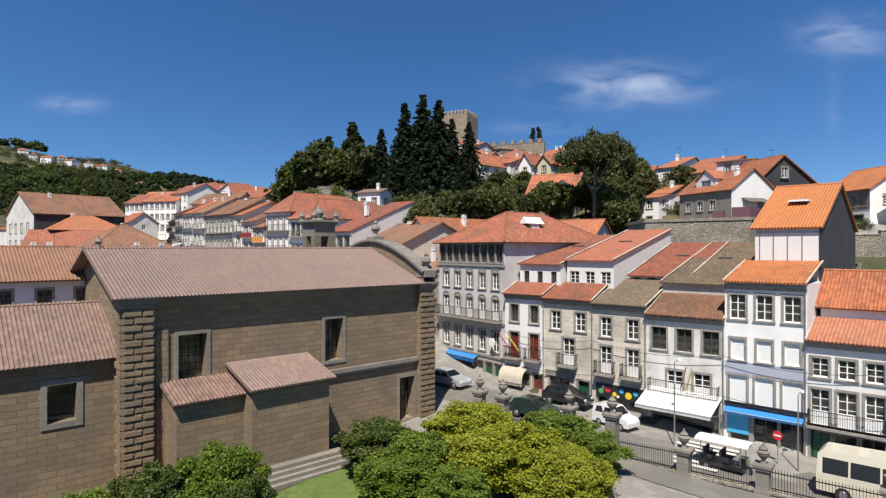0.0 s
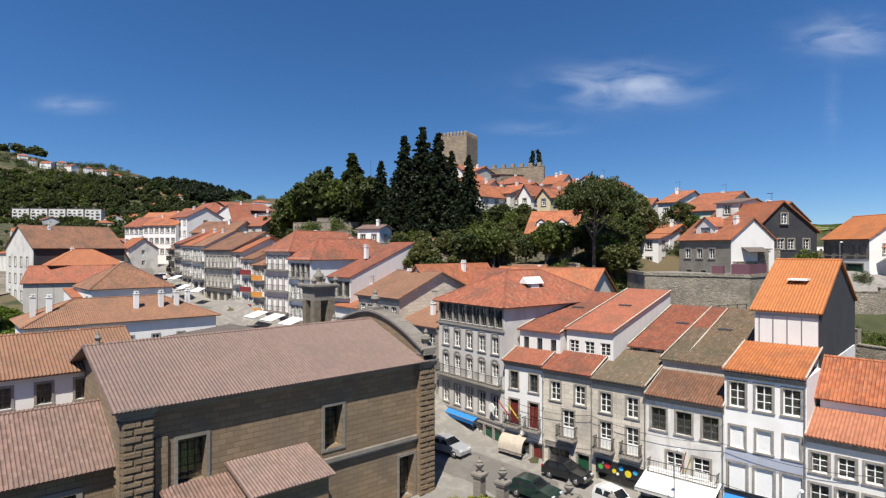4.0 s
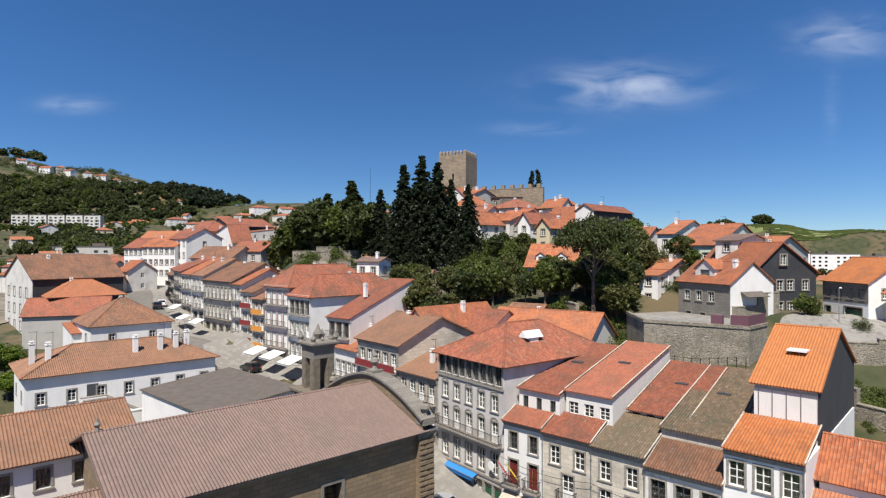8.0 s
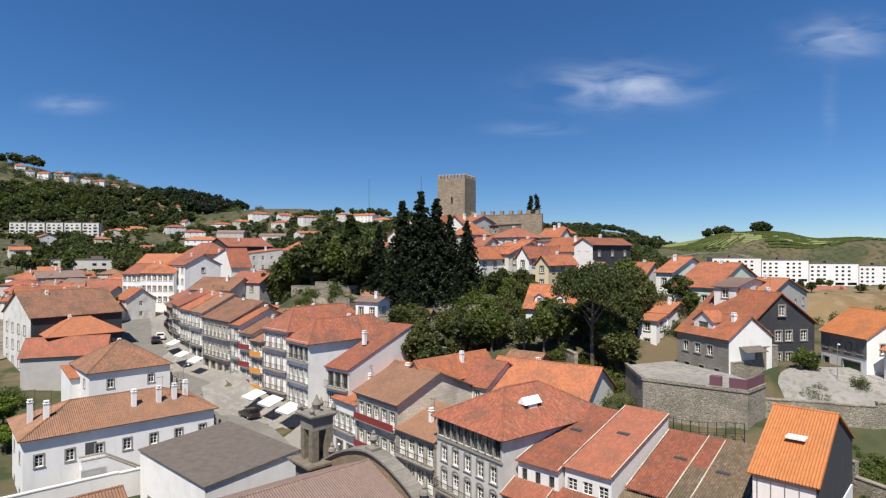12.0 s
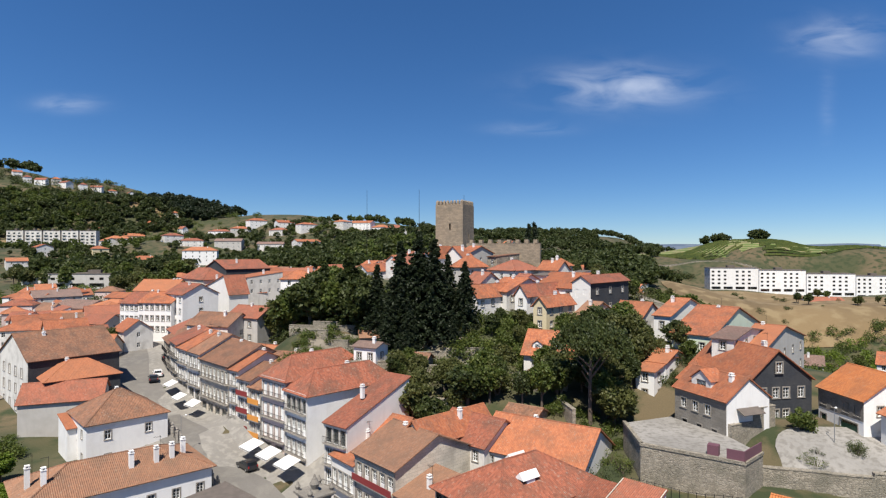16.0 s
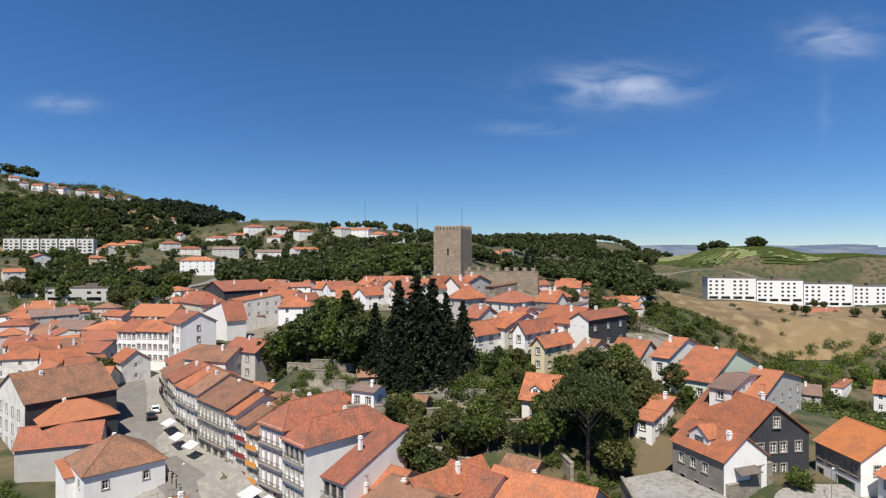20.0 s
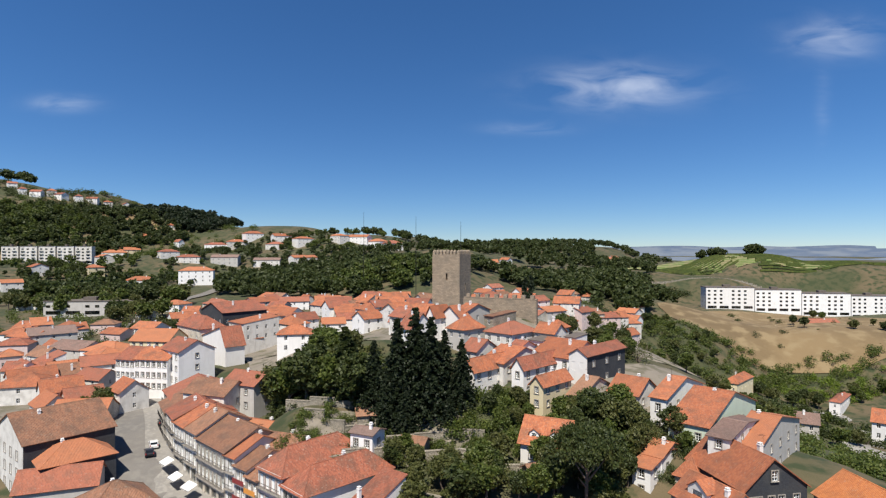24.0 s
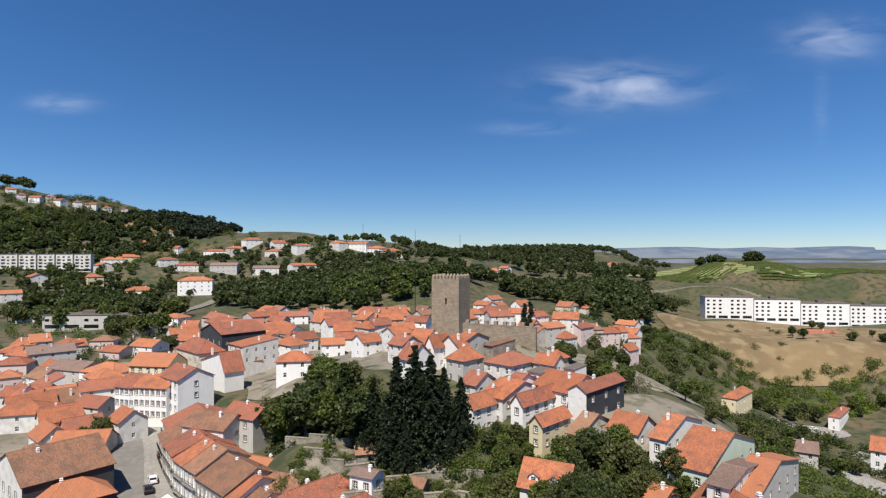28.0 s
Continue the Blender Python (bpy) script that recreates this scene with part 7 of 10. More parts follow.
simple_house(-109.4, 170.2, 42, 8.5, 7.0, 4.4, "shed", 2.7, PINK, TILE_B, "pink house under a brown lean-to roof", z=14.2, storeys=1, nf=2, ns=0, style="far", surround=False, chim=1)
simple_house(-185.5, 254.5, -45, 7.1, 7.0, 3.6, "shed", 2.4, OFFWHITE, TILE_O, "aged white house under an orange lean-to roof", z=16.4, storeys=1, nf=2, ns=0, style="far", surround=False, chim=0)
simple_house(-132.6, 195.1, -42, 9.4, 7.5, 5.0, "shed", 2.7, WHITE, TILE_R, "white house under a red lean-to roof", z=13.9, storeys=2, nf=2, ns=0, style="far", surround=False, chim=1)
simple_house(-166.6, 261.4, -20, 8.1, 7.0, 5.0, "hip", 2.0, OFFWHITE, TILE_O, "aged white house under an orange hipped roof", z=16.8, storeys=2, nf=2, ns=0, style="far", surround=False, chim=1)
simple_house(-150.7, 227.1, -42, 9.2, 7.3, 3.6, "gx", 2.8, OFFWHITE, TILE_O, "aged white house under an orange gabled roof", z=14.6, storeys=1, nf=2, ns=0, style="far", surround=False, chim=0)
simple_house(-177.3, 261.4, 40, 8.2, 7.0, 5.0, "shed", 2.7, OFFWHITE, TILE_O, "aged white house under an orange lean-to roof", z=17.0, storeys=2, nf=2, ns=0, style="far", surround=False, chim=1)
simple_house(-140.2, 248.8, -20, 10.7, 8.6, 3.6, "gx", 1.9, PINK, TILE_O, "pink house under an orange gabled roof", z=16.9, storeys=1, nf=2, ns=0, style="far", surround=False, chim=0)
simple_house(-96.8, 140.8, -30, 7.3, 7.0, 3.6, "hip", 1.8, OFFWHITE, TILE_B, "aged white house under a brown hipped roof", z=12.7, storeys=1, nf=2, ns=0, style="far", surround=False, chim=1)
simple_house(-88.9, 143.3, 40, 8.3, 7.0, 4.4, "gx", 2.3, GREYPL, TILE_R, "grey house under a red gabled roof", z=14.7, storeys=1, nf=2, ns=0, style="far", surround=False, chim=0)
simple_house(-151.6, 205.9, 35, 7.4, 7.0, 4.4, "hip", 2.0, PINK, TILE_O, "pink house under an orange hipped roof", z=13.9, storeys=1, nf=2, ns=0, style="far", surround=False, chim=0)
simple_house(-185.0, 259.3, 8, 10.3, 8.2, 4.4, "shed", 2.2, OFFWHITE, TILE_O, "aged white house under an orange lean-to roof", z=16.7, storeys=1, nf=2, ns=0, style="far", surround=False, chim=1)
simple_house(-156.2, 269.3, 8, 10.2, 8.1, 4.4, "hip", 1.9, PINK, TILE_B, "pink house under a brown hipped roof", z=17.1, storeys=1, nf=2, ns=0, style="far", surround=False, chim=0)
simple_house(-167.1, 224.5, 15, 11.7, 9.4, 4.4, "hip", 2.1, PINK, TILE_R, "pink house under a red hipped roof", z=14.8, storeys=1, nf=2, ns=0, style="far", surround=False, chim=0)
simple_house(-124.8, 172.9, -30, 7.5, 7.0, 5.0, "gx", 2.2, PINK, TILE_O, "pink house under an orange gabled roof", z=13.9, storeys=2, nf=2, ns=0, style="far", surround=False, chim=1)
simple_house(-160.3, 259.3, 40, 8.3, 7.0, 3.6, "shed", 2.2, OFFWHITE, TILE_O, "aged white house under an orange lean-to roof", z=16.8, storeys=1, nf=2, ns=0, style="far", surround=False, chim=1)
simple_house(-128.8, 333.0, -45, 8.5, 7.0, 3.6, "gx", 2.4, OFFWHITE, TILE_R, "aged white house under a red gabled roof", z=21.8, storeys=1, nf=2, ns=0, style="far", surround=False, chim=1)
simple_house(-93.9, 216.7, -20, 9.9, 7.9, 3.6, "gx", 1.8, OFFWHITE, TILE_O, "aged white house under an orange gabled roof", z=20.6, storeys=1, nf=2, ns=0, style="far", surround=False, chim=1)
simple_house(-101.5, 234.6, 42, 7.2, 7.0, 3.6, "gx", 2.1, STONEPL, TILE_B, "stone-grey house under a brown gabled roof", z=17.9, storeys=1, nf=2, ns=0, style="far", surround=False, chim=1)
simple_house(-111.3, 295.4, -45, 9.7, 7.8, 3.6, "gx", 2.4, OFFWHITE, TILE_O, "aged white house under an orange gabled roof", z=19.7, storeys=1, nf=2, ns=0, style="far", surround=False, chim=1)
simple_house(-83.5, 295.5, -20, 8.8, 7.0, 4.4, "gx", 1.9, GREYPL, TILE_R, "grey house under a red gabled roof", z=23.2, storeys=1, nf=2, ns=0, style="far", surround=False, chim=0)
simple_house(-127.8, 297.4, 8, 8.2, 7.0, 4.4, "shed", 2.7, OFFWHITE, TILE_O, "aged white house under an orange lean-to roof", z=19.2, storeys=1, nf=2, ns=0, style="far", surround=False, chim=1)
simple_house(-99.3, 327.8, -30, 7.1, 7.0, 5.0, "shed", 2.5, STONEPL, TILE_O, "stone-grey house under an orange lean-to roof", z=23.7, storeys=2, nf=2, ns=0, style="far", surround=False, chim=0)
simple_house(-116.8, 268.4, 15, 12.0, 9.6, 4.4, "shed", 2.2, STONEPL, TILE_O, "stone-grey house under an orange lean-to roof", z=17.1, storeys=1, nf=2, ns=0, style="far", surround=False, chim=1)
simple_house(-84.3, 217.4, -20, 7.9, 7.0, 4.4, "shed", 2.6, STONEPL, TILE_O, "stone-grey house under an orange lean-to roof", z=22.5, storeys=1, nf=2, ns=0, style="far", surround=False, chim=0)
simple_house(-76.7, 265.1, -45, 8.8, 7.0, 4.4, "shed", 2.1, STONEPL, TILE_O, "stone-grey house under an orange lean-to roof", z=21.7, storeys=1, nf=2, ns=0, style="far", surround=False, chim=1)

# ---- trees ----
def leaf_cloud(centres, radii, per, size, seed, flat=0.8):
    """Many small leaf faces round clump centres."""
    r = np.random.RandomState(seed)
    n = len(centres) * per
    c = np.repeat(np.asarray(centres, float), per, 0)
    rad = np.repeat(np.asarray(radii, float), per)
    d = r.normal(size=(n, 3))
    d /= np.linalg.norm(d, axis=1)[:, None]
    p = c + d * (rad * r.uniform(0.1, 1.0, n) ** 0.5 * r.uniform(0.7, 1.5, n))[:, None] * np.array([1, 1, flat])
    a = r.normal(size=(n, 3))
    nrm = d * 0.35 + a / np.linalg.norm(a, axis=1)[:, None]
    nrm /= np.linalg.norm(nrm, axis=1)[:, None]
    t = np.cross(nrm, r.normal(size=(n, 3)))
    t /= np.linalg.norm(t, axis=1)[:, None]
    b = np.cross(nrm, t)
    s = size * r.uniform(0.6, 1.3, n)[:, None]
    v = np.stack([p - t * s, p - b * s * 0.55, p + t * s, p + b * s * 0.55], 1).reshape(-1, 3)
    return v


def leaf_mesh(name, v, material):
    me = bpy.data.meshes.new(name)
    n = len(v) // 4
    me.vertices.add(4 * n)
    me.vertices.foreach_set("co", v.astype(np.float32).ravel())
    me.loops.add(4 * n)
    me.loops.foreach_set("vertex_index", np.arange(4 * n, dtype=np.int32))
    me.polygons.add(n)
    me.polygons.foreach_set("loop_start", np.arange(0, 4 * n, 4, dtype=np.int32))
    me.polygons.foreach_set("loop_total", np.full(n, 4, dtype=np.int32))
    me.materials.append(material)
    me.update(calc_edges=True)
    return me


def crown_points(kind, seed):
    """Clump centres and radii for a tree of unit height."""
    r = np.random.RandomState(seed)
    pts, rad = [], []
    if kind == "broad":
        lobes = r.normal(size=(7, 3))
        lobes /= np.linalg.norm(lobes, axis=1)[:, None]
        reach = r.uniform(0.75, 1.15, 7)
        for k in range(150):
            d = r.normal(size=3)
            d /= np.linalg.norm(d)
            near = int(np.argmax(lobes @ d))
            q = r.uniform(0.25, 1.0) ** 0.5 * reach[near] * (0.72 + 0.28 * float(lobes[near] @ d) ** 2)
            pts.append((d[0] * 0.37 * q, d[1] * 0.37 * q, 0.58 + d[2] * 0.36 * q))
            rad.append(r.uniform(0.035, 0.11) * (1.25 - 0.6 * q))
    elif kind == "conifer":
        for lev in range(34):
            z = 0.07 + 0.92 * (lev / 34.0)
            for j in range(7 if z < 0.75 else 5):
                an = lev * 1.3 + j * 0.9 + r.uniform(-0.35, 0.35)
                reach = (0.235 * (1 - z) ** 0.9 + 0.008) * r.uniform(0.55, 1.2)
                for q in (0.25, 0.5, 0.75, 1.0):
                    pts.append((math.cos(an) * reach * q, math.sin(an) * reach * q, z + 0.10 * (1 - z) * q * (0.55 - q) + r.uniform(-0.008, 0.008)))
                    rad.append((0.008 + 0.024 * (1 - z)) * (1.25 - 0.6 * q))
    elif kind == "cypress":
        for k in range(30):
            z = 0.06 + 0.9 * k / 30.0
            w = 0.07 * math.sin(math.pi * min(1, 0.25 + 0.75 * z)) + 0.01
            an = r.uniform(0, 2 * math.pi)
            pts.append((math.cos(an) * w * 0.6, math.sin(an) * w * 0.6, z))
            rad.append(0.03 + w * 0.6)
    elif kind == "pine":
        for k in range(120):
            an, q = r.uniform(0, 2 * math.pi), r.uniform(0, 1) ** 0.5
            pts.append((math.cos(an) * 0.5 * q, math.sin(an) * 0.5 * q, 0.66 + r.uniform(0.45, 1.0) * 0.31 * (1 - q * q) ** 0.5))
            rad.append(r.uniform(0.045, 0.085))
    else:
        for k in range(18):
            an, q = r.uniform(0, 2 * math.pi), r.uniform(0, 1) ** 0.5
            pts.append((math.cos(an) * 0.55 * q, math.sin(an) * 0.55 * q, r.uniform(0.2, 0.75) * (1.1 - 0.5 * q)))
            rad.append(r.uniform(0.14, 0.26))
    return pts, rad


TREES = {}


def tree_meshes(kind, seed, per, size, material):
    key = (kind, seed, per, size, material.name)
    if key in TREES:
        return TREES[key]
    pts, rad = crown_points(kind, seed)
    crown = leaf_mesh("crown", leaf_cloud(pts, rad, per, size, seed + 7), material)
    tr = MB()
    r = random.Random(seed)
    if kind == "conifer" or kind == "cypress":
        tr.tube((0, 0, -0.06), (0, 0, 0.92), 0.022, 0.004, 8)
    elif kind != "bush":
        top = 0.55 if kind == "broad" else 0.7
        tr.tube((0, 0, -0.06), (0.01, 0, top * 0.5), 0.032, 0.024, 8)
        tr.tube((0.01, 0, top * 0.5), (0, 0.01, top), 0.024, 0.014, 8)
        for k in range(6):
            an = k * 1.05 + r.uniform(-0.3, 0.3)
            z0 = top * r.uniform(0.45, 0.9)
            tr.tube((0, 0, z0), (math.cos(an) * 0.24, math.sin(an) * 0.24, z0 + r.uniform(0.12, 0.25)), 0.014, 0.004, 6)
    else:
        for k in range(4):
            an = k * 1.6
            tr.tube((0, 0, -0.1), (math.cos(an) * 0.2, math.sin(an) * 0.2, 0.45), 0.03, 0.01, 5)
    TREES[key] = (tr.mesh("trunk", BARK), crown)
    return TREES[key]


def plant(kind, x, y, h, label, material, seed=1, per=90, size=0.03, wide=1.0, z=None, name="tree", group=""):
    tr, cr = tree_meshes(kind, seed, per, size, material)
    if z is None:
        z = ground(x, y)
    t = thing(name, label, "bush" if kind == "bush" else "tree", pose(x, y, z, 0, 0, (seed * 77 + x * 31) % 360) @ Matrix.Diagonal((h * wide, h * wide, h, 1)), group)
    part("trunk", tr, None, t)
    part("crown", cr, None, t)
    return t


# garden beside the church
for x, y, h, mt, lb, sd, wd in ((-4.0, 35.8, 4.8, LEAF_MID, "mid-green leafy tree beside the church", 3, 1.35), (-1.2, 33.5, 4.6, LEAF_LIME, "green leafy tree in the church garden", 5, 1.4),
                                (1.8, 37.6, 5.4, LEAF_BRIGHT, "bright lime-green tree in the church garden", 7, 1.4), (4.6, 34.6, 4.9, LEAF_BRIGHT, "bright lime-green tree in the church garden", 9, 1.45),
                                (7.3, 36.6, 5.0, LEAF_LIME, "green leafy tree in the church garden", 11, 1.35), (8.7, 35.2, 4.3, LEAF_LIME, "green leafy tree near the railing", 3, 1.25), (5.8, 31.2, 4.4, LEAF_BRIGHT, "low bright green tree in the garden", 5, 1.4), (2.4, 33.0, 4.9, LEAF_BRIGHT, "bright lime-green tree in the church garden", 13, 1.5), (-2.6, 32.2, 3.9, LEAF_LIME, "green leafy tree in the church garden", 15, 1.5), (7.4, 32.0, 4.0, LEAF_BRIGHT, "bright lime-green tree near the railing", 13, 1.4), (0.6, 30.4, 3.8, LEAF_LIME, "low green tree in the church garden", 15, 1.4)):
    plant("broad", x, y, h, lb, mt, sd, 330, 0.0145, wd * 1.12, z=-0.6)
for x, y, h, sd, wd in ((-10.4, 27.8, 6.3, 7, 0.85), (-13.2, 26.8, 5.6, 9, 0.95), (-11.0, 25.4, 4.6, 11, 1.0), (-15.6, 25.8, 4.7, 3, 1.0), (-9.2, 26.4, 4.9, 13, 0.8)):
    plant("broad", x, y, h, "mid-green leafy tree in front of the church", LEAF_LIME if sd % 4 == 3 else LEAF_MID, sd, 330, 0.0145, wd * 1.12, z=-0.8)

# the dark conifers on the hill
for k, (x, y, h) in enumerate(((-7.4, 115, 21.0), (-3.9, 116, 22.0), (-0.8, 114, 20.5), (-12.2, 117, 15.5), (5.0, 114, 14.0), (-5.6, 111, 11), (1.8, 117, 15), (-9.4, 113, 12), (2.6, 111, 8))):
    plant("conifer", x, y, h, "tall dark conifer on the hillside", LEAF_CONIFER, 20 + k % 3, 24, 0.0125, 1.1, group="dark conifers")

MIXED = (("broad", LEAF_DARK, "dark green leafy tree"), ("broad", LEAF_OLIVE, "olive-green leafy tree"), ("broad", LEAF_MID, "green leafy tree"), ("bush", LEAF_OLIVE, "spreading olive-green garden tree"))


def grove(cx, cy, rx, ry, n, h0, h1, seed, kinds=MIXED, group="", per=26, size=0.036, where="", avoid=()):
    """Single trees scattered over an oval."""
    r = random.Random(seed)
    for k in range(n):
        a, q = r.uniform(0, 2 * math.pi), r.uniform(0, 1) ** 0.5
        x, y = cx + rx * q * math.cos(a), cy + ry * q * math.sin(a)
        kind, material, label = kinds[k % len(kinds)]
        plant(kind, x, y, r.uniform(h0, h1), label + where, material, 30 + r.randrange(3), per, size, r.uniform(0.85, 1.25), group=group, name="bush" if kind == "bush" else "tree")


BUSHES = (("bush", LEAF_MID, "rounded green garden bush"), ("bush", LEAF_DARK, "dense dark green bush"))
DARKS = (("broad", LEAF_DARK, "tall dark green tree"), ("broad", LEAF_OLIVE, "olive-green leafy tree"), ("broad", LEAF_MID, "mid green leafy tree"))
grove(-25, 127, 9, 7, 14, 10, 14, 1, DARKS, "hill trees", where=" beside the conifers")
for x, y, h in ((-18.5, 121, 16.5), (-24.0, 124, 14.5), (-29.5, 127, 13.0), (-33.0, 131, 12.0)):
    plant("conifer", x, y, h, "tall ragged dark green conifer", LEAF_DARK, 22, 22, 0.017, 1.5, group="hill trees")
grove(-18, 122, 5, 4, 6, 11, 14, 2, DARKS, "hill trees", where=" on the castle hill")
grove(-30, 140, 12, 10, 12, 8, 12, 3, DARKS, "hill trees", where=" on the castle hill")
plant("pine", 21.8, 85.0, 16.0, "umbrella-shaped dark green stone pine", LEAF_DARK, 41, 130, 0.017, 0.68)
grove(22, 90, 8, 6, 10, 5, 8, 4, DARKS, "garden trees", where=" in the hillside garden")
grove(5, 91, 10, 5, 14, 5, 8, 5, MIXED, "garden trees", where=" in the hillside garden")
grove(8, 97, 6, 5, 9, 4, 7, 6, MIXED, "garden trees", where=" above the garden wall")
grove(31, 106, 7, 5, 8, 6, 9, 50, MIXED, "garden trees", where=" behind the stone pine")
grove(24, 104, 5, 4, 7, 5, 8, 51, DARKS, "garden trees", where=" above the garden wall")
grove(24, 98, 7, 5, 11, 5, 8, 71, DARKS, "garden trees", where=" behind the stone pine")
grove(37, 101, 6, 6, 12, 3.5, 6, 72, MIXED, "garden trees", where=" between the hill houses")
grove(13, 113, 7, 4, 10, 2.5, 5, 73, MIXED, "garden trees", where=" below the white houses")
grove(29, 94, 6, 5, 7, 4, 7, 7, DARKS, "garden trees", where=" in the hillside garden")
grove(3, 84, 8, 3.5, 12, 2, 3.5, 8, BUSHES, "garden bushes")
grove(20, 76, 4, 4, 10, 1.5, 3, 9, BUSHES, "garden bushes")
grove(-4, 102, 6, 4, 8, 3, 6, 10, MIXED, "garden trees", where=" on the slope")
grove(-18, 106, 7, 4, 10, 2, 4, 11, BUSHES, "garden bushes")
plant("bush", 46.5, 75.5, 3.4, "grey-green olive bush on the terrace", LEAF_MID, 33, 110, 0.06, 0.9, name="bush")
grove(47, 70, 4, 1.5, 8, 1.0, 1.8, 12, BUSHES, "garden bushes")
grove(-70, 82, 9, 6, 16, 3, 5.5, 13, MIXED, "garden trees", where=" in a back garden")
grove(-58, 82, 5, 3, 7, 2, 3, 14, BUSHES, "garden bushes")
grove(-83, 148, 4, 5, 6, 5, 6.5, 15, DARKS, "street trees", where=" on the little square")
grove(-190, 345, 45, 22, 34, 11, 16, 16, DARKS, "park trees", where=" in the park", per=14, size=0.05)
grove(-235, 360, 20, 18, 12, 10, 14, 17, DARKS, "park trees", where=" in the park", per=14, size=0.05)
grove(-150, 300, 14, 12, 12, 10, 13, 18, MIXED, "park trees", where=" beside the school", per=14, size=0.05)
grove(-125, 262, 12, 8, 10, 6, 9, 19, DARKS, "park trees", where=" among the houses", per=14, size=0.05)
plant("cypress", 25.2, 166, 11.5, "dark slender cypress at the castle wall", LEAF_CONIFER, 50, 110, 0.02, 0.85)
plant("cypress", 27.0, 167, 12.5, "dark slender cypress at the castle wall", LEAF_CONIFER, 51, 110, 0.02, 0.85)
grove(33, 158, 4, 4, 6, 4, 6, 21, MIXED, "castle trees", where=" under the castle wall")
grove(45, 150, 7, 8, 16, 4, 7, 22, MIXED, "hill trees", where=" between the houses")
grove(62, 185, 14, 14, 16, 5, 9, 23, MIXED, "hill trees", where=" below the castle")
grove(105, 275, 28, 28, 34, 4, 8, 24, MIXED, "valley trees", where=" in the valley", per=14, size=0.05)
grove(140, 335, 24, 14, 18, 4, 8, 25, MIXED, "valley trees", where=" in the valley", per=14, size=0.05)
grove(75, 150, 14, 16, 22, 3, 6, 26, MIXED, "valley trees", where=" below the houses", per=16, size=0.05)
grove(190, 305, 50, 8, 26, 6, 9, 27, MIXED, "valley trees", where=" along the valley road", per=14, size=0.05)
grove(120, 200, 16, 10, 14, 4, 7, 28, MIXED, "valley trees", where=" by the villas", per=14, size=0.05)
grove(260, 390, 45, 30, 9, 6, 9, 29, DARKS, "field trees", where=" in the dry field", per=14, size=0.05)
grove(105, 150, 14, 8, 12, 3, 6, 30, MIXED, "valley trees", where=" below the houses", per=14, size=0.05)
grove(66, 122, 8, 7, 12, 2, 4, 31, BUSHES, "valley bushes")


def woodland(name, label, cx, cy, rx, ry, n, h0, h1, seed, material, kind="broad", per=11, size=0.085):
    """A far wood, one mass of many small leaf clumps."""
    r = np.random.RandomState(seed)
    allv = []
    for k in range(n):
        a, q = r.uniform(0, 2 * math.pi), r.uniform(0, 1) ** 0.5
        x, y = cx + rx * q * math.cos(a), cy + ry * q * math.sin(a)
        h = r.uniform(h0, h1)
        pts, rad = crown_points(kind, 60 + k % 5)
        sel = r.permutation(len(pts))[:36]
        v = leaf_cloud([pts[i] for i in sel], [rad[i] * 1.5 for i in sel], per, size, seed * 100 + k)
        v = v * h * np.array([r.uniform(0.9, 1.3), r.uniform(0.9, 1.3), 1.0])
        allv.append(v + np.array([x, y, ground(x, y) - 0.06 * h]))
    ob = new(name, leaf_mesh(name, np.concatenate(allv), material))
    return tagged(ob, label, "woods", kind="stuff")


woodland("woodland", "dark wood on the far western hillside", -430, 640, 110, 45, 150, 11, 17, 1, LEAF_DARK)
woodland("woodland", "pine wood on the crest of the western hill", -330, 790, 75, 40, 110, 12, 19, 2, LEAF_CONIFER)
woodland("woodland", "dark trees below the ridge behind the town", -75, 420, 85, 50, 130, 9, 14, 3, LEAF_DARK)
woodland("woodland", "dense dark wood on the slope beyond the castle", 205, 840, 130, 40, 120, 8, 14, 4, LEAF_DARK)
woodland("woodland", "dense dark wood on the slope beyond the castle", 140, 640, 90, 130, 170, 9, 15, 24, LEAF_DARK)
woodland("woodland", "dense dark wood on the slope beyond the castle", 110, 450, 55, 45, 90, 10, 16, 25, LEAF_DARK)
woodland("woodland", "trees along the ridge behind the castle", 10, 470, 90, 45, 110, 9, 14, 5, LEAF_DARK)
woodland("woodland", "scattered trees on the lower western slope", -300, 500, 120, 60, 70, 6, 10, 6, LEAF_MID)
woodland("woodland", "trees on top of the vineyard hill", 285, 620, 22, 8, 16, 9, 13, 7, LEAF_DARK)
woodland("woodland", "trees on top of the vineyard hill", 322, 600, 12, 6, 10, 10, 14, 8, LEAF_DARK)
woodland("woodland", "shrubs along the edge of the dry field", 215, 330, 70, 12, 60, 3, 5, 9, LEAF_MID, "bush")
woodland("woodland", "trees on the far western hilltop", -590, 800, 60, 20, 26, 12, 18, 10, LEAF_DARK)
woodland("woodland", "scrub and small trees on the western hill", -360, 700, 150, 70, 150, 4, 8, 11, LEAF_MID, "bush")
woodland("woodland", "trees between the far houses", -150, 520, 90, 60, 90, 6, 10, 12, LEAF_DARK)
woodland("woodland", "trees between the far houses", -60, 640, 110, 60, 90, 6, 10, 13, LEAF_MID)
woodland("woodland", "scrub on the slopes of the valley", 110, 320, 60, 50, 120, 2.5, 5, 14, LEAF_MID, "bush")
woodland("woodland", "dark scrub round the western houses", -250, 420, 80, 60, 80, 4, 8, 15, LEAF_DARK)
woodland("woodland", "bushes round the valley villas", 150, 200, 60, 40, 90, 2, 4, 16, LEAF_MID, "bush")
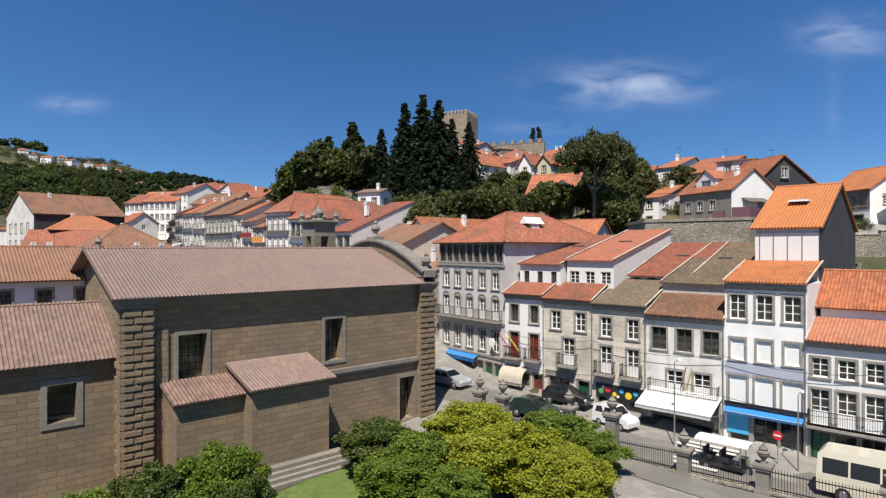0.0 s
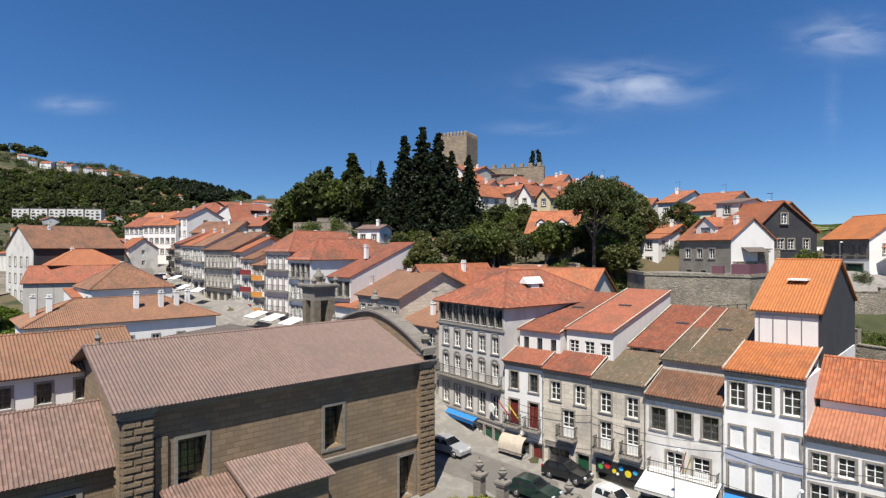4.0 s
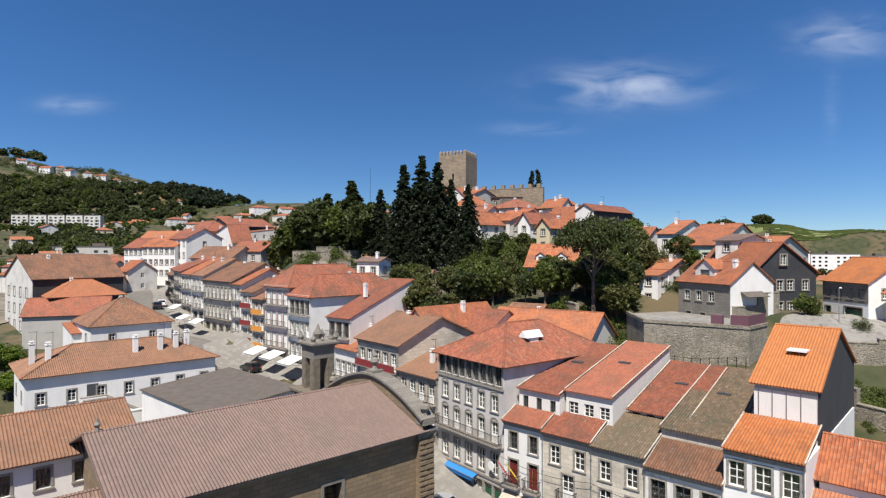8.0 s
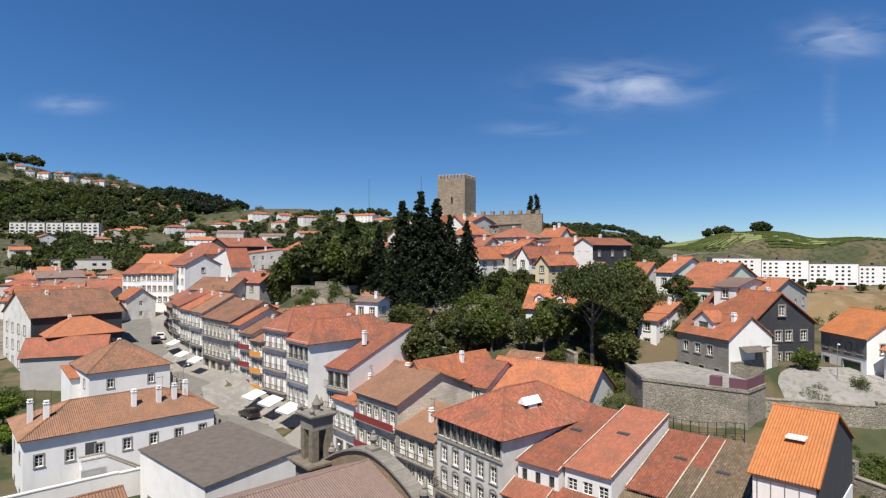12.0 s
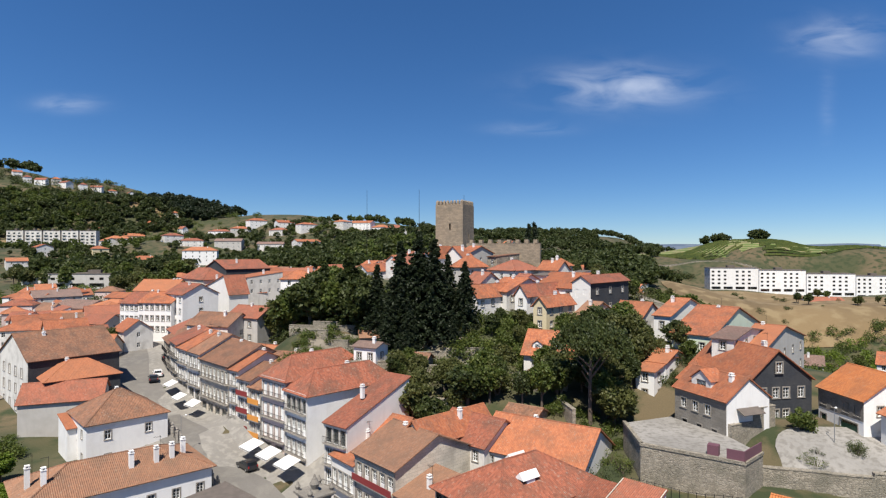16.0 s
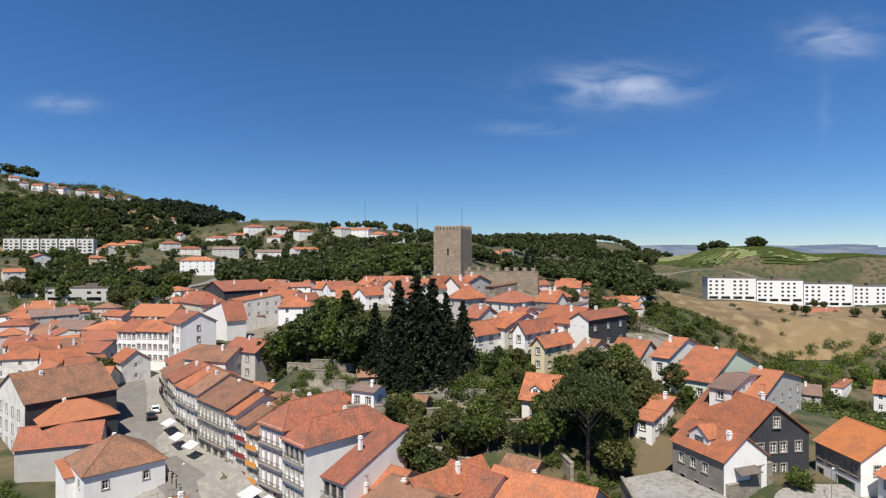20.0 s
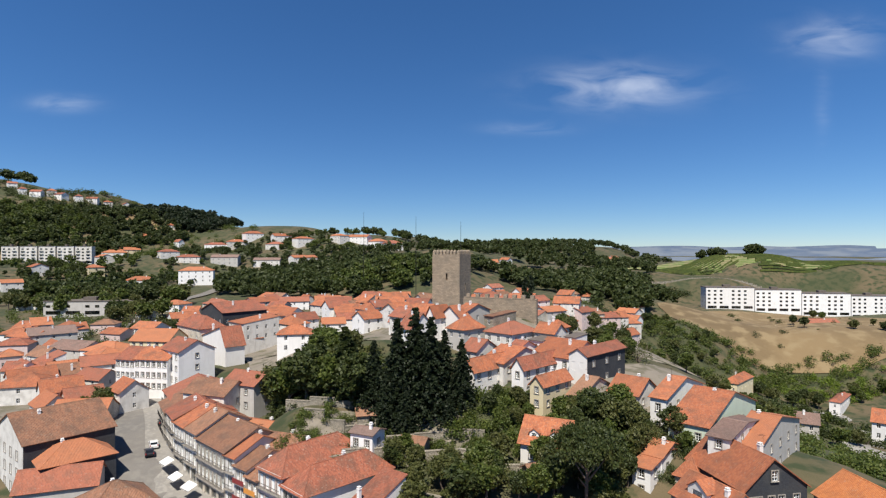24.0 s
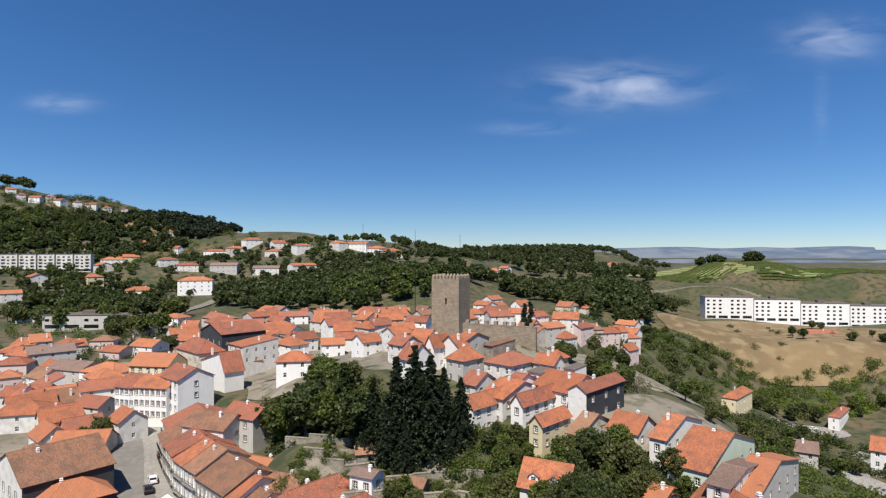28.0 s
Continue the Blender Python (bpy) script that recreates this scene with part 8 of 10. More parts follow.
woodland("woodland", "mixed wood covering the western hillside", -365, 695, 75, 38, 150, 8, 14, 31, LEAF_DARK)
woodland("woodland", "mixed wood covering the western hillside", -450, 665, 70, 30, 110, 8, 14, 32, LEAF_MID)
woodland("woodland", "pine wood on the crest of the western hill", -300, 740, 40, 30, 80, 10, 16, 33, LEAF_CONIFER)
woodland("woodland", "olive trees and hedges on the lower hill", -290, 640, 90, 35, 90, 4, 7, 34, LEAF_MID, "bush")
woodland("woodland", "park trees at the edge of the town", -95, 470, 60, 55, 110, 10, 16, 35, LEAF_DARK)
woodland("woodland", "park trees at the edge of the town", -35, 420, 40, 40, 70, 9, 14, 36, LEAF_MID)
woodland("woodland", "trees and hedges below the western blocks", -265, 455, 60, 40, 90, 5, 10, 37, LEAF_DARK)
woodland("woodland", "thick scrub at the foot of the dry field", 160, 330, 45, 22, 130, 3, 6, 38, LEAF_MID, "bush")
woodland("woodland", "thick scrub below the dry field", 215, 318, 55, 14, 110, 2.5, 5, 39, LEAF_LIME, "bush")
woodland("woodland", "thickets along the valley road", 135, 215, 40, 30, 90, 2.5, 5.5, 40, LEAF_DARK, "bush")
woodland("woodland", "hedges behind the last houses of the hill", 110, 300, 30, 40, 90, 3, 7, 41, LEAF_DARK, "bush")
woodland("woodland", "scrub on the bank above the street houses", -17, 107, 11, 8, 70, 1.0, 2.6, 42, LEAF_MID, "bush", 30, 0.07)
woodland("woodland", "scrub among the ruined garden walls", 6, 108, 14, 9, 80, 1.0, 2.4, 43, LEAF_MID, "bush", 30, 0.07)
woodland("woodland", "dry brambles on the slope above the row", 14, 82, 13, 7, 70, 0.8, 2.2, 44, LEAF_MID, "bush", 30, 0.07)
woodland("woodland", "weeds on the bank beside the terrace", 42, 58, 7, 5, 60, 0.5, 1.4, 45, LEAF_MID, "bush", 30, 0.07)
woodland("woodland", "back garden shrubs behind the white houses", -82, 92, 16, 9, 80, 1.0, 2.8, 46, LEAF_MID, "bush", 30, 0.07)
woodland("woodland", "scrub and brambles below the hill houses", 16, 112, 13, 6, 80, 1.5, 3.6, 74, LEAF_MID, "bush", 24, 0.07)
woodland("woodland", "garden shrubs between the hill houses", 38, 99, 8, 8, 70, 1.0, 3.0, 75, LEAF_DARK, "bush", 24, 0.07)
woodland("woodland", "shrubs on the slope behind the last houses", 84, 122, 22, 24, 130, 1.8, 4.6, 76, LEAF_MID, "bush", 20, 0.07)
woodland("woodland", "shrubs and small trees along the valley lane", 120, 165, 26, 22, 90, 2.0, 5.0, 77, LEAF_DARK, "bush", 16, 0.075)
woodland("woodland", "undergrowth below the conifers", -20, 130, 16, 14, 90, 1.2, 3.0, 47, LEAF_DARK, "bush", 24, 0.08)
woodland("woodland", "hedges along the vineyard road", 190, 505, 28, 10, 40, 3, 6, 48, LEAF_DARK, "bush")
woodland("woodland", "scattered shrubs on the vineyard hill", 250, 580, 40, 18, 24, 2.5, 4.5, 49, LEAF_DARK, "bush")
woodland("woodland", "trees along the crest behind the castle", 20, 720, 120, 40, 120, 8, 14, 51, LEAF_DARK)
woodland("woodland", "trees along the crest behind the castle", 120, 770, 90, 35, 90, 8, 14, 52, LEAF_DARK)
woodland("woodland", "trees on the ridge above the town", -60, 560, 110, 40, 110, 7, 12, 53, LEAF_DARK)
woodland("woodland", "trees on the ridge above the town", -190, 640, 90, 45, 90, 6, 11, 54, LEAF_DARK)
woodland("woodland", "scrub along the top of the western hill", -470, 745, 110, 35, 130, 4, 8, 55, LEAF_DARK, "bush")
woodland("woodland", "scrub along the top of the western hill", -400, 800, 110, 25, 90, 4, 8, 56, LEAF_MID, "bush")
woodland("woodland", "mixed wood covering the western hillside", -410, 670, 90, 35, 130, 8, 13, 57, LEAF_DARK)
woodland("woodland", "gardens between the western houses", -200, 300, 70, 50, 70, 3, 6, 58, LEAF_MID, "bush")
woodland("woodland", "gardens between the western houses", -150, 240, 50, 40, 60, 2, 5, 59, LEAF_DARK, "bush")
woodland("woodland", "shrubs in the dry field", 245, 385, 80, 40, 22, 2, 4, 60, LEAF_DARK, "bush")
woodland("woodland", "tall dark trees behind the castle houses", 118, 405, 30, 38, 60, 11, 17, 61, LEAF_DARK)
woodland("woodland", "tall dark trees behind the castle houses", 160, 480, 34, 34, 50, 11, 17, 62, LEAF_DARK)
woodland("woodland", "dark park trees beside the market hall", -225, 395, 42, 20, 60, 10, 15, 63, LEAF_DARK)
for x, y, h in ((-62, 84, 5.0), (-67, 87, 5.6), (-58, 79, 4.4), (-71, 82, 5.0), (-64, 77, 4.2)):
    plant("broad", x, y, h, "bright green tree in the back garden", LEAF_LIME, 31, 60, 0.026, 1.2, group="garden trees")

# ---- ground patches ----
FIELD = ground_mat("dry_grass_field", (0.200, 0.139, 0.068), (0.131, 0.091, 0.044), (0.235, 0.174, 0.091), 0.02, 0.12)
VINES = ground_mat("vineyard_rows", (0.085, 0.125, 0.03), (0.12, 0.165, 0.04), (0.19, 0.17, 0.08), 0.012, 0.1)
vt = VINES.node_tree
vb = vt.nodes["Principled BSDF"]
wv = nd(vt, "ShaderNodeTexWave", Scale=0.16, Distortion=1.2)
wv.bands_direction = "Z"
vt.links.new(vt.nodes.new("ShaderNodeNewGeometry").outputs["Position"], wv.inputs["Vector"])
old = vb.inputs["Base Color"].links[0].from_socket
vt.links.new(mix(vt, ramp(vt, wv.outputs["Fac"], 0.66, 0.85, 0, 0.5), old, (0.30, 0.25, 0.14)), vb.inputs["Base Color"])
CONCRETE = ground_mat("pale_concrete", (0.313, 0.296, 0.270), (0.244, 0.231, 0.209), (0.191, 0.178, 0.157), 0.2, 1.5)


def patch(name, cx, cy, rx, ry, rot, material, label, category, lift=0.15, n=40):
    """A piece of ground cover that lies on the hillside, with an uneven edge."""
    mb = MB()
    a0 = radians(rot)
    rings = 14

    def at(i, k):
        a = 2 * math.pi * i / n
        e = (1 + 0.12 * noise.noise((math.cos(a) * 2, math.sin(a) * 2, cx * 0.1))) * k / rings
        u, v = rx * e * math.cos(a), ry * e * math.sin(a)
        x, y = cx + u * math.cos(a0) - v * math.sin(a0), cy + u * math.sin(a0) + v * math.cos(a0)
        far = min(max((math.hypot(x, y) - 150) / 200, 0), 1)
        return (x, y, ground(x, y) + noise.noise((x * 0.02, y * 0.02, 3.1)) * 3.0 * far + lift)
    for i in range(n):
        for k in range(rings):
            if k == 0:
                mb.face([at(i, 0), at(i, 1), at(i + 1, 1)])
            else:
                mb.face([at(i, k), at(i, k + 1), at(i + 1, k + 1), at(i + 1, k)])
    return tagged(new(name, mb.mesh(name, material)), label, category, kind="structure")


patch("field", 240, 385, 90, 55, 0, FIELD, "dry yellow grass field below the apartment block", "field", 0.5)
patch("field", 330, 600, 160, 50, -12, VINES, "green terraced vineyard hill", "vineyard", 0.5)
patch("field", -390, 715, 90, 16, -8, FIELD, "dry open strip on the western hill", "field", 0.5)
patch("field", -420, 590, 80, 14, 0, FIELD, "dry terrace above the apartment blocks", "field", 0.5)
patch("lawn", 0, 30, 14, 9, 30, GRASS, "green lawn of the church garden", "lawn", 0.05)
DUST = ground_mat("dusty_yard_and_lane", (0.235, 0.204, 0.161), (0.183, 0.157, 0.122), (0.113, 0.104, 0.065), 0.05, 0.3)
patch("courtyard", 15, 178, 75, 34, 0, DUST, "dusty lanes and yards between the old houses", "yard", 0.25)
patch("courtyard", -100, 205, 70, 40, 10, DUST, "dusty lanes and yards between the houses", "yard", 0.3)
patch("courtyard", -120, 140, 45, 40, 0, DUST, "paved yards behind the street", "yard", 0.2)
patch("courtyard", -10, 109, 17, 8, 5, DUST, "dry earth bank with rubble", "yard", 0.2)
patch("courtyard", 50, 128, 26, 14, 20, DUST, "yards between the hillside houses", "yard", 0.2)
patch("courtyard", 50, 72, 9, 5, 10, CONCRETE, "pale concrete yard before the houses", "yard", 0.12)
patch("courtyard", 182, 284, 20, 10, 10, CONCRETE, "pale car park in the valley", "yard", 0.3)
ribbon("road", [(110, 120), (104, 145), (118, 170), (150, 200), (175, 235), (230, 250)], [7, 7, 7, 7, 8, 8], CONCRETE, "pale valley road", "road", 0.3)
ribbon("road", [(-95, 180), (-105, 230), (-150, 290), (-160, 380), (-150, 430)], [8, 8, 8, 8, 8], ASPHALT, "road leading out of the town", "road", 0.35)
ribbon("road", [(-340, 690), (-335, 730), (-345, 770), (-380, 800)], [5, 5, 5, 5], FIELD, "steep dirt track up the hill", "road", 1.2)


# ---- far blocks and the castle wall ----
def apartment_block(x, y, z, rz, w, d, floors, cols, label, wmat=WHITE, arcade=False):
    ho = thing("apartment_block", label, "building", pose(x, y, z, 0, 0, rz), "apartment blocks")
    fh = 3.0
    h = floors * fh + 1.2
    rows = []
    step = w / cols
    for c in range(cols):
        if cols < 8 or c % 4 != 3:
            for k in range(1, floors):
                rows.append((1, k * fh + 0.8, 1.45, step * 0.44, "fard", c * step, (c + 1) * step))
    for c in range(0, cols, 2):
        rows.append((1, 0.1, 2.0, step * 1.5, "fard", c * step, min(w, (c + 2) * step)))
    block(ho, w, d, 0, h, wmat, rows, [(2, k * fh + 1.0, 1.3, 1.2, "fard") for k in range(floors)], [(2, k * fh + 1.0, 1.3, 1.2, "fard") for k in range(floors)], surround=False, bury=8)
    rf = MB()
    rf.box(-0.3, w + 0.3, -0.3, d + 0.3, h, h + 0.35)
    rf.box(w * 0.4, w * 0.55, d * 0.3, d * 0.6, h + 0.35, h + 2.0)
    part("roof", rf, GREYROOF, ho)
    for c in (range(0, cols, 2) if cols < 8 else ()):
        for k in range(1, floors):
            sl = MB()
            u = (c + 0.5) * step
            sl.box(u - step * 0.4, u + step * 0.4, -1.0, 0, k * fh - 0.15, k * fh)
            sl.box(u - step * 0.4, u + step * 0.4, -1.0, -0.9, k * fh, k * fh + 0.9)
            part("balcony", sl, wmat, ho)
    return ho


for i, (u, dz, w) in enumerate(((0, 0, 35), (35.5, -1.5, 33), (69, -4.0, 34), (103.5, -5.5, 30))):
    a = radians(-8)
    apartment_block(208 + u * math.cos(a), 452 + u * math.sin(a), 10.0 + dz, -8, w, 14, 5, 8, "long white five-storey apartment block above the field")
for i in range(5):
    apartment_block(-402 + i * 15.5, 552 + i * 2.5, 42, 10, 13, 12, 5, 3, "grey-white apartment tower at the foot of the hill", OFFWHITE)
apartment_block(-212, 322, 20, 3, 46, 16, 2, 9, "low glass-fronted market hall with a grey roof", GREYPL)


def wall_run(name, pts, h, t, material, label, crenel=False, base=None):
    """A free-standing wall that follows the ground; its top may carry merlons."""
    th = thing(name, label, "wall", pose(0, 0, 0))
    mb = MB()
    for (x0, y0), (x1, y1) in zip(pts, pts[1:]):
        L = math.hypot(x1 - x0, y1 - y0)
        n = max(1, int(L / 4))
        for k in range(n):
            a, b = (x0 + (x1 - x0) * k / n, y0 + (y1 - y0) * k / n), (x0 + (x1 - x0) * (k + 1) / n, y0 + (y1 - y0) * (k + 1) / n)
            zt = (ground(*a) + ground(*b)) / 2 + h if base is None else base + h
            m = pose(a[0], a[1], 0, 0, 0, math.degrees(math.atan2(b[1] - a[1], b[0] - a[0])))
            mb.box(0, L / n, -t / 2, t / 2, zt - h - 3, zt, 0, m)
            mb.box(0, L / n, -t / 2 - 0.06, t / 2 + 0.06, zt, zt + 0.12, 0, m)
            if crenel:
                for c in range(2):
                    me = MB()
                    u = L / n * (c + 0.5) / 2
                    me.box(u - 0.5, u + 0.5, -t / 2, t / 2, zt + 0.12, zt + 1.1, 0, m)
                    part("merlon", me, material, th)
    part("wall_body", mb, material, th)
    return th


wall_run("castle_wall", [(8, 166), (18, 161.5), (27, 157)], 3.6, 1.2, KEEPSTONE, "crenellated grey castle wall beside the keep", True, base=38.6)
wall_run("retaining_wall", [(-20, 100), (-8, 103), (4, 104), (10, 101)], 2.2, 0.6, RUBBLE, "old rubble retaining wall on the slope")
wall_run("retaining_wall", [(-12, 91), (-2, 92), (6, 88)], 2.0, 0.6, RUBBLE, "mossy rubble garden wall")
wall_run("retaining_wall", [(37, 68), (44, 66), (52, 64)], 2.2, 0.6, RUBBLE, "stone wall holding up the yard")
wall_run("garden_wall", [(-47, 60), (-27.5, 77)], 3.0, 0.4, WHITE, "plain white convent garden wall")
wall_run("retaining_wall", [(36.5, 74), (44, 77.5)], 3.0, 0.6, RUBBLE, "rubble wall under the slate house")


def terrace():
    th = thing("terrace", "old stone terrace with a weathered concrete top", "terrace", pose(0, 0, 0))
    A, B, C, D_, E_ = (24.2, 70.8), (33.4, 64.2), (37.2, 67.6), (36.4, 74.0), (32.6, 83.0)
    F_ = (25.0, 80.0)
    pts, zt = [A, B, C, D_, E_, F_], 17.1
    mb, top = MB(), MB()
    for p, q in zip(pts, pts[1:] + pts[:1]):
        mb.face([(*p, 8), (*q, 8), (*q, zt), (*p, zt)])
    part("retaining_wall", mb, RUBBLE, th)
    top.face([(*p, zt + 0.02) for p in pts])
    part("terrace_floor", top, CONCRETE, th)
    cp = MB()
    for p, q in ((A, B), (B, C), (F_, A)):
        L = math.hypot(q[0] - p[0], q[1] - p[1])
        cp.box(0, L, -0.1, 0.35, zt, zt + 0.35, 0, pose(p[0], p[1], 0, 0, 0, math.degrees(math.atan2(q[1] - p[1], q[0] - p[0]))))
    part("parapet", cp, RUBBLE, th)
    pm = plain("faded_plum_paint", (0.14, 0.06, 0.08), 0.7)
    for p, q, h in ((B, C, 1.1), ((31.8, 65.4), B, 1.1)):
        L = math.hypot(q[0] - p[0], q[1] - p[1])
        pn = MB()
        pn.box(0.1, L - 0.1, 0.1, 0.2, zt + 0.35, zt + 0.35 + h, 0, pose(p[0], p[1], 0, 0, 0, math.degrees(math.atan2(q[1] - p[1], q[0] - p[0]))))
        part("screen_panel", pn, pm, th, "plum-coloured screen panel")
    bx = MB()
    bx.box(-0.6, 0.6, -0.5, 0.5, zt, zt + 1.2, 0, pose(31.5, 67.6, 0, 0, 0, -35))
    part("hatch", bx, pm, th)
    # fence of thin posts below the terrace
    fe = thing("fence", "thin iron fence below the terrace wall", "fence", pose(0, 0, 0))
    for k in range(14):
        x, y = 22.5 + 9.5 * k / 13, 69.0 - 6.8 * k / 13
        po = MB()
        z = ground(x, y)
        po.tube((x, y, z - 0.5), (x, y, z + 2.0), 0.04, 0.04, 6)
        part("post", po, IRON, fe)
    for dz in (0.8, 1.9):
        ra = MB()
        for k in range(13):
            a = (22.5 + 9.5 * k / 13, 69.0 - 6.8 * k / 13)
            b = (22.5 + 9.5 * (k + 1) / 13, 69.0 - 6.8 * (k + 1) / 13)
            ra.tube((*a, ground(*a) + dz), (*b, ground(*b) + dz), 0.025, 0.025, 5)
        part("rail", ra, IRON, fe)


terrace()

# distant ranges beyond the valley, aerial haze painted in as blue-grey colour
hm, hnt, hb = mat_base("distant_hills_painted_haze", 1.0)
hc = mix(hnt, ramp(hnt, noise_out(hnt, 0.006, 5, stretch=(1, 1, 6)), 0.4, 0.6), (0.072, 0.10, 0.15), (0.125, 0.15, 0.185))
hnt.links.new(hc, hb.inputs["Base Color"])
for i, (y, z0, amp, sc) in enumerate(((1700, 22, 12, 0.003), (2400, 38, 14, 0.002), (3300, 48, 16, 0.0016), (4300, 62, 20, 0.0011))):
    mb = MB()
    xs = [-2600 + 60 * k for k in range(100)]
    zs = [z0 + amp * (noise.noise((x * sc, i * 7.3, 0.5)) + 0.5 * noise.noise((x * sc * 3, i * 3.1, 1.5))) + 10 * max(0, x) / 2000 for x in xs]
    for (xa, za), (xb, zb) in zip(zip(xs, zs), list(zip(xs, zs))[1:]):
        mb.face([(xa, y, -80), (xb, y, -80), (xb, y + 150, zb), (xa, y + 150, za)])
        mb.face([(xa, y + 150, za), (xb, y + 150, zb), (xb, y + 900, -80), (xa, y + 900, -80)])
    tagged(new("backdrop", mb.mesh("backdrop", hm)), "hills on the horizon, blue with painted haze", "backdrop", kind="structure")

# slim masts on the ridge
for x, y, z1 in ((-48, 395, 81), (-11.0, 330, 75), (14, 330, 72)):
    ma = thing("radio_mast", "slim grey radio mast on the ridge", "mast", pose(x, y, ground(x, y) - 1))
    mb = MB()
    mb.tube((0, 0, 0), (0, 0, z1 - ground(x, y)), 0.22, 0.08, 6)
    part("pole", mb, IRON, ma)

for pts, h in (([(-25, 113), (-17, 111), (-11, 113)], 1.8), ([(-30, 119), (-20, 117), (-13, 119)], 1.6), ([(-9, 108), (1, 110), (9, 108)], 1.8), ([(-13, 105), (-12, 112)], 1.5), ([(3, 97), (14, 97), (20, 92)], 1.8), ([(14, 78), (19, 83), (18, 90)], 2.0), ([(38, 60), (41, 52), (47, 47)], 1.8)):
    wall_run("retaining_wall", pts, h, 0.5, RUBBLE, "ruined rubble wall on the dry slope")
for x, y, rz, w, d, h in ((-15.0, 113.5, 12, 5.5, 4.0, 2.4), (-6.5, 105.5, -20, 4.5, 3.5, 2.2), (9.5, 86.0, -35, 5.0, 4.0, 2.4), (15.0, 92.0, 20, 4.0, 3.2, 2.2)):
    simple_house(x, y, rz, w, d, h, "gx", 0.9, RUBBLE, TILE_B, "small rubble shed with a brown tiled roof", z=ground(x, y), storeys=1, nf=1, ns=0, style="fard", chim=0, surround=False)


def vine_rows(label, x0, x1, y0, y1, step, seed):
    """Rows of trained vines that follow the slope."""
    r = random.Random(seed)
    mb = MB()
    y = y0
    while y < y1:
        pts = []
        x = x0 + r.uniform(0, 8)
        while x < x1 - r.uniform(0, 10):
            yy = y + 0.10 * (x - x0) * -0.8
            far = min(max((math.hypot(x, yy) - 150) / 200, 0), 1)
            pts.append(Vector((x, yy, ground(x, yy) + noise.noise((x * 0.02, yy * 0.02, 3.1)) * 3.0 * far)))
            x += 5
        for a, b in zip(pts, pts[1:]):
            if r.random() < 0.06:
                continue
            h = r.uniform(1.5, 2.2)
            w = Vector((0, 0.6, 0))
            q = [a - w, b - w, b - w * 0.6 + Vector((0, 0, h)), a - w * 0.6 + Vector((0, 0, h)), a + w, b + w, b + w * 0.6 + Vector((0, 0, h)), a + w * 0.6 + Vector((0, 0, h))]
            for f in ((0, 1, 2, 3), (3, 2, 6, 7), (5, 4, 7, 6)):
                mb.face([q[i] for i in f])
        y += step
    return tagged(new("vineyard", mb.mesh("vineyard", LEAF_MID)), label, "vineyard", kind="stuff")


vine_rows("long rows of green vines on the terraced hill", 300, 470, 545, 625, 3.6, 1)
vine_rows("rows of green vines on the lower terrace", 205, 300, 575, 625, 4.2, 2)
for pts in ([(190, 520), (230, 528), (290, 522)],):
    wall_run("retaining_wall", pts, 1.6, 0.6, RUBBLE, "dry stone terrace wall on the vineyard hill")

# ---- shop fronts, awnings and signs of the row ----
CANVAS_W = plain("white_awning_canvas", (0.80, 0.78, 0.74), 0.85, 0, 0.12, 3)
CANVAS_B = plain("beige_awning_canvas", (0.52, 0.45, 0.36), 0.85, 0, 0.3, 3)
CANVAS_BLUE = plain("bright_blue_awning_canvas", (0.03, 0.22, 0.60), 0.7, 0, 0.15, 3)
SIGN_BLUE = plain("sky_blue_shop_panel", (0.06, 0.42, 0.72), 0.5)
SIGN_DARK = plain("black_shop_fascia", (0.02, 0.022, 0.025), 0.5)
PAINT_RED, PAINT_YEL, PAINT_GRN = plain("red_paint", (0.55, 0.03, 0.04), 0.5), plain("yellow_paint", (0.75, 0.6, 0.03), 0.5), plain("leaf_green_paint", (0.10, 0.35, 0.08), 0.5)
STEEL = plain("galvanised_steel", (0.42, 0.43, 0.44), 0.45, 0.8)


def awning(house, x0, x1, z_top, z_low, out, material, label, bow=0.0, valance=0.22):
    """A canvas awning on arms; bow bulges it outwards."""
    cv = MB()
    n = 8
    prof = [(-out * k / n - bow * math.sin(math.pi * k / n), z_top + (z_low - z_top) * (k / n) ** (1.0 if not bow else 1.6)) for k in range(n + 1)]
    prof.append((prof[-1][0], z_low - valance))
    for (ya, za), (yb, zb) in zip(prof, prof[1:]):
        cv.face([(x0, yb, zb), (x1, yb, zb), (x1, ya, za), (x0, ya, za)])
        cv.face([(x0, yb, zb - 0.02), (x0, ya, za - 0.02), (x1, ya, za - 0.02), (x1, yb, zb - 0.02)])
    aw = part("awning", cv, material, house, label)
    for x in (x0 + 0.05, x1 - 0.05):
        ar = MB()
        ar.tube((x, -0.02, z_low - 0.35), (x, -out, z_low - 0.03), 0.025, 0.025, 6)
        part("arm", ar, STEEL, aw)
    bar = MB()
    bar.tube((x0, -out, z_low), (x1, -out, z_low), 0.035, 0.035, 6)
    part("front_bar", bar, STEEL, aw)
    return aw


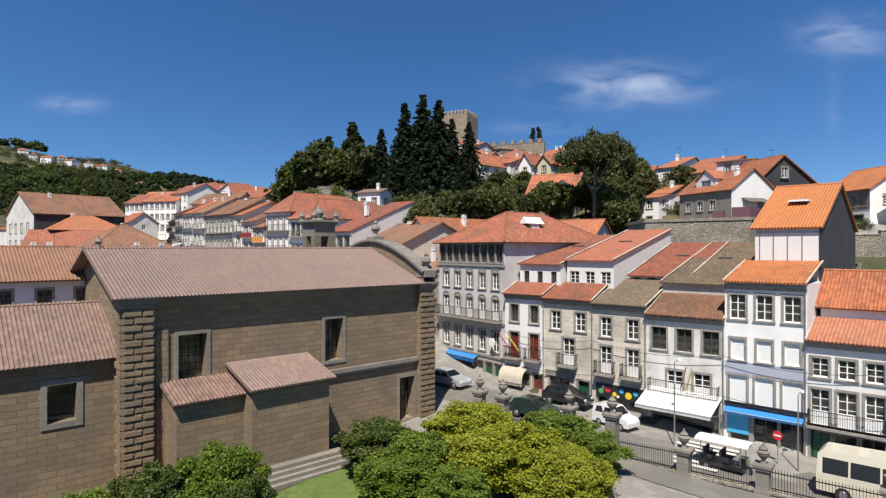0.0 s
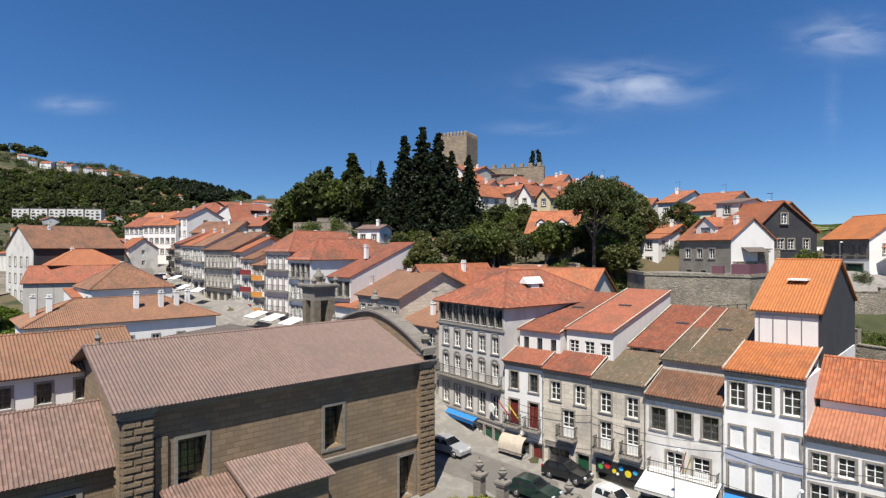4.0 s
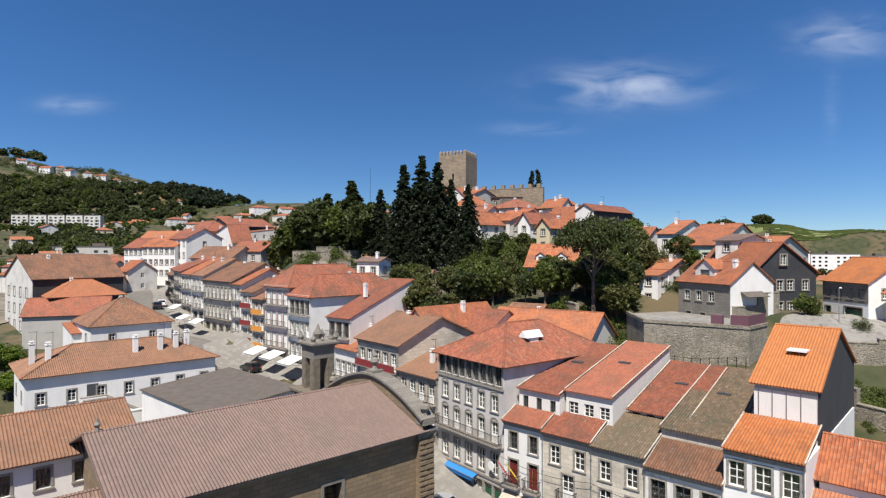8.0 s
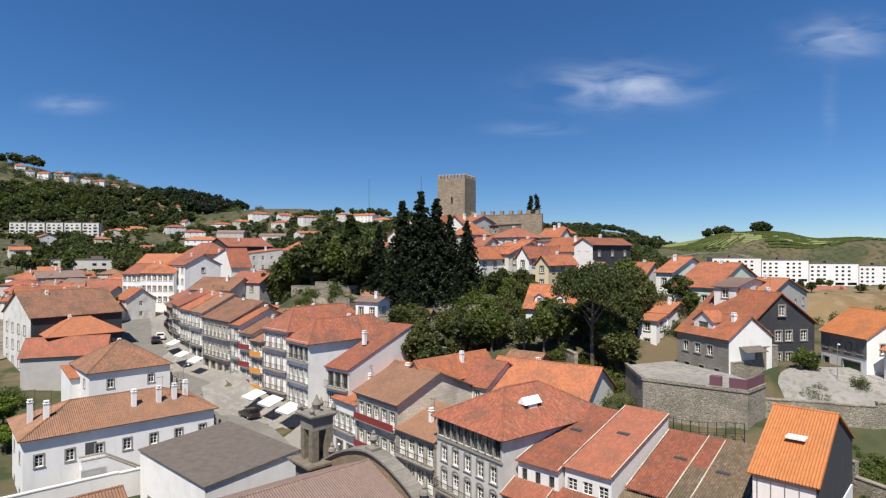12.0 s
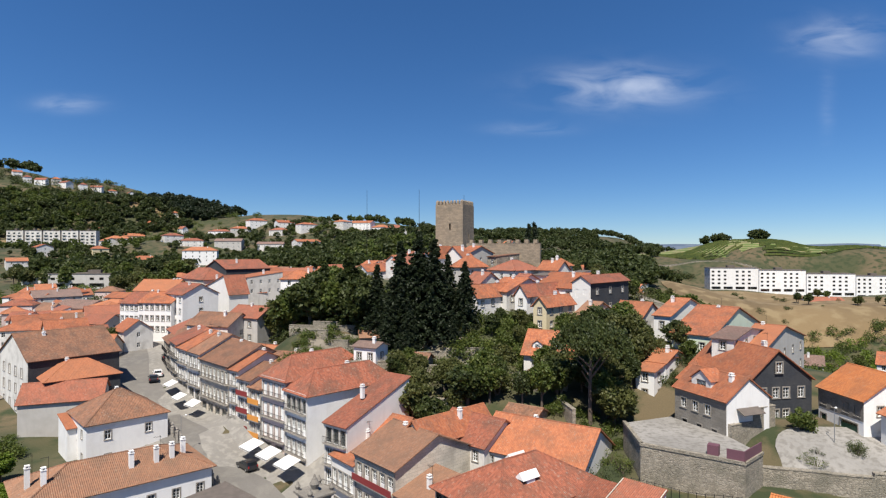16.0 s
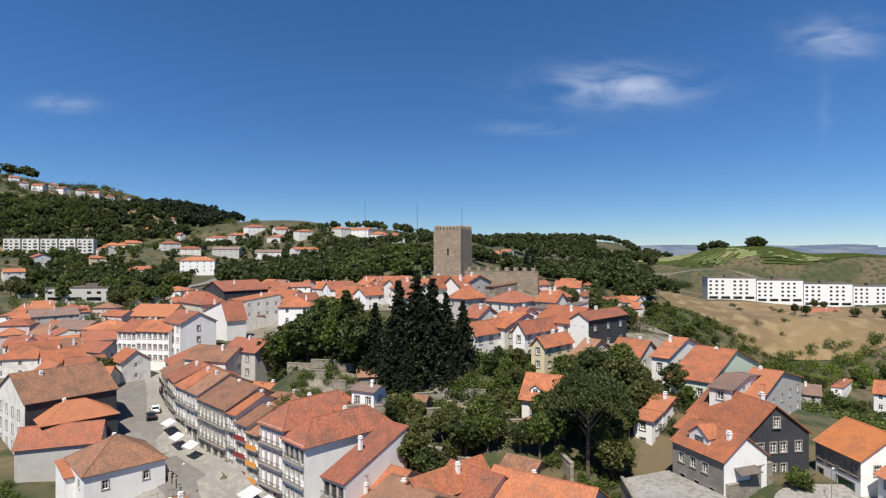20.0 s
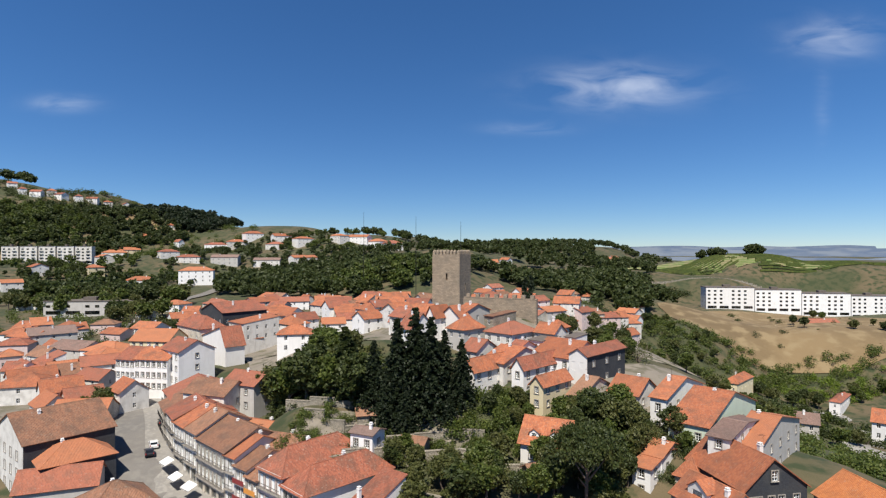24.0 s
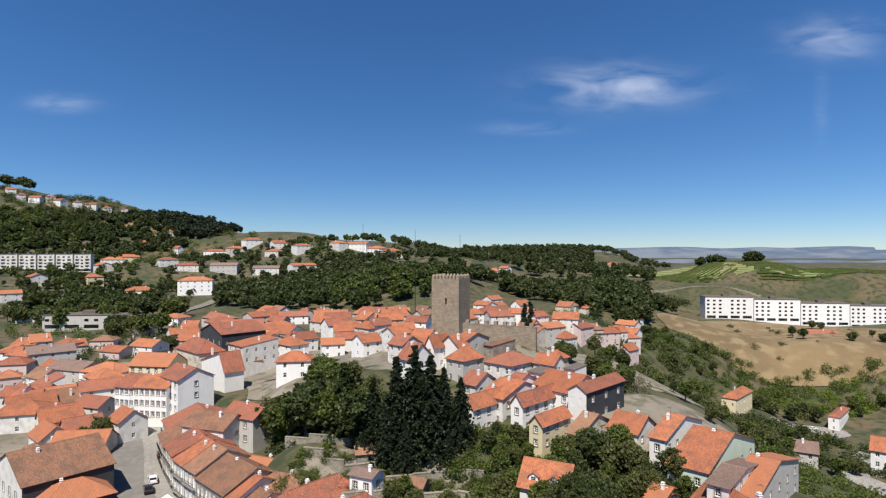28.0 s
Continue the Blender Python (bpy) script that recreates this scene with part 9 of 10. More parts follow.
def flag_pole(house, x, z, lean, material, length=2.6):
    mb = MB()
    mb.tube((x, -0.05, z), (x + lean, -1.2, z + length * 0.75), 0.02, 0.015, 6)
    p = part("flag_pole", mb, STEEL, house)
    fl = MB()
    a, b = Vector((x + lean * 0.15, -0.25, z + 0.25)), Vector((x + lean, -1.2, z + length * 0.75))
    for k in range(5):
        q0, q1 = a.lerp(b, k / 5), a.lerp(b, (k + 1) / 5)
        s = 0.16 + 0.04 * (k % 2)
        fl.face([q0, q1, q1 + Vector((0.02, 0.03, -s)), q0 + Vector((0.02, -0.03, -s))])
        fl.face([q0 + Vector((0, 0.012, 0)), q0 + Vector((0.02, -0.018, -s)), q1 + Vector((0.02, 0.042, -s)), q1 + Vector((0, 0.012, 0))])
    part("flag", fl, material, p)


def fascia(house, x0, x1, z0, z1, material, name="fascia", out=0.12, label=""):
    mb = MB()
    mb.box(x0, x1, -out, 0.02, z0, z1)
    mb.box(x0 - 0.04, x1 + 0.04, -out - 0.04, 0.02, z1, z1 + 0.05)
    return part(name, mb, material, house, label)


def downpipe(house, x, z0, z1):
    mb = MB()
    mb.tube((x, -0.09, z0), (x, -0.09, z1), 0.05, 0.05, 6)
    for k in range(4):
        z = z0 + (z1 - z0) * (k + 0.5) / 4
        mb.box(x - 0.07, x + 0.07, -0.15, 0.0, z, z + 0.05)
    part("downpipe", mb, STEEL, house)


awning(h1, 0.1, 2.75, 3.1, 1.75, 1.2, CANVAS_B, "beige bowed shop awning", 0.35)
for x, c in ((0.9, PAINT_RED), (1.9, PAINT_YEL), (3.2, PAINT_YEL)):
    flag_pole(h1, x, 4.3, -0.8 if x < 2 else 0.8, c)
fascia(h2, 0.2, 3.0, 2.75, 3.2, TRIM)
sg = fascia(h3, 0.35, 4.4, 1.75, 2.75, SIGN_DARK, "shop_sign", 0.16, "painted shop sign with coloured shapes")
for k, (x, z, r, c) in enumerate(((0.8, 2.2, 0.22, PAINT_GRN), (1.4, 2.4, 0.26, PAINT_RED), (2.0, 2.1, 0.18, PAINT_YEL), (2.6, 2.45, 0.2, SIGN_BLUE), (3.2, 2.15, 0.28, PAINT_YEL), (3.8, 2.4, 0.2, SIGN_BLUE), (1.0, 2.55, 0.12, FRAME_W), (2.3, 1.95, 0.12, FRAME_W))):
    mb = MB()
    mb.tube((x, -0.16, z), (x, -0.18, z), r, r, 14)
    part("painted_shape", mb, c, sg)
awning(h4, 0.15, 5.65, 3.25, 2.3, 2.5, CANVAS_W, "large white canvas shop awning")
flag_pole(h4, 2.6, 3.3, 0.9, PAINT_RED, 2.8)
flag_pole(h4, 3.0, 3.3, 0.9, PAINT_YEL, 2.6)
awning(h5, 0.1, 5.0, 2.75, 2.5, 0.75, CANVAS_BLUE, "bright blue folded shop awning", 0.0, 0.12)
fascia(h5, 0.2, 1.6, 0.9, 2.25, SIGN_BLUE, "shop_panel", 0.1, "sky-blue shop window panel")
fascia(h5, 0.05, 5.1, 2.75, 3.05, SIGN_DARK)
tb = MB()
tb.box(0.03, 5.12, -0.03, 0.0, 4.95, 5.95)
part("tile_band", tb, BLUETILE, h5, "band of blue and white glazed tiles")
fascia(h6, 0.0, 4.35, 2.2, 2.45, TRIM, "balcony_slab", 0.6)
fascia(h6, 1.5, 4.2, 2.12, 2.2 + 0.2, FRAME_W, "shop_sign", 0.14)
balcony(h6, pose(2.2, 0, 2.5), 4.2)
balcony(h4, pose(2.9, 0, 2.95), 5.2)
for hh, x, z1 in ((h1, 4.3, 9.5), (h2, 4.75, 9.3), (h3, 4.55, 9.0), (h4, 5.7, 8.6), (h5, 5.05, 11.2), (h6, 4.3, 7.7)):
    downpipe(hh, x, 0.1, z1)
# slate flank of the tall house
sl = MB()
yk = 4.9
sl.box(4.97, 5.06, yk - 0.1, yk + 15.1, 10.5, 15.6)
sl.face([(5.06, yk, 15.6), (5.06, yk + 15, 15.6), (5.06, yk + 7.5, 19.1)])
fl = part("slate_flank", sl, SLATE, h5, "dark blue-grey slate flank")
for y, z in ((yk + 3.2, 13.2), (yk + 6.6, 16.2), (yk + 10.2, 13.2), (yk + 12.8, 13.4)):
    add_window(h5, pose(5.0, y, z, 0, 0, 90), 0.9, 1.3, "sash", False)
vw = MB()
vw.box(2.2, 3.6, 8.2, 9.4, 17.72, 17.86)
part("roof_window", vw, FRAME_W, h5)
pn = MB()
for k in range(4):
    x = 1.0 + k * 0.95
    pn.box(x, x + 0.06, yk - 0.06, yk, 12.9, 15.3)
pn.box(0.8, 4.9, yk - 0.07, yk, 15.15, 15.3)
part("cover_strips", pn, STEEL, h5)
awning_h0 = [o for o in scene.objects if o.name == "town_house"][0]
awning(awning_h0, 0.4, 6.6, 3.3, 2.95, 0.7, CANVAS_BLUE, "blue shop awning with rolled sides", 0.0, 0.35)
for k in range(5):
    u = 0.3 + 9.8 * (k + 0.5) / 5
    for z in (7.0 + 2.0, 10.0 + 1.6):
        gb_ = MB()
        for j in range(8):
            a0, a1 = math.pi * j / 8, math.pi * (j + 1) / 8
            p = [(u + r * math.cos(a), -0.06, z + r * 0.75 * math.sin(a)) for a in (a0, a1) for r in (0.48, 0.64)]
            gb_.face([p[0], p[1], p[3], p[2]])
        part("arched_head", gb_, TRIM, awning_h0)
dk = MB()
dk.tube((9.2, -0.5, 4.9), (9.2, -0.58, 4.9), 0.42, 0.42, 20)
dk.tube((9.2, 0, 4.9), (9.2, -0.5, 4.9), 0.03, 0.03, 6)
part("round_sign", dk, FRAME_W, awning_h0, "round white bracket sign")

# overhead cables along the row
for z, sag, y in ((6.3, 0.5, -0.4), (3.4, 0.35, -0.3)):
    cb = thing("cable", "thin black cable slung along the house fronts", "cable", pose(RX, RY, 0, 0, 0, RA))
    mb = MB()
    for a, b in ((0, 9.3), (9.3, 19.75), (19.75, 29.0)):
        n = 12
        for k in range(n):
            p = [(a + (b - a) * q, y, z - sag * 4 * q * (1 - q)) for q in (k / n, (k + 1) / n)]
            mb.tube(p[0], p[1], 0.018, 0.018, 4, caps=False)
    part("wire", mb, IRON, cb)


# ---- vehicles ----


def car_paint(name, col):
    m, nt, b = mat_base(name, 0.28)
    b.inputs["Base Color"].default_value = (*col, 1)
    b.inputs["Coat Weight"].default_value = 0.6
    b.inputs["Metallic"].default_value = 0.2
    return m


P_WHITE, P_BLACK, P_SILVER, P_GREEN, P_CREAM = car_paint("white_car_paint", (0.78, 0.78, 0.77)), car_paint("black_car_paint", (0.015, 0.016, 0.02)), car_paint("silver_car_paint", (0.42, 0.43, 0.45)), car_paint("dark_green_car_paint", (0.012, 0.035, 0.028)), car_paint("cream_bus_paint", (0.72, 0.66, 0.52))
TYRE = plain("black_tyre_rubber", (0.02, 0.02, 0.02), 0.9)
cg, cgn, cgb = mat_base("dark_car_glass", 0.06)
cgb.inputs["Base Color"].default_value = (0.02, 0.025, 0.03, 1)
LAMP = plain("clear_headlamp", (0.7, 0.72, 0.74), 0.15)
REDLAMP = plain("red_rear_lamp", (0.4, 0.02, 0.02), 0.2)

PROFILES = {
    "hatch": (4.0, 1.68, [(0, 0.35), (0.02, 0.75), (0.15, 0.92), (0.5, 1.42), (1.0, 1.5), (2.0, 1.47), (2.85, 1.0), (3.8, 0.82), (4.0, 0.6), (3.98, 0.3)], [(0.42, 1.0, 0.62, 1.38), (0.62, 1.38, 0, 0)]),
    "van": (3.9, 1.66, [(0, 0.35), (0.0, 0.9), (0.05, 1.2), (0.15, 1.72), (0.8, 1.8), (2.15, 1.76), (2.9, 1.1), (3.7, 0.95), (3.9, 0.65), (3.88, 0.32)], []),
    "bus": (6.6, 2.1, [(0, 0.4), (0.0, 1.2), (0.06, 2.4), (0.3, 2.62), (3.0, 2.68), (5.9, 2.6), (6.3, 2.3), (6.55, 1.3), (6.6, 0.8), (6.58, 0.35)], []),
}


def vehicle(kind, x, y, z, rz, paint, label, name="car"):
    L, W, prof, _ = PROFILES[kind]
    v = thing(name, label, name, pose(x, y, z, 0, 0, rz) @ Matrix.Translation((-L / 2, 0, 0)), "parked vehicles")
    top = max(p[1] for p in prof)
    belt = {"hatch": 0.93, "van": 1.12, "bus": 1.35}[kind]
    mb = MB()

    def half(h):
        k = max(0.0, (h - belt) / (top - belt))
        low = max(0.0, (0.55 - h) / 0.55)
        return W / 2 * (1 - 0.16 * k - 0.06 * low)
    ring = [Vector((px, 0, pz)) for px, pz in prof]
    n = len(ring)
    for s in (-1, 1):
        pts = [Vector((p.x, s * half(p.z), p.z)) for p in ring]
        # the flank, in strips between belt and sill
        mid = [Vector((p.x + (L / 2 - p.x) * 0.02, s * W / 2, min(p.z, belt))) for p in ring]
        for i in range(n - 1):
            q = [pts[i], pts[i + 1], mid[i + 1], mid[i]]
            mb.face(q if s > 0 else q[::-1])
        mb.face(mid if s > 0 else mid[::-1])
    for i in range(n):
        a, b = ring[i], ring[(i + 1) % n]
        mb.face([(a.x, -half(a.z), a.z), (a.x, half(a.z), a.z), (b.x, half(b.z), b.z), (b.x, -half(b.z), b.z)])
    body = part("body", mb, paint, v)
    up = [(px, pz) for px, pz in prof if pz > belt]
    x0, x1 = min(p[0] for p in up), max(p[0] for p in up)
    cuts = {"hatch": ((0.62, 1.5), (1.58, 2.35)), "van": ((0.35, 1.15), (1.25, 2.2)), "bus": ((0.3, 1.5), (1.6, 2.9), (3.0, 4.3), (4.4, 5.5), (5.6, 6.1))}[kind]
    for s in (-1, 1):
        for a, b in cuts:
            h0, h1 = belt + 0.05, top - (0.16 if kind != "bus" else 0.45)
            g = MB()
            yb, yt = s * (half(h0) + 0.012), s * (half(h1) + 0.012)
            sk = 0.12 if kind != "bus" else 0.0
            q = [(a, yb, h0), (b + sk, yb, h0), (b - sk, yt, h1), (a + sk, yt, h1)]
            g.face(q if s < 0 else q[::-1])
            part("side_window", g, cg, body)
    def pane_on(i, name):
        (xa, za), (xb, zb) = prof[i], prof[i + 1]
        a, b = Vector((xa, 0, za)), Vector((xb, 0, zb))
        d = (b - a).normalized()
        nn = Vector((-d.z, 0, d.x)) * 0.015
        p, q = a.lerp(b, 0.1) + nn, a.lerp(b, 0.9) + nn
        g = MB()
        g.face([(p.x, -half(p.z) * 0.86, p.z), (p.x, half(p.z) * 0.86, p.z), (q.x, half(q.z) * 0.86, q.z), (q.x, -half(q.z) * 0.86, q.z)][::-1])
        g.face([(p.x, -half(p.z) * 0.86, p.z), (p.x, half(p.z) * 0.86, p.z), (q.x, half(q.z) * 0.86, q.z), (q.x, -half(q.z) * 0.86, q.z)])
        part(name, g, cg, body)
    pane_on({"hatch": 5, "van": 5, "bus": 6}[kind], "windscreen")
    pane_on({"hatch": 2, "van": 2, "bus": 1}[kind], "rear_window")
    r = 0.31 if kind != "bus" else 0.38
    for wx in (L * 0.19, L * 0.8):
        for s in (-1, 1):
            ty = MB()
            ty.tube((wx, s * (W / 2 - 0.18), r), (wx, s * (W / 2 + 0.02), r), r, r, 18)
            t_ = part("wheel", ty, TYRE, v)
            ri = MB()
            ri.tube((wx, s * (W / 2), r), (wx, s * (W / 2 + 0.035), r), r * 0.6, r * 0.5, 14)
            part("rim", ri, STEEL, t_)
    for s in (-1, 1):
        hl = MB()
        hl.box(L - 0.16, L - 0.0, s * W * 0.36 - 0.15, s * W * 0.36 + 0.15, 0.6, 0.76)
        part("headlight", hl, LAMP, v)
        rl = MB()
        rl.box(-0.02, 0.08, s * W * 0.42 - 0.08, s * W * 0.42 + 0.08, 0.7, 1.0)
        part("rear_light", rl, REDLAMP, v)
        mi = MB()
        mi.box(L * 0.66, L * 0.66 + 0.12, s * (W / 2 + 0.08) - 0.08, s * (W / 2 + 0.08) + 0.08, belt, belt + 0.14)
        part("wing_mirror", mi, paint, v)
    return v


def on_street(x, y):
    return ground(x, y) + 0.21


van = vehicle("van", 13.2, 44.2, on_street(13.2, 44.2), -52, P_WHITE, "white delivery van parked before the shops")
van.matrix_basis = van.matrix_basis @ Matrix.Diagonal((0.82, 0.9, 0.9, 1))
vehicle("hatch", 0.6, 55.2, on_street(0.6, 55.2), -40, P_SILVER, "silver hatchback car standing in the street")
vehicle("hatch", 10.4, 49.4, on_street(10.4, 49.4), -40, P_BLACK, "black hatchback car parked by the pavement")
vehicle("hatch", 7.2, 46.0, on_street(7.2, 46), -40, P_GREEN, "dark green hatchback car beside the railing")
vehicle("bus", 24.0, 31.6, on_street(24, 31.6), -42, P_CREAM, "cream minibus with dark windows", "minibus")
vehicle("hatch", -29.3, 90.5, on_street(-29.3, 90.5), 134, P_BLACK, "black car driving up the street")
for x, y, c, lb in ((-63.4, 138.0, P_BLACK, "black car parked at the kerb"), (-72.6, 127.5, P_SILVER, "grey car parked at the kerb"), (-58.5, 121.5, P_BLACK, "dark car in the climbing street"), (-64.6, 143.2, P_BLACK, "black car parked at the kerb"), (-60.0, 126.5, P_WHITE, "white car in the climbing street"), (-80, 164, P_WHITE, "white car before the end houses")):
    vehicle("hatch", x, y, on_street(x, y), 118, c, lb)
for x, y, c, rz in ((170, 286, P_BLACK, 10), (175, 287, P_SILVER, 10), (180, 288, P_BLACK, 12), (186, 288, P_WHITE, 10), (112, 158, P_WHITE, 60)):
    vehicle("hatch", x, y, ground(x, y) + 0.35, rz, c, "car parked on the pale valley yard")


def tuk_tuk():
    v = thing("tuk_tuk", "open three-wheeled tourist cart with a white canopy", "cart", pose(17.6, 36.9, 0.1, 0, 0, -42))
    b = MB()
    b.box(-1.3, 1.2, -0.65, 0.65, 0.35, 0.6)
    b.box(-1.3, -0.9, -0.65, 0.65, 0.6, 1.0)
    b.box(0.9, 1.3, -0.3, 0.3, 0.5, 1.1)
    part("body", b, P_BLACK, v)
    for x in (-0.9, 0.1):
        s = MB()
        s.box(x - 0.25, x + 0.25, -0.55, 0.55, 0.75, 0.9)
        s.box(x - 0.28, x - 0.18, -0.55, 0.55, 0.9, 1.35)
        part("seat", s, TYRE, v)
    for x in (-1.25, 1.05):
        for y in (-0.6, 0.6):
            p = MB()
            p.tube((x, y, 0.6), (x, y, 1.9), 0.03, 0.03, 6)
            part("post", p, STEEL, v)
    c = MB()
    for k in range(6):
        a, q = -0.8 + 1.6 * k / 6, -0.8 + 1.6 * (k + 1) / 6
        f = lambda t: 1.9 + 0.16 * (1 - (t / 0.8) ** 2)
        c.face([(-1.6, a, f(a)), (1.5, a, f(a)), (1.5, q, f(q)), (-1.6, q, f(q))][::-1])
        c.face([(-1.6, a, f(a) - 0.04), (1.5, a, f(a) - 0.04), (1.5, q, f(q) - 0.04), (-1.6, q, f(q) - 0.04)])
    part("canopy", c, CANVAS_W, v)
    for x, y in ((-0.9, -0.65), (-0.9, 0.65), (1.3, 0)):
        t = MB()
        t.tube((x, y - 0.08, 0.3), (x, y + 0.08, 0.3), 0.3, 0.3, 16)
        w_ = part("wheel", t, TYRE, v)
        t = MB()
        t.tube((x, y - 0.1, 0.3), (x, y + 0.1, 0.3), 0.16, 0.16, 12)
        part("rim", t, STEEL, w_)


tuk_tuk()

# ---- railing and gate piers of the church garden ----
PIERS = [(2.8, 45.0), (4.4, 43.4), (8.8, 41.2), (11.0, 38.4), (14.6, 35.8), (18.0, 33.2), (22.5, 29.6)]


def gate_pier(x, y, tall):
    p = thing("gate_pier", "granite pier with a carved urn on top", "pier", pose(x, y, 0, 0, 0, -40), "piers of the garden railing")
    b = MB()
    b.box(-0.42, 0.42, -0.42, 0.42, -1.5, 0.5)
    b.box(-0.34, 0.34, -0.34, 0.34, 0.5, tall - 0.3)
    b.box(-0.44, 0.44, -0.44, 0.44, tall - 0.3, tall - 0.15)
    b.box(-0.5, 0.5, -0.5, 0.5, tall - 0.15, tall)
    part("shaft", b, GRANITEG, p)
    u = MB()
    u.lathe([(0.2, 0), (0.13, 0.12), (0.1, 0.22), (0.3, 0.5), (0.36, 0.68), (0.2, 0.78), (0.25, 0.86), (0.08, 1.05), (0.03, 1.2)], 12, 0, (0, 0, tall))
    part("urn", u, GRANITEG, p)


for (x, y), h in zip(PIERS, (3.2, 3.2, 3.0, 3.3, 1.9, 1.9, 1.9)):
    gate_pier(x, y, h)
rl = thing("railing", "iron railing on a low rubble wall round the garden", "railing", pose(0, 0, 0))
for (xa, ya), (xb, yb) in zip(PIERS, PIERS[1:]):
    L = math.hypot(xb - xa, yb - ya)
    m = pose(xa, ya, 0, 0, 0, math.degrees(math.atan2(yb - ya, xb - xa)))
    lo = MB()
    lo.box(0.4, L - 0.4, -0.25, 0.25, -2.5, 0.35, 0, m)
    lo.box(0.4, L - 0.4, -0.3, 0.3, 0.35, 0.47, 0, m)
    part("base_wall", lo, RUBBLE, rl)
    for z in (0.6, 1.5):
        r_ = MB()
        r_.box(0.4, L - 0.4, -0.025, 0.025, z, z + 0.05, 0, m)
        part("rail", r_, IRON, rl)
    n = int(L / 0.17)
    for k in range(n):
        u = 0.45 + (L - 0.9) * k / n
        br = MB()
        br.tube(m @ Vector((u, 0, 0.45)), m @ Vector((u, 0, 1.6)), 0.013, 0.013, 4, caps=False)
        br.tube(m @ Vector((u, 0, 1.6)), m @ Vector((u, 0, 1.75)), 0.022, 0.003, 4, caps=False)
        part("bar", br, IRON, rl)
stp = thing("garden_steps", "curved stone steps down to the garden", "steps", pose(11.0, 36.2, 0, 0, 0, -40))
for k in range(5):
    mb = MB()
    mb.lathe([(1.2 + 0.35 * k, -2.0), (1.2 + 0.35 * k, -0.1 - 0.17 * k), (1.15 + 0.35 * k, -0.08 - 0.17 * k)], 20, 0, (0, 0, 0))
    part("step", mb, GRANITEG, stp)

# zebra crossing
ZEB = plain("worn_white_road_paint", (0.62, 0.61, 0.58), 0.8, 0, 0.35, 3)
zc = thing("zebra_crossing", "worn white stripes of a zebra crossing", "road marking", pose(16.6, 39.2, on_street(16.6, 39.2) + 0.06, 0, 0, -42))
for k in range(7):
    mb = MB()
    mb.box(-2.2 , 2.2, -2.4 + 0.75 * k, -2.0 + 0.75 * k, -0.02, 0.004)
    part("stripe", mb, ZEB, zc)

# slim lamp posts
for x, y, h in ((15.9, 40.6, 6.0), (22.0, 36.6, 5.0), (48.6, 72.3, 4.2), (-12, 66, 6.5), (-40, 92, 6.5)):
    lp = thing("street_lamp", "slim steel street lamp on the pavement", "lamp", pose(x, y, ground(x, y), 0, 0, 45), "street lamps")
    mb = MB()
    mb.tube((0, 0, -0.3), (0, 0, h), 0.055, 0.035, 8)
    part("pole", mb, STEEL, lp)
    mb = MB()
    mb.tube((0, 0, h - 0.05), (0.7, 0, h + 0.12), 0.025, 0.02, 6)
    part("arm", mb, STEEL, lp)
    mb = MB()
    mb.lathe([(0.05, 0.08), (0.14, 0.02), (0.17, -0.06), (0.1, -0.12)], 10, 0, (0.75, 0, h + 0.08))
    part("lantern", mb, FRAME_W, lp)
sp_ = thing("road_sign", "round red no-entry road sign on a post", "sign", pose(21.3, 37.6, 0, 0, 0, -50))
mb = MB()
mb.tube((0, 0, -0.2), (0, 0, 2.4), 0.03, 0.03, 6)
part("post", mb, STEEL, sp_)
mb = MB()
mb.tube((0, -0.04, 2.1), (0, -0.06, 2.1), 0.3, 0.3, 18)
part("disc", mb, PAINT_RED, sp_)
mb = MB()
mb.box(-0.2, 0.2, -0.075, -0.06, 2.05, 2.15)
part("bar", mb, FRAME_W, sp_)


# ---- belfry at the far corner of the church front ----
DARKSTONE = plain("weathered_dark_granite", (0.20, 0.168, 0.125), 0.95, 0, 0.65, 2.5)


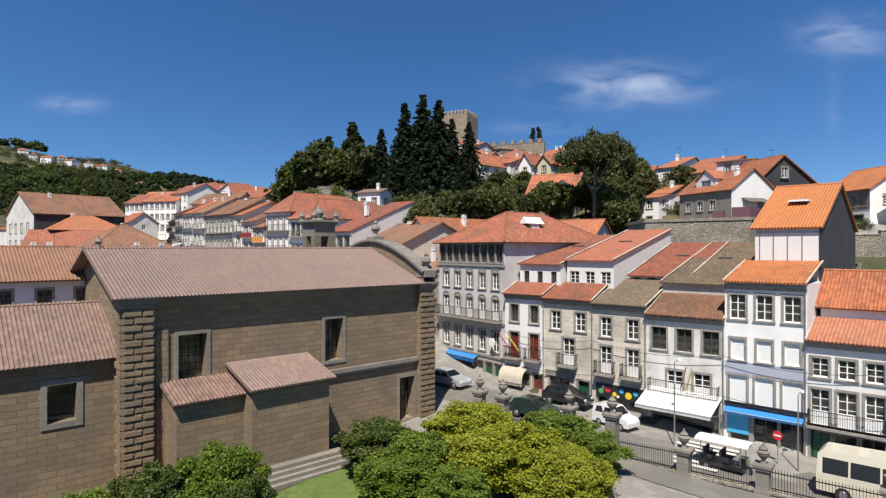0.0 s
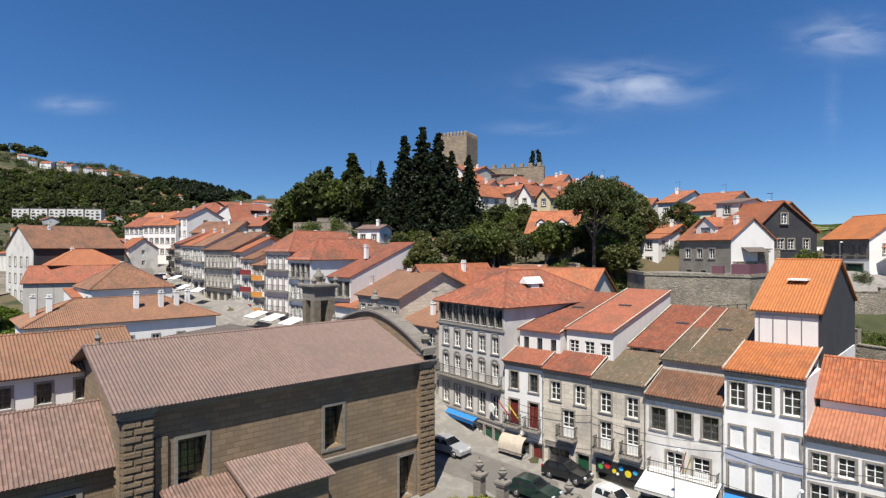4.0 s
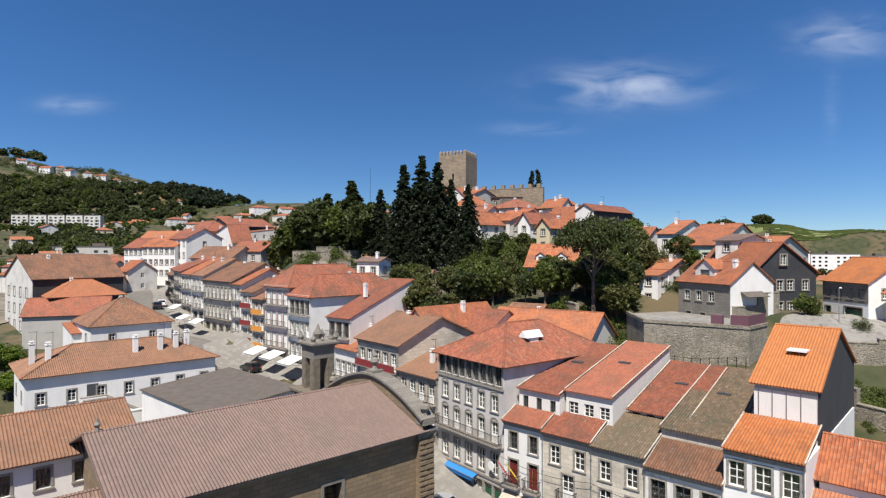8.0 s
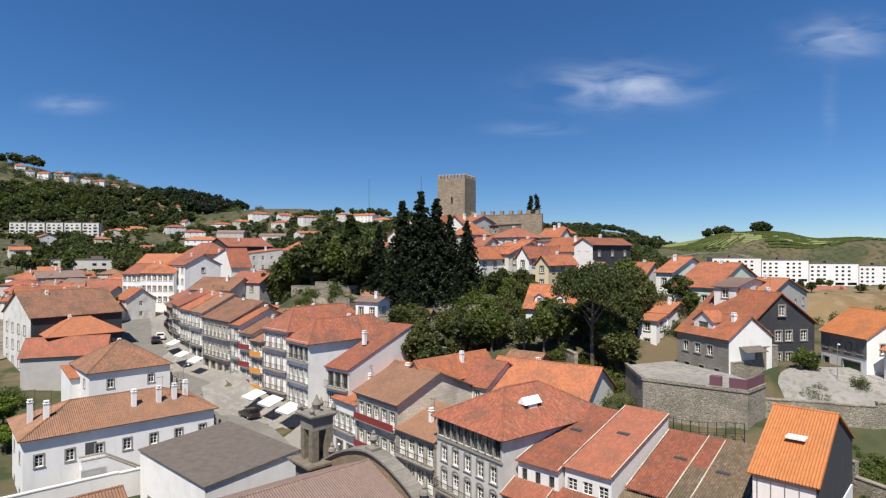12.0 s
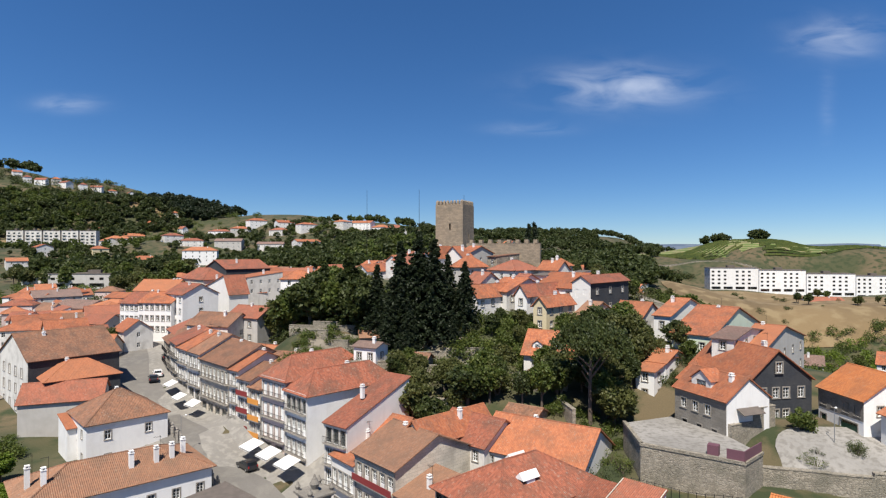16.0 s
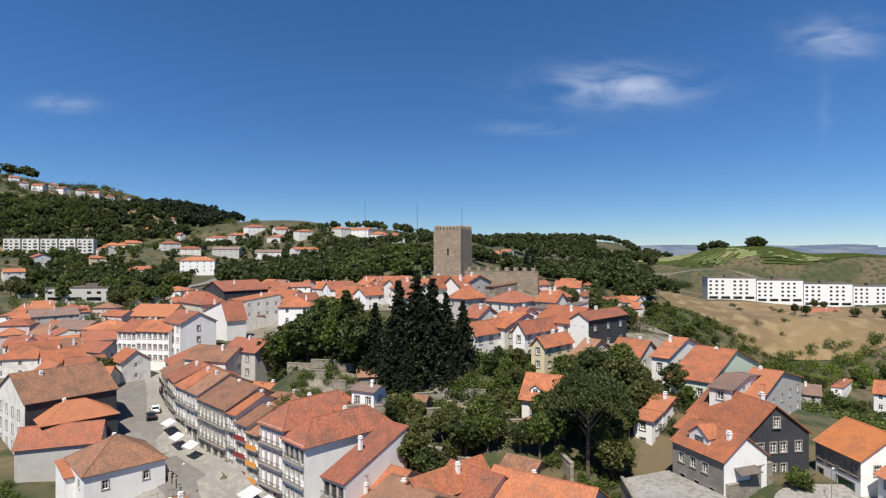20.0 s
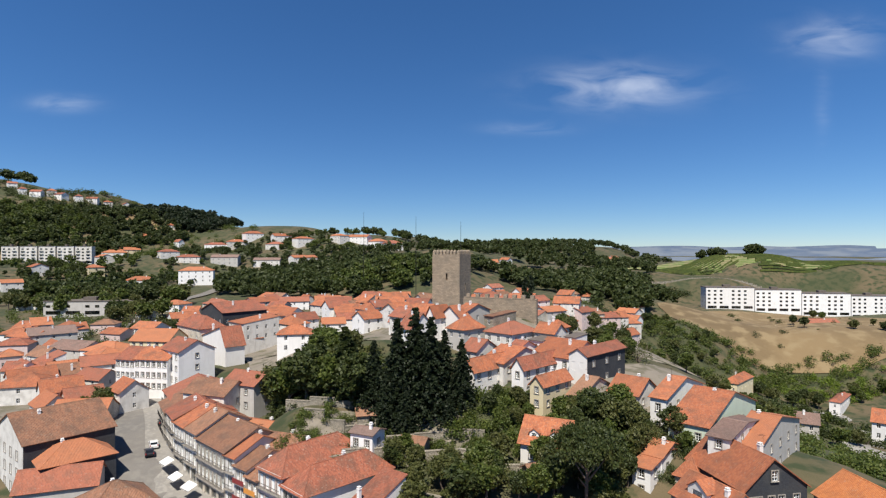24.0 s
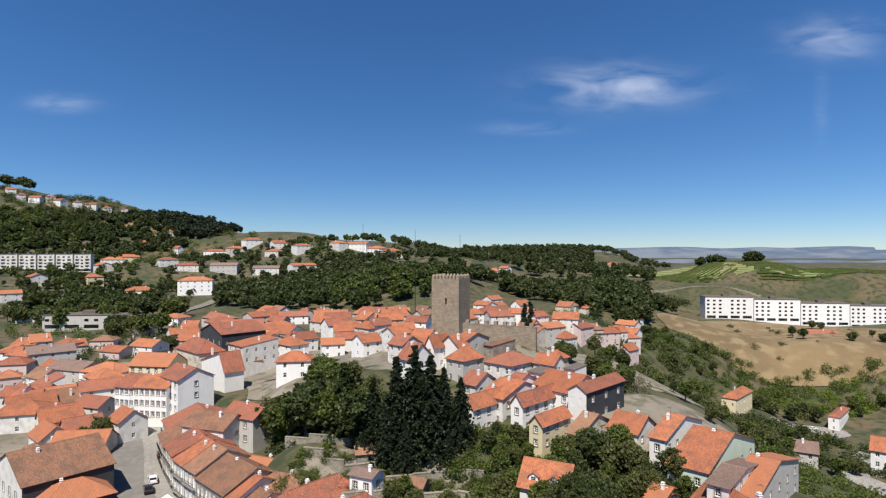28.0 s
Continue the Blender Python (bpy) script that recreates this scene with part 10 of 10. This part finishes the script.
def belfry():
    b = thing("belfry", "weathered baroque granite belfry above the church corner", "belfry", pose(-12.3, 58.6, 0, 0, 0, CU))
    m = MB()
    m.box(-1.5, 1.5, -1.5, 1.5, -2, 11.3)
    for k in range(4):
        e = 1.5 + 0.2 * k
        m.box(-e, e, -e, e, 11.3 + 0.22 * k, 11.52 + 0.22 * k)
    part("base", m, DARKSTONE, b)
    for x in (-1, 1):
        for y in (-1, 1):
            p = MB()
            p.box(x * 0.78 - 0.36, x * 0.78 + 0.36, y * 0.78 - 0.36, y * 0.78 + 0.36, 12.18, 15.6)
            part("pier", p, DARKSTONE, b)
    h = MB()
    h.box(-1.15, 1.15, -1.15, 1.15, 15.2, 16.2)
    for k in range(3):
        e = 1.2 + 0.16 * k
        h.box(-e, e, -e, e, 16.2 + 0.18 * k, 16.38 + 0.18 * k)
    part("cornice", h, GRANITEG, b)
    for x, y in ((-1.2, -1.2), (1.2, -1.2), (1.2, 1.2), (-1.2, 1.2), (0, 0)):
        f = MB()
        s = 1.0 if x else 1.7
        f.lathe([(0.3 * s, 0), (0.18 * s, 0.15 * s), (0.3 * s, 0.45 * s), (0.12 * s, 0.75 * s), (0.03, 1.0 * s)], 10, 0, (x, y, 16.74))
        part("finial", f, GRANITEG, b)
    bl = MB()
    bl.lathe([(0.55, 13.2), (0.45, 13.5), (0.36, 14.1), (0.15, 14.5), (0.05, 14.7)], 14)
    part("bell", bl, plain("green_bronze", (0.10, 0.11, 0.07), 0.5, 0.7), b)


belfry()

# white shop awnings and parasols up the street
for k in range(3):
    t = k / 2.0
    x, y = -28.6 + 7.4 * t, 94.2 - 7.2 * t
    st_ = thing("shop_awning", "white canvas awning over a street cafe front", "awning", pose(x, y, ground(x - 1, y - 1), 0, 0, -45), "white street awnings")
    awning(st_, -1.7, 1.7, 3.3, 2.5, 2.6, CANVAS_W, "")
for x, y, rz in ((-48.2, 112.0, -45), (-51.4, 115.6, -45), (-44.2, 108.4, -40)):
    st_ = thing("shop_awning", "white canvas awning over a shop in the climbing street", "awning", pose(x, y, ground(x - 1, y - 1), 0, 0, rz), "white street awnings")
    awning(st_, -1.5, 1.5, 3.1, 2.4, 1.8, CANVAS_W, "")

# stone posts with iron between them on the west side of the street
fp = thing("balustrade", "dark stone posts along the convent garden edge", "balustrade", pose(0, 0, 0))
for k in range(12):
    x, y = -46.5 + 15.5 * k / 11, 100.5 - 17.5 * k / 11
    z = ground(x, y)
    mb = MB()
    mb.box(x - 0.25, x + 0.25, y - 0.25, y + 0.25, z - 0.5, z + 1.7)
    mb.lathe([(0.32, 0), (0.32, 0.1), (0.12, 0.2), (0.24, 0.45), (0.04, 0.8)], 8, 0, (x, y, z + 1.7))
    part("post", mb, TRIM, fp)
    if k < 11:
        for dz in (0.3, 1.3):
            xb, yb = x + 15.5 / 11, y - 17.5 / 11
            rm = MB()
            rm.tube((x, y, z + dz), (xb, yb, ground(xb, yb) + dz), 0.03, 0.03, 5)
            part("rail", rm, IRON, fp)
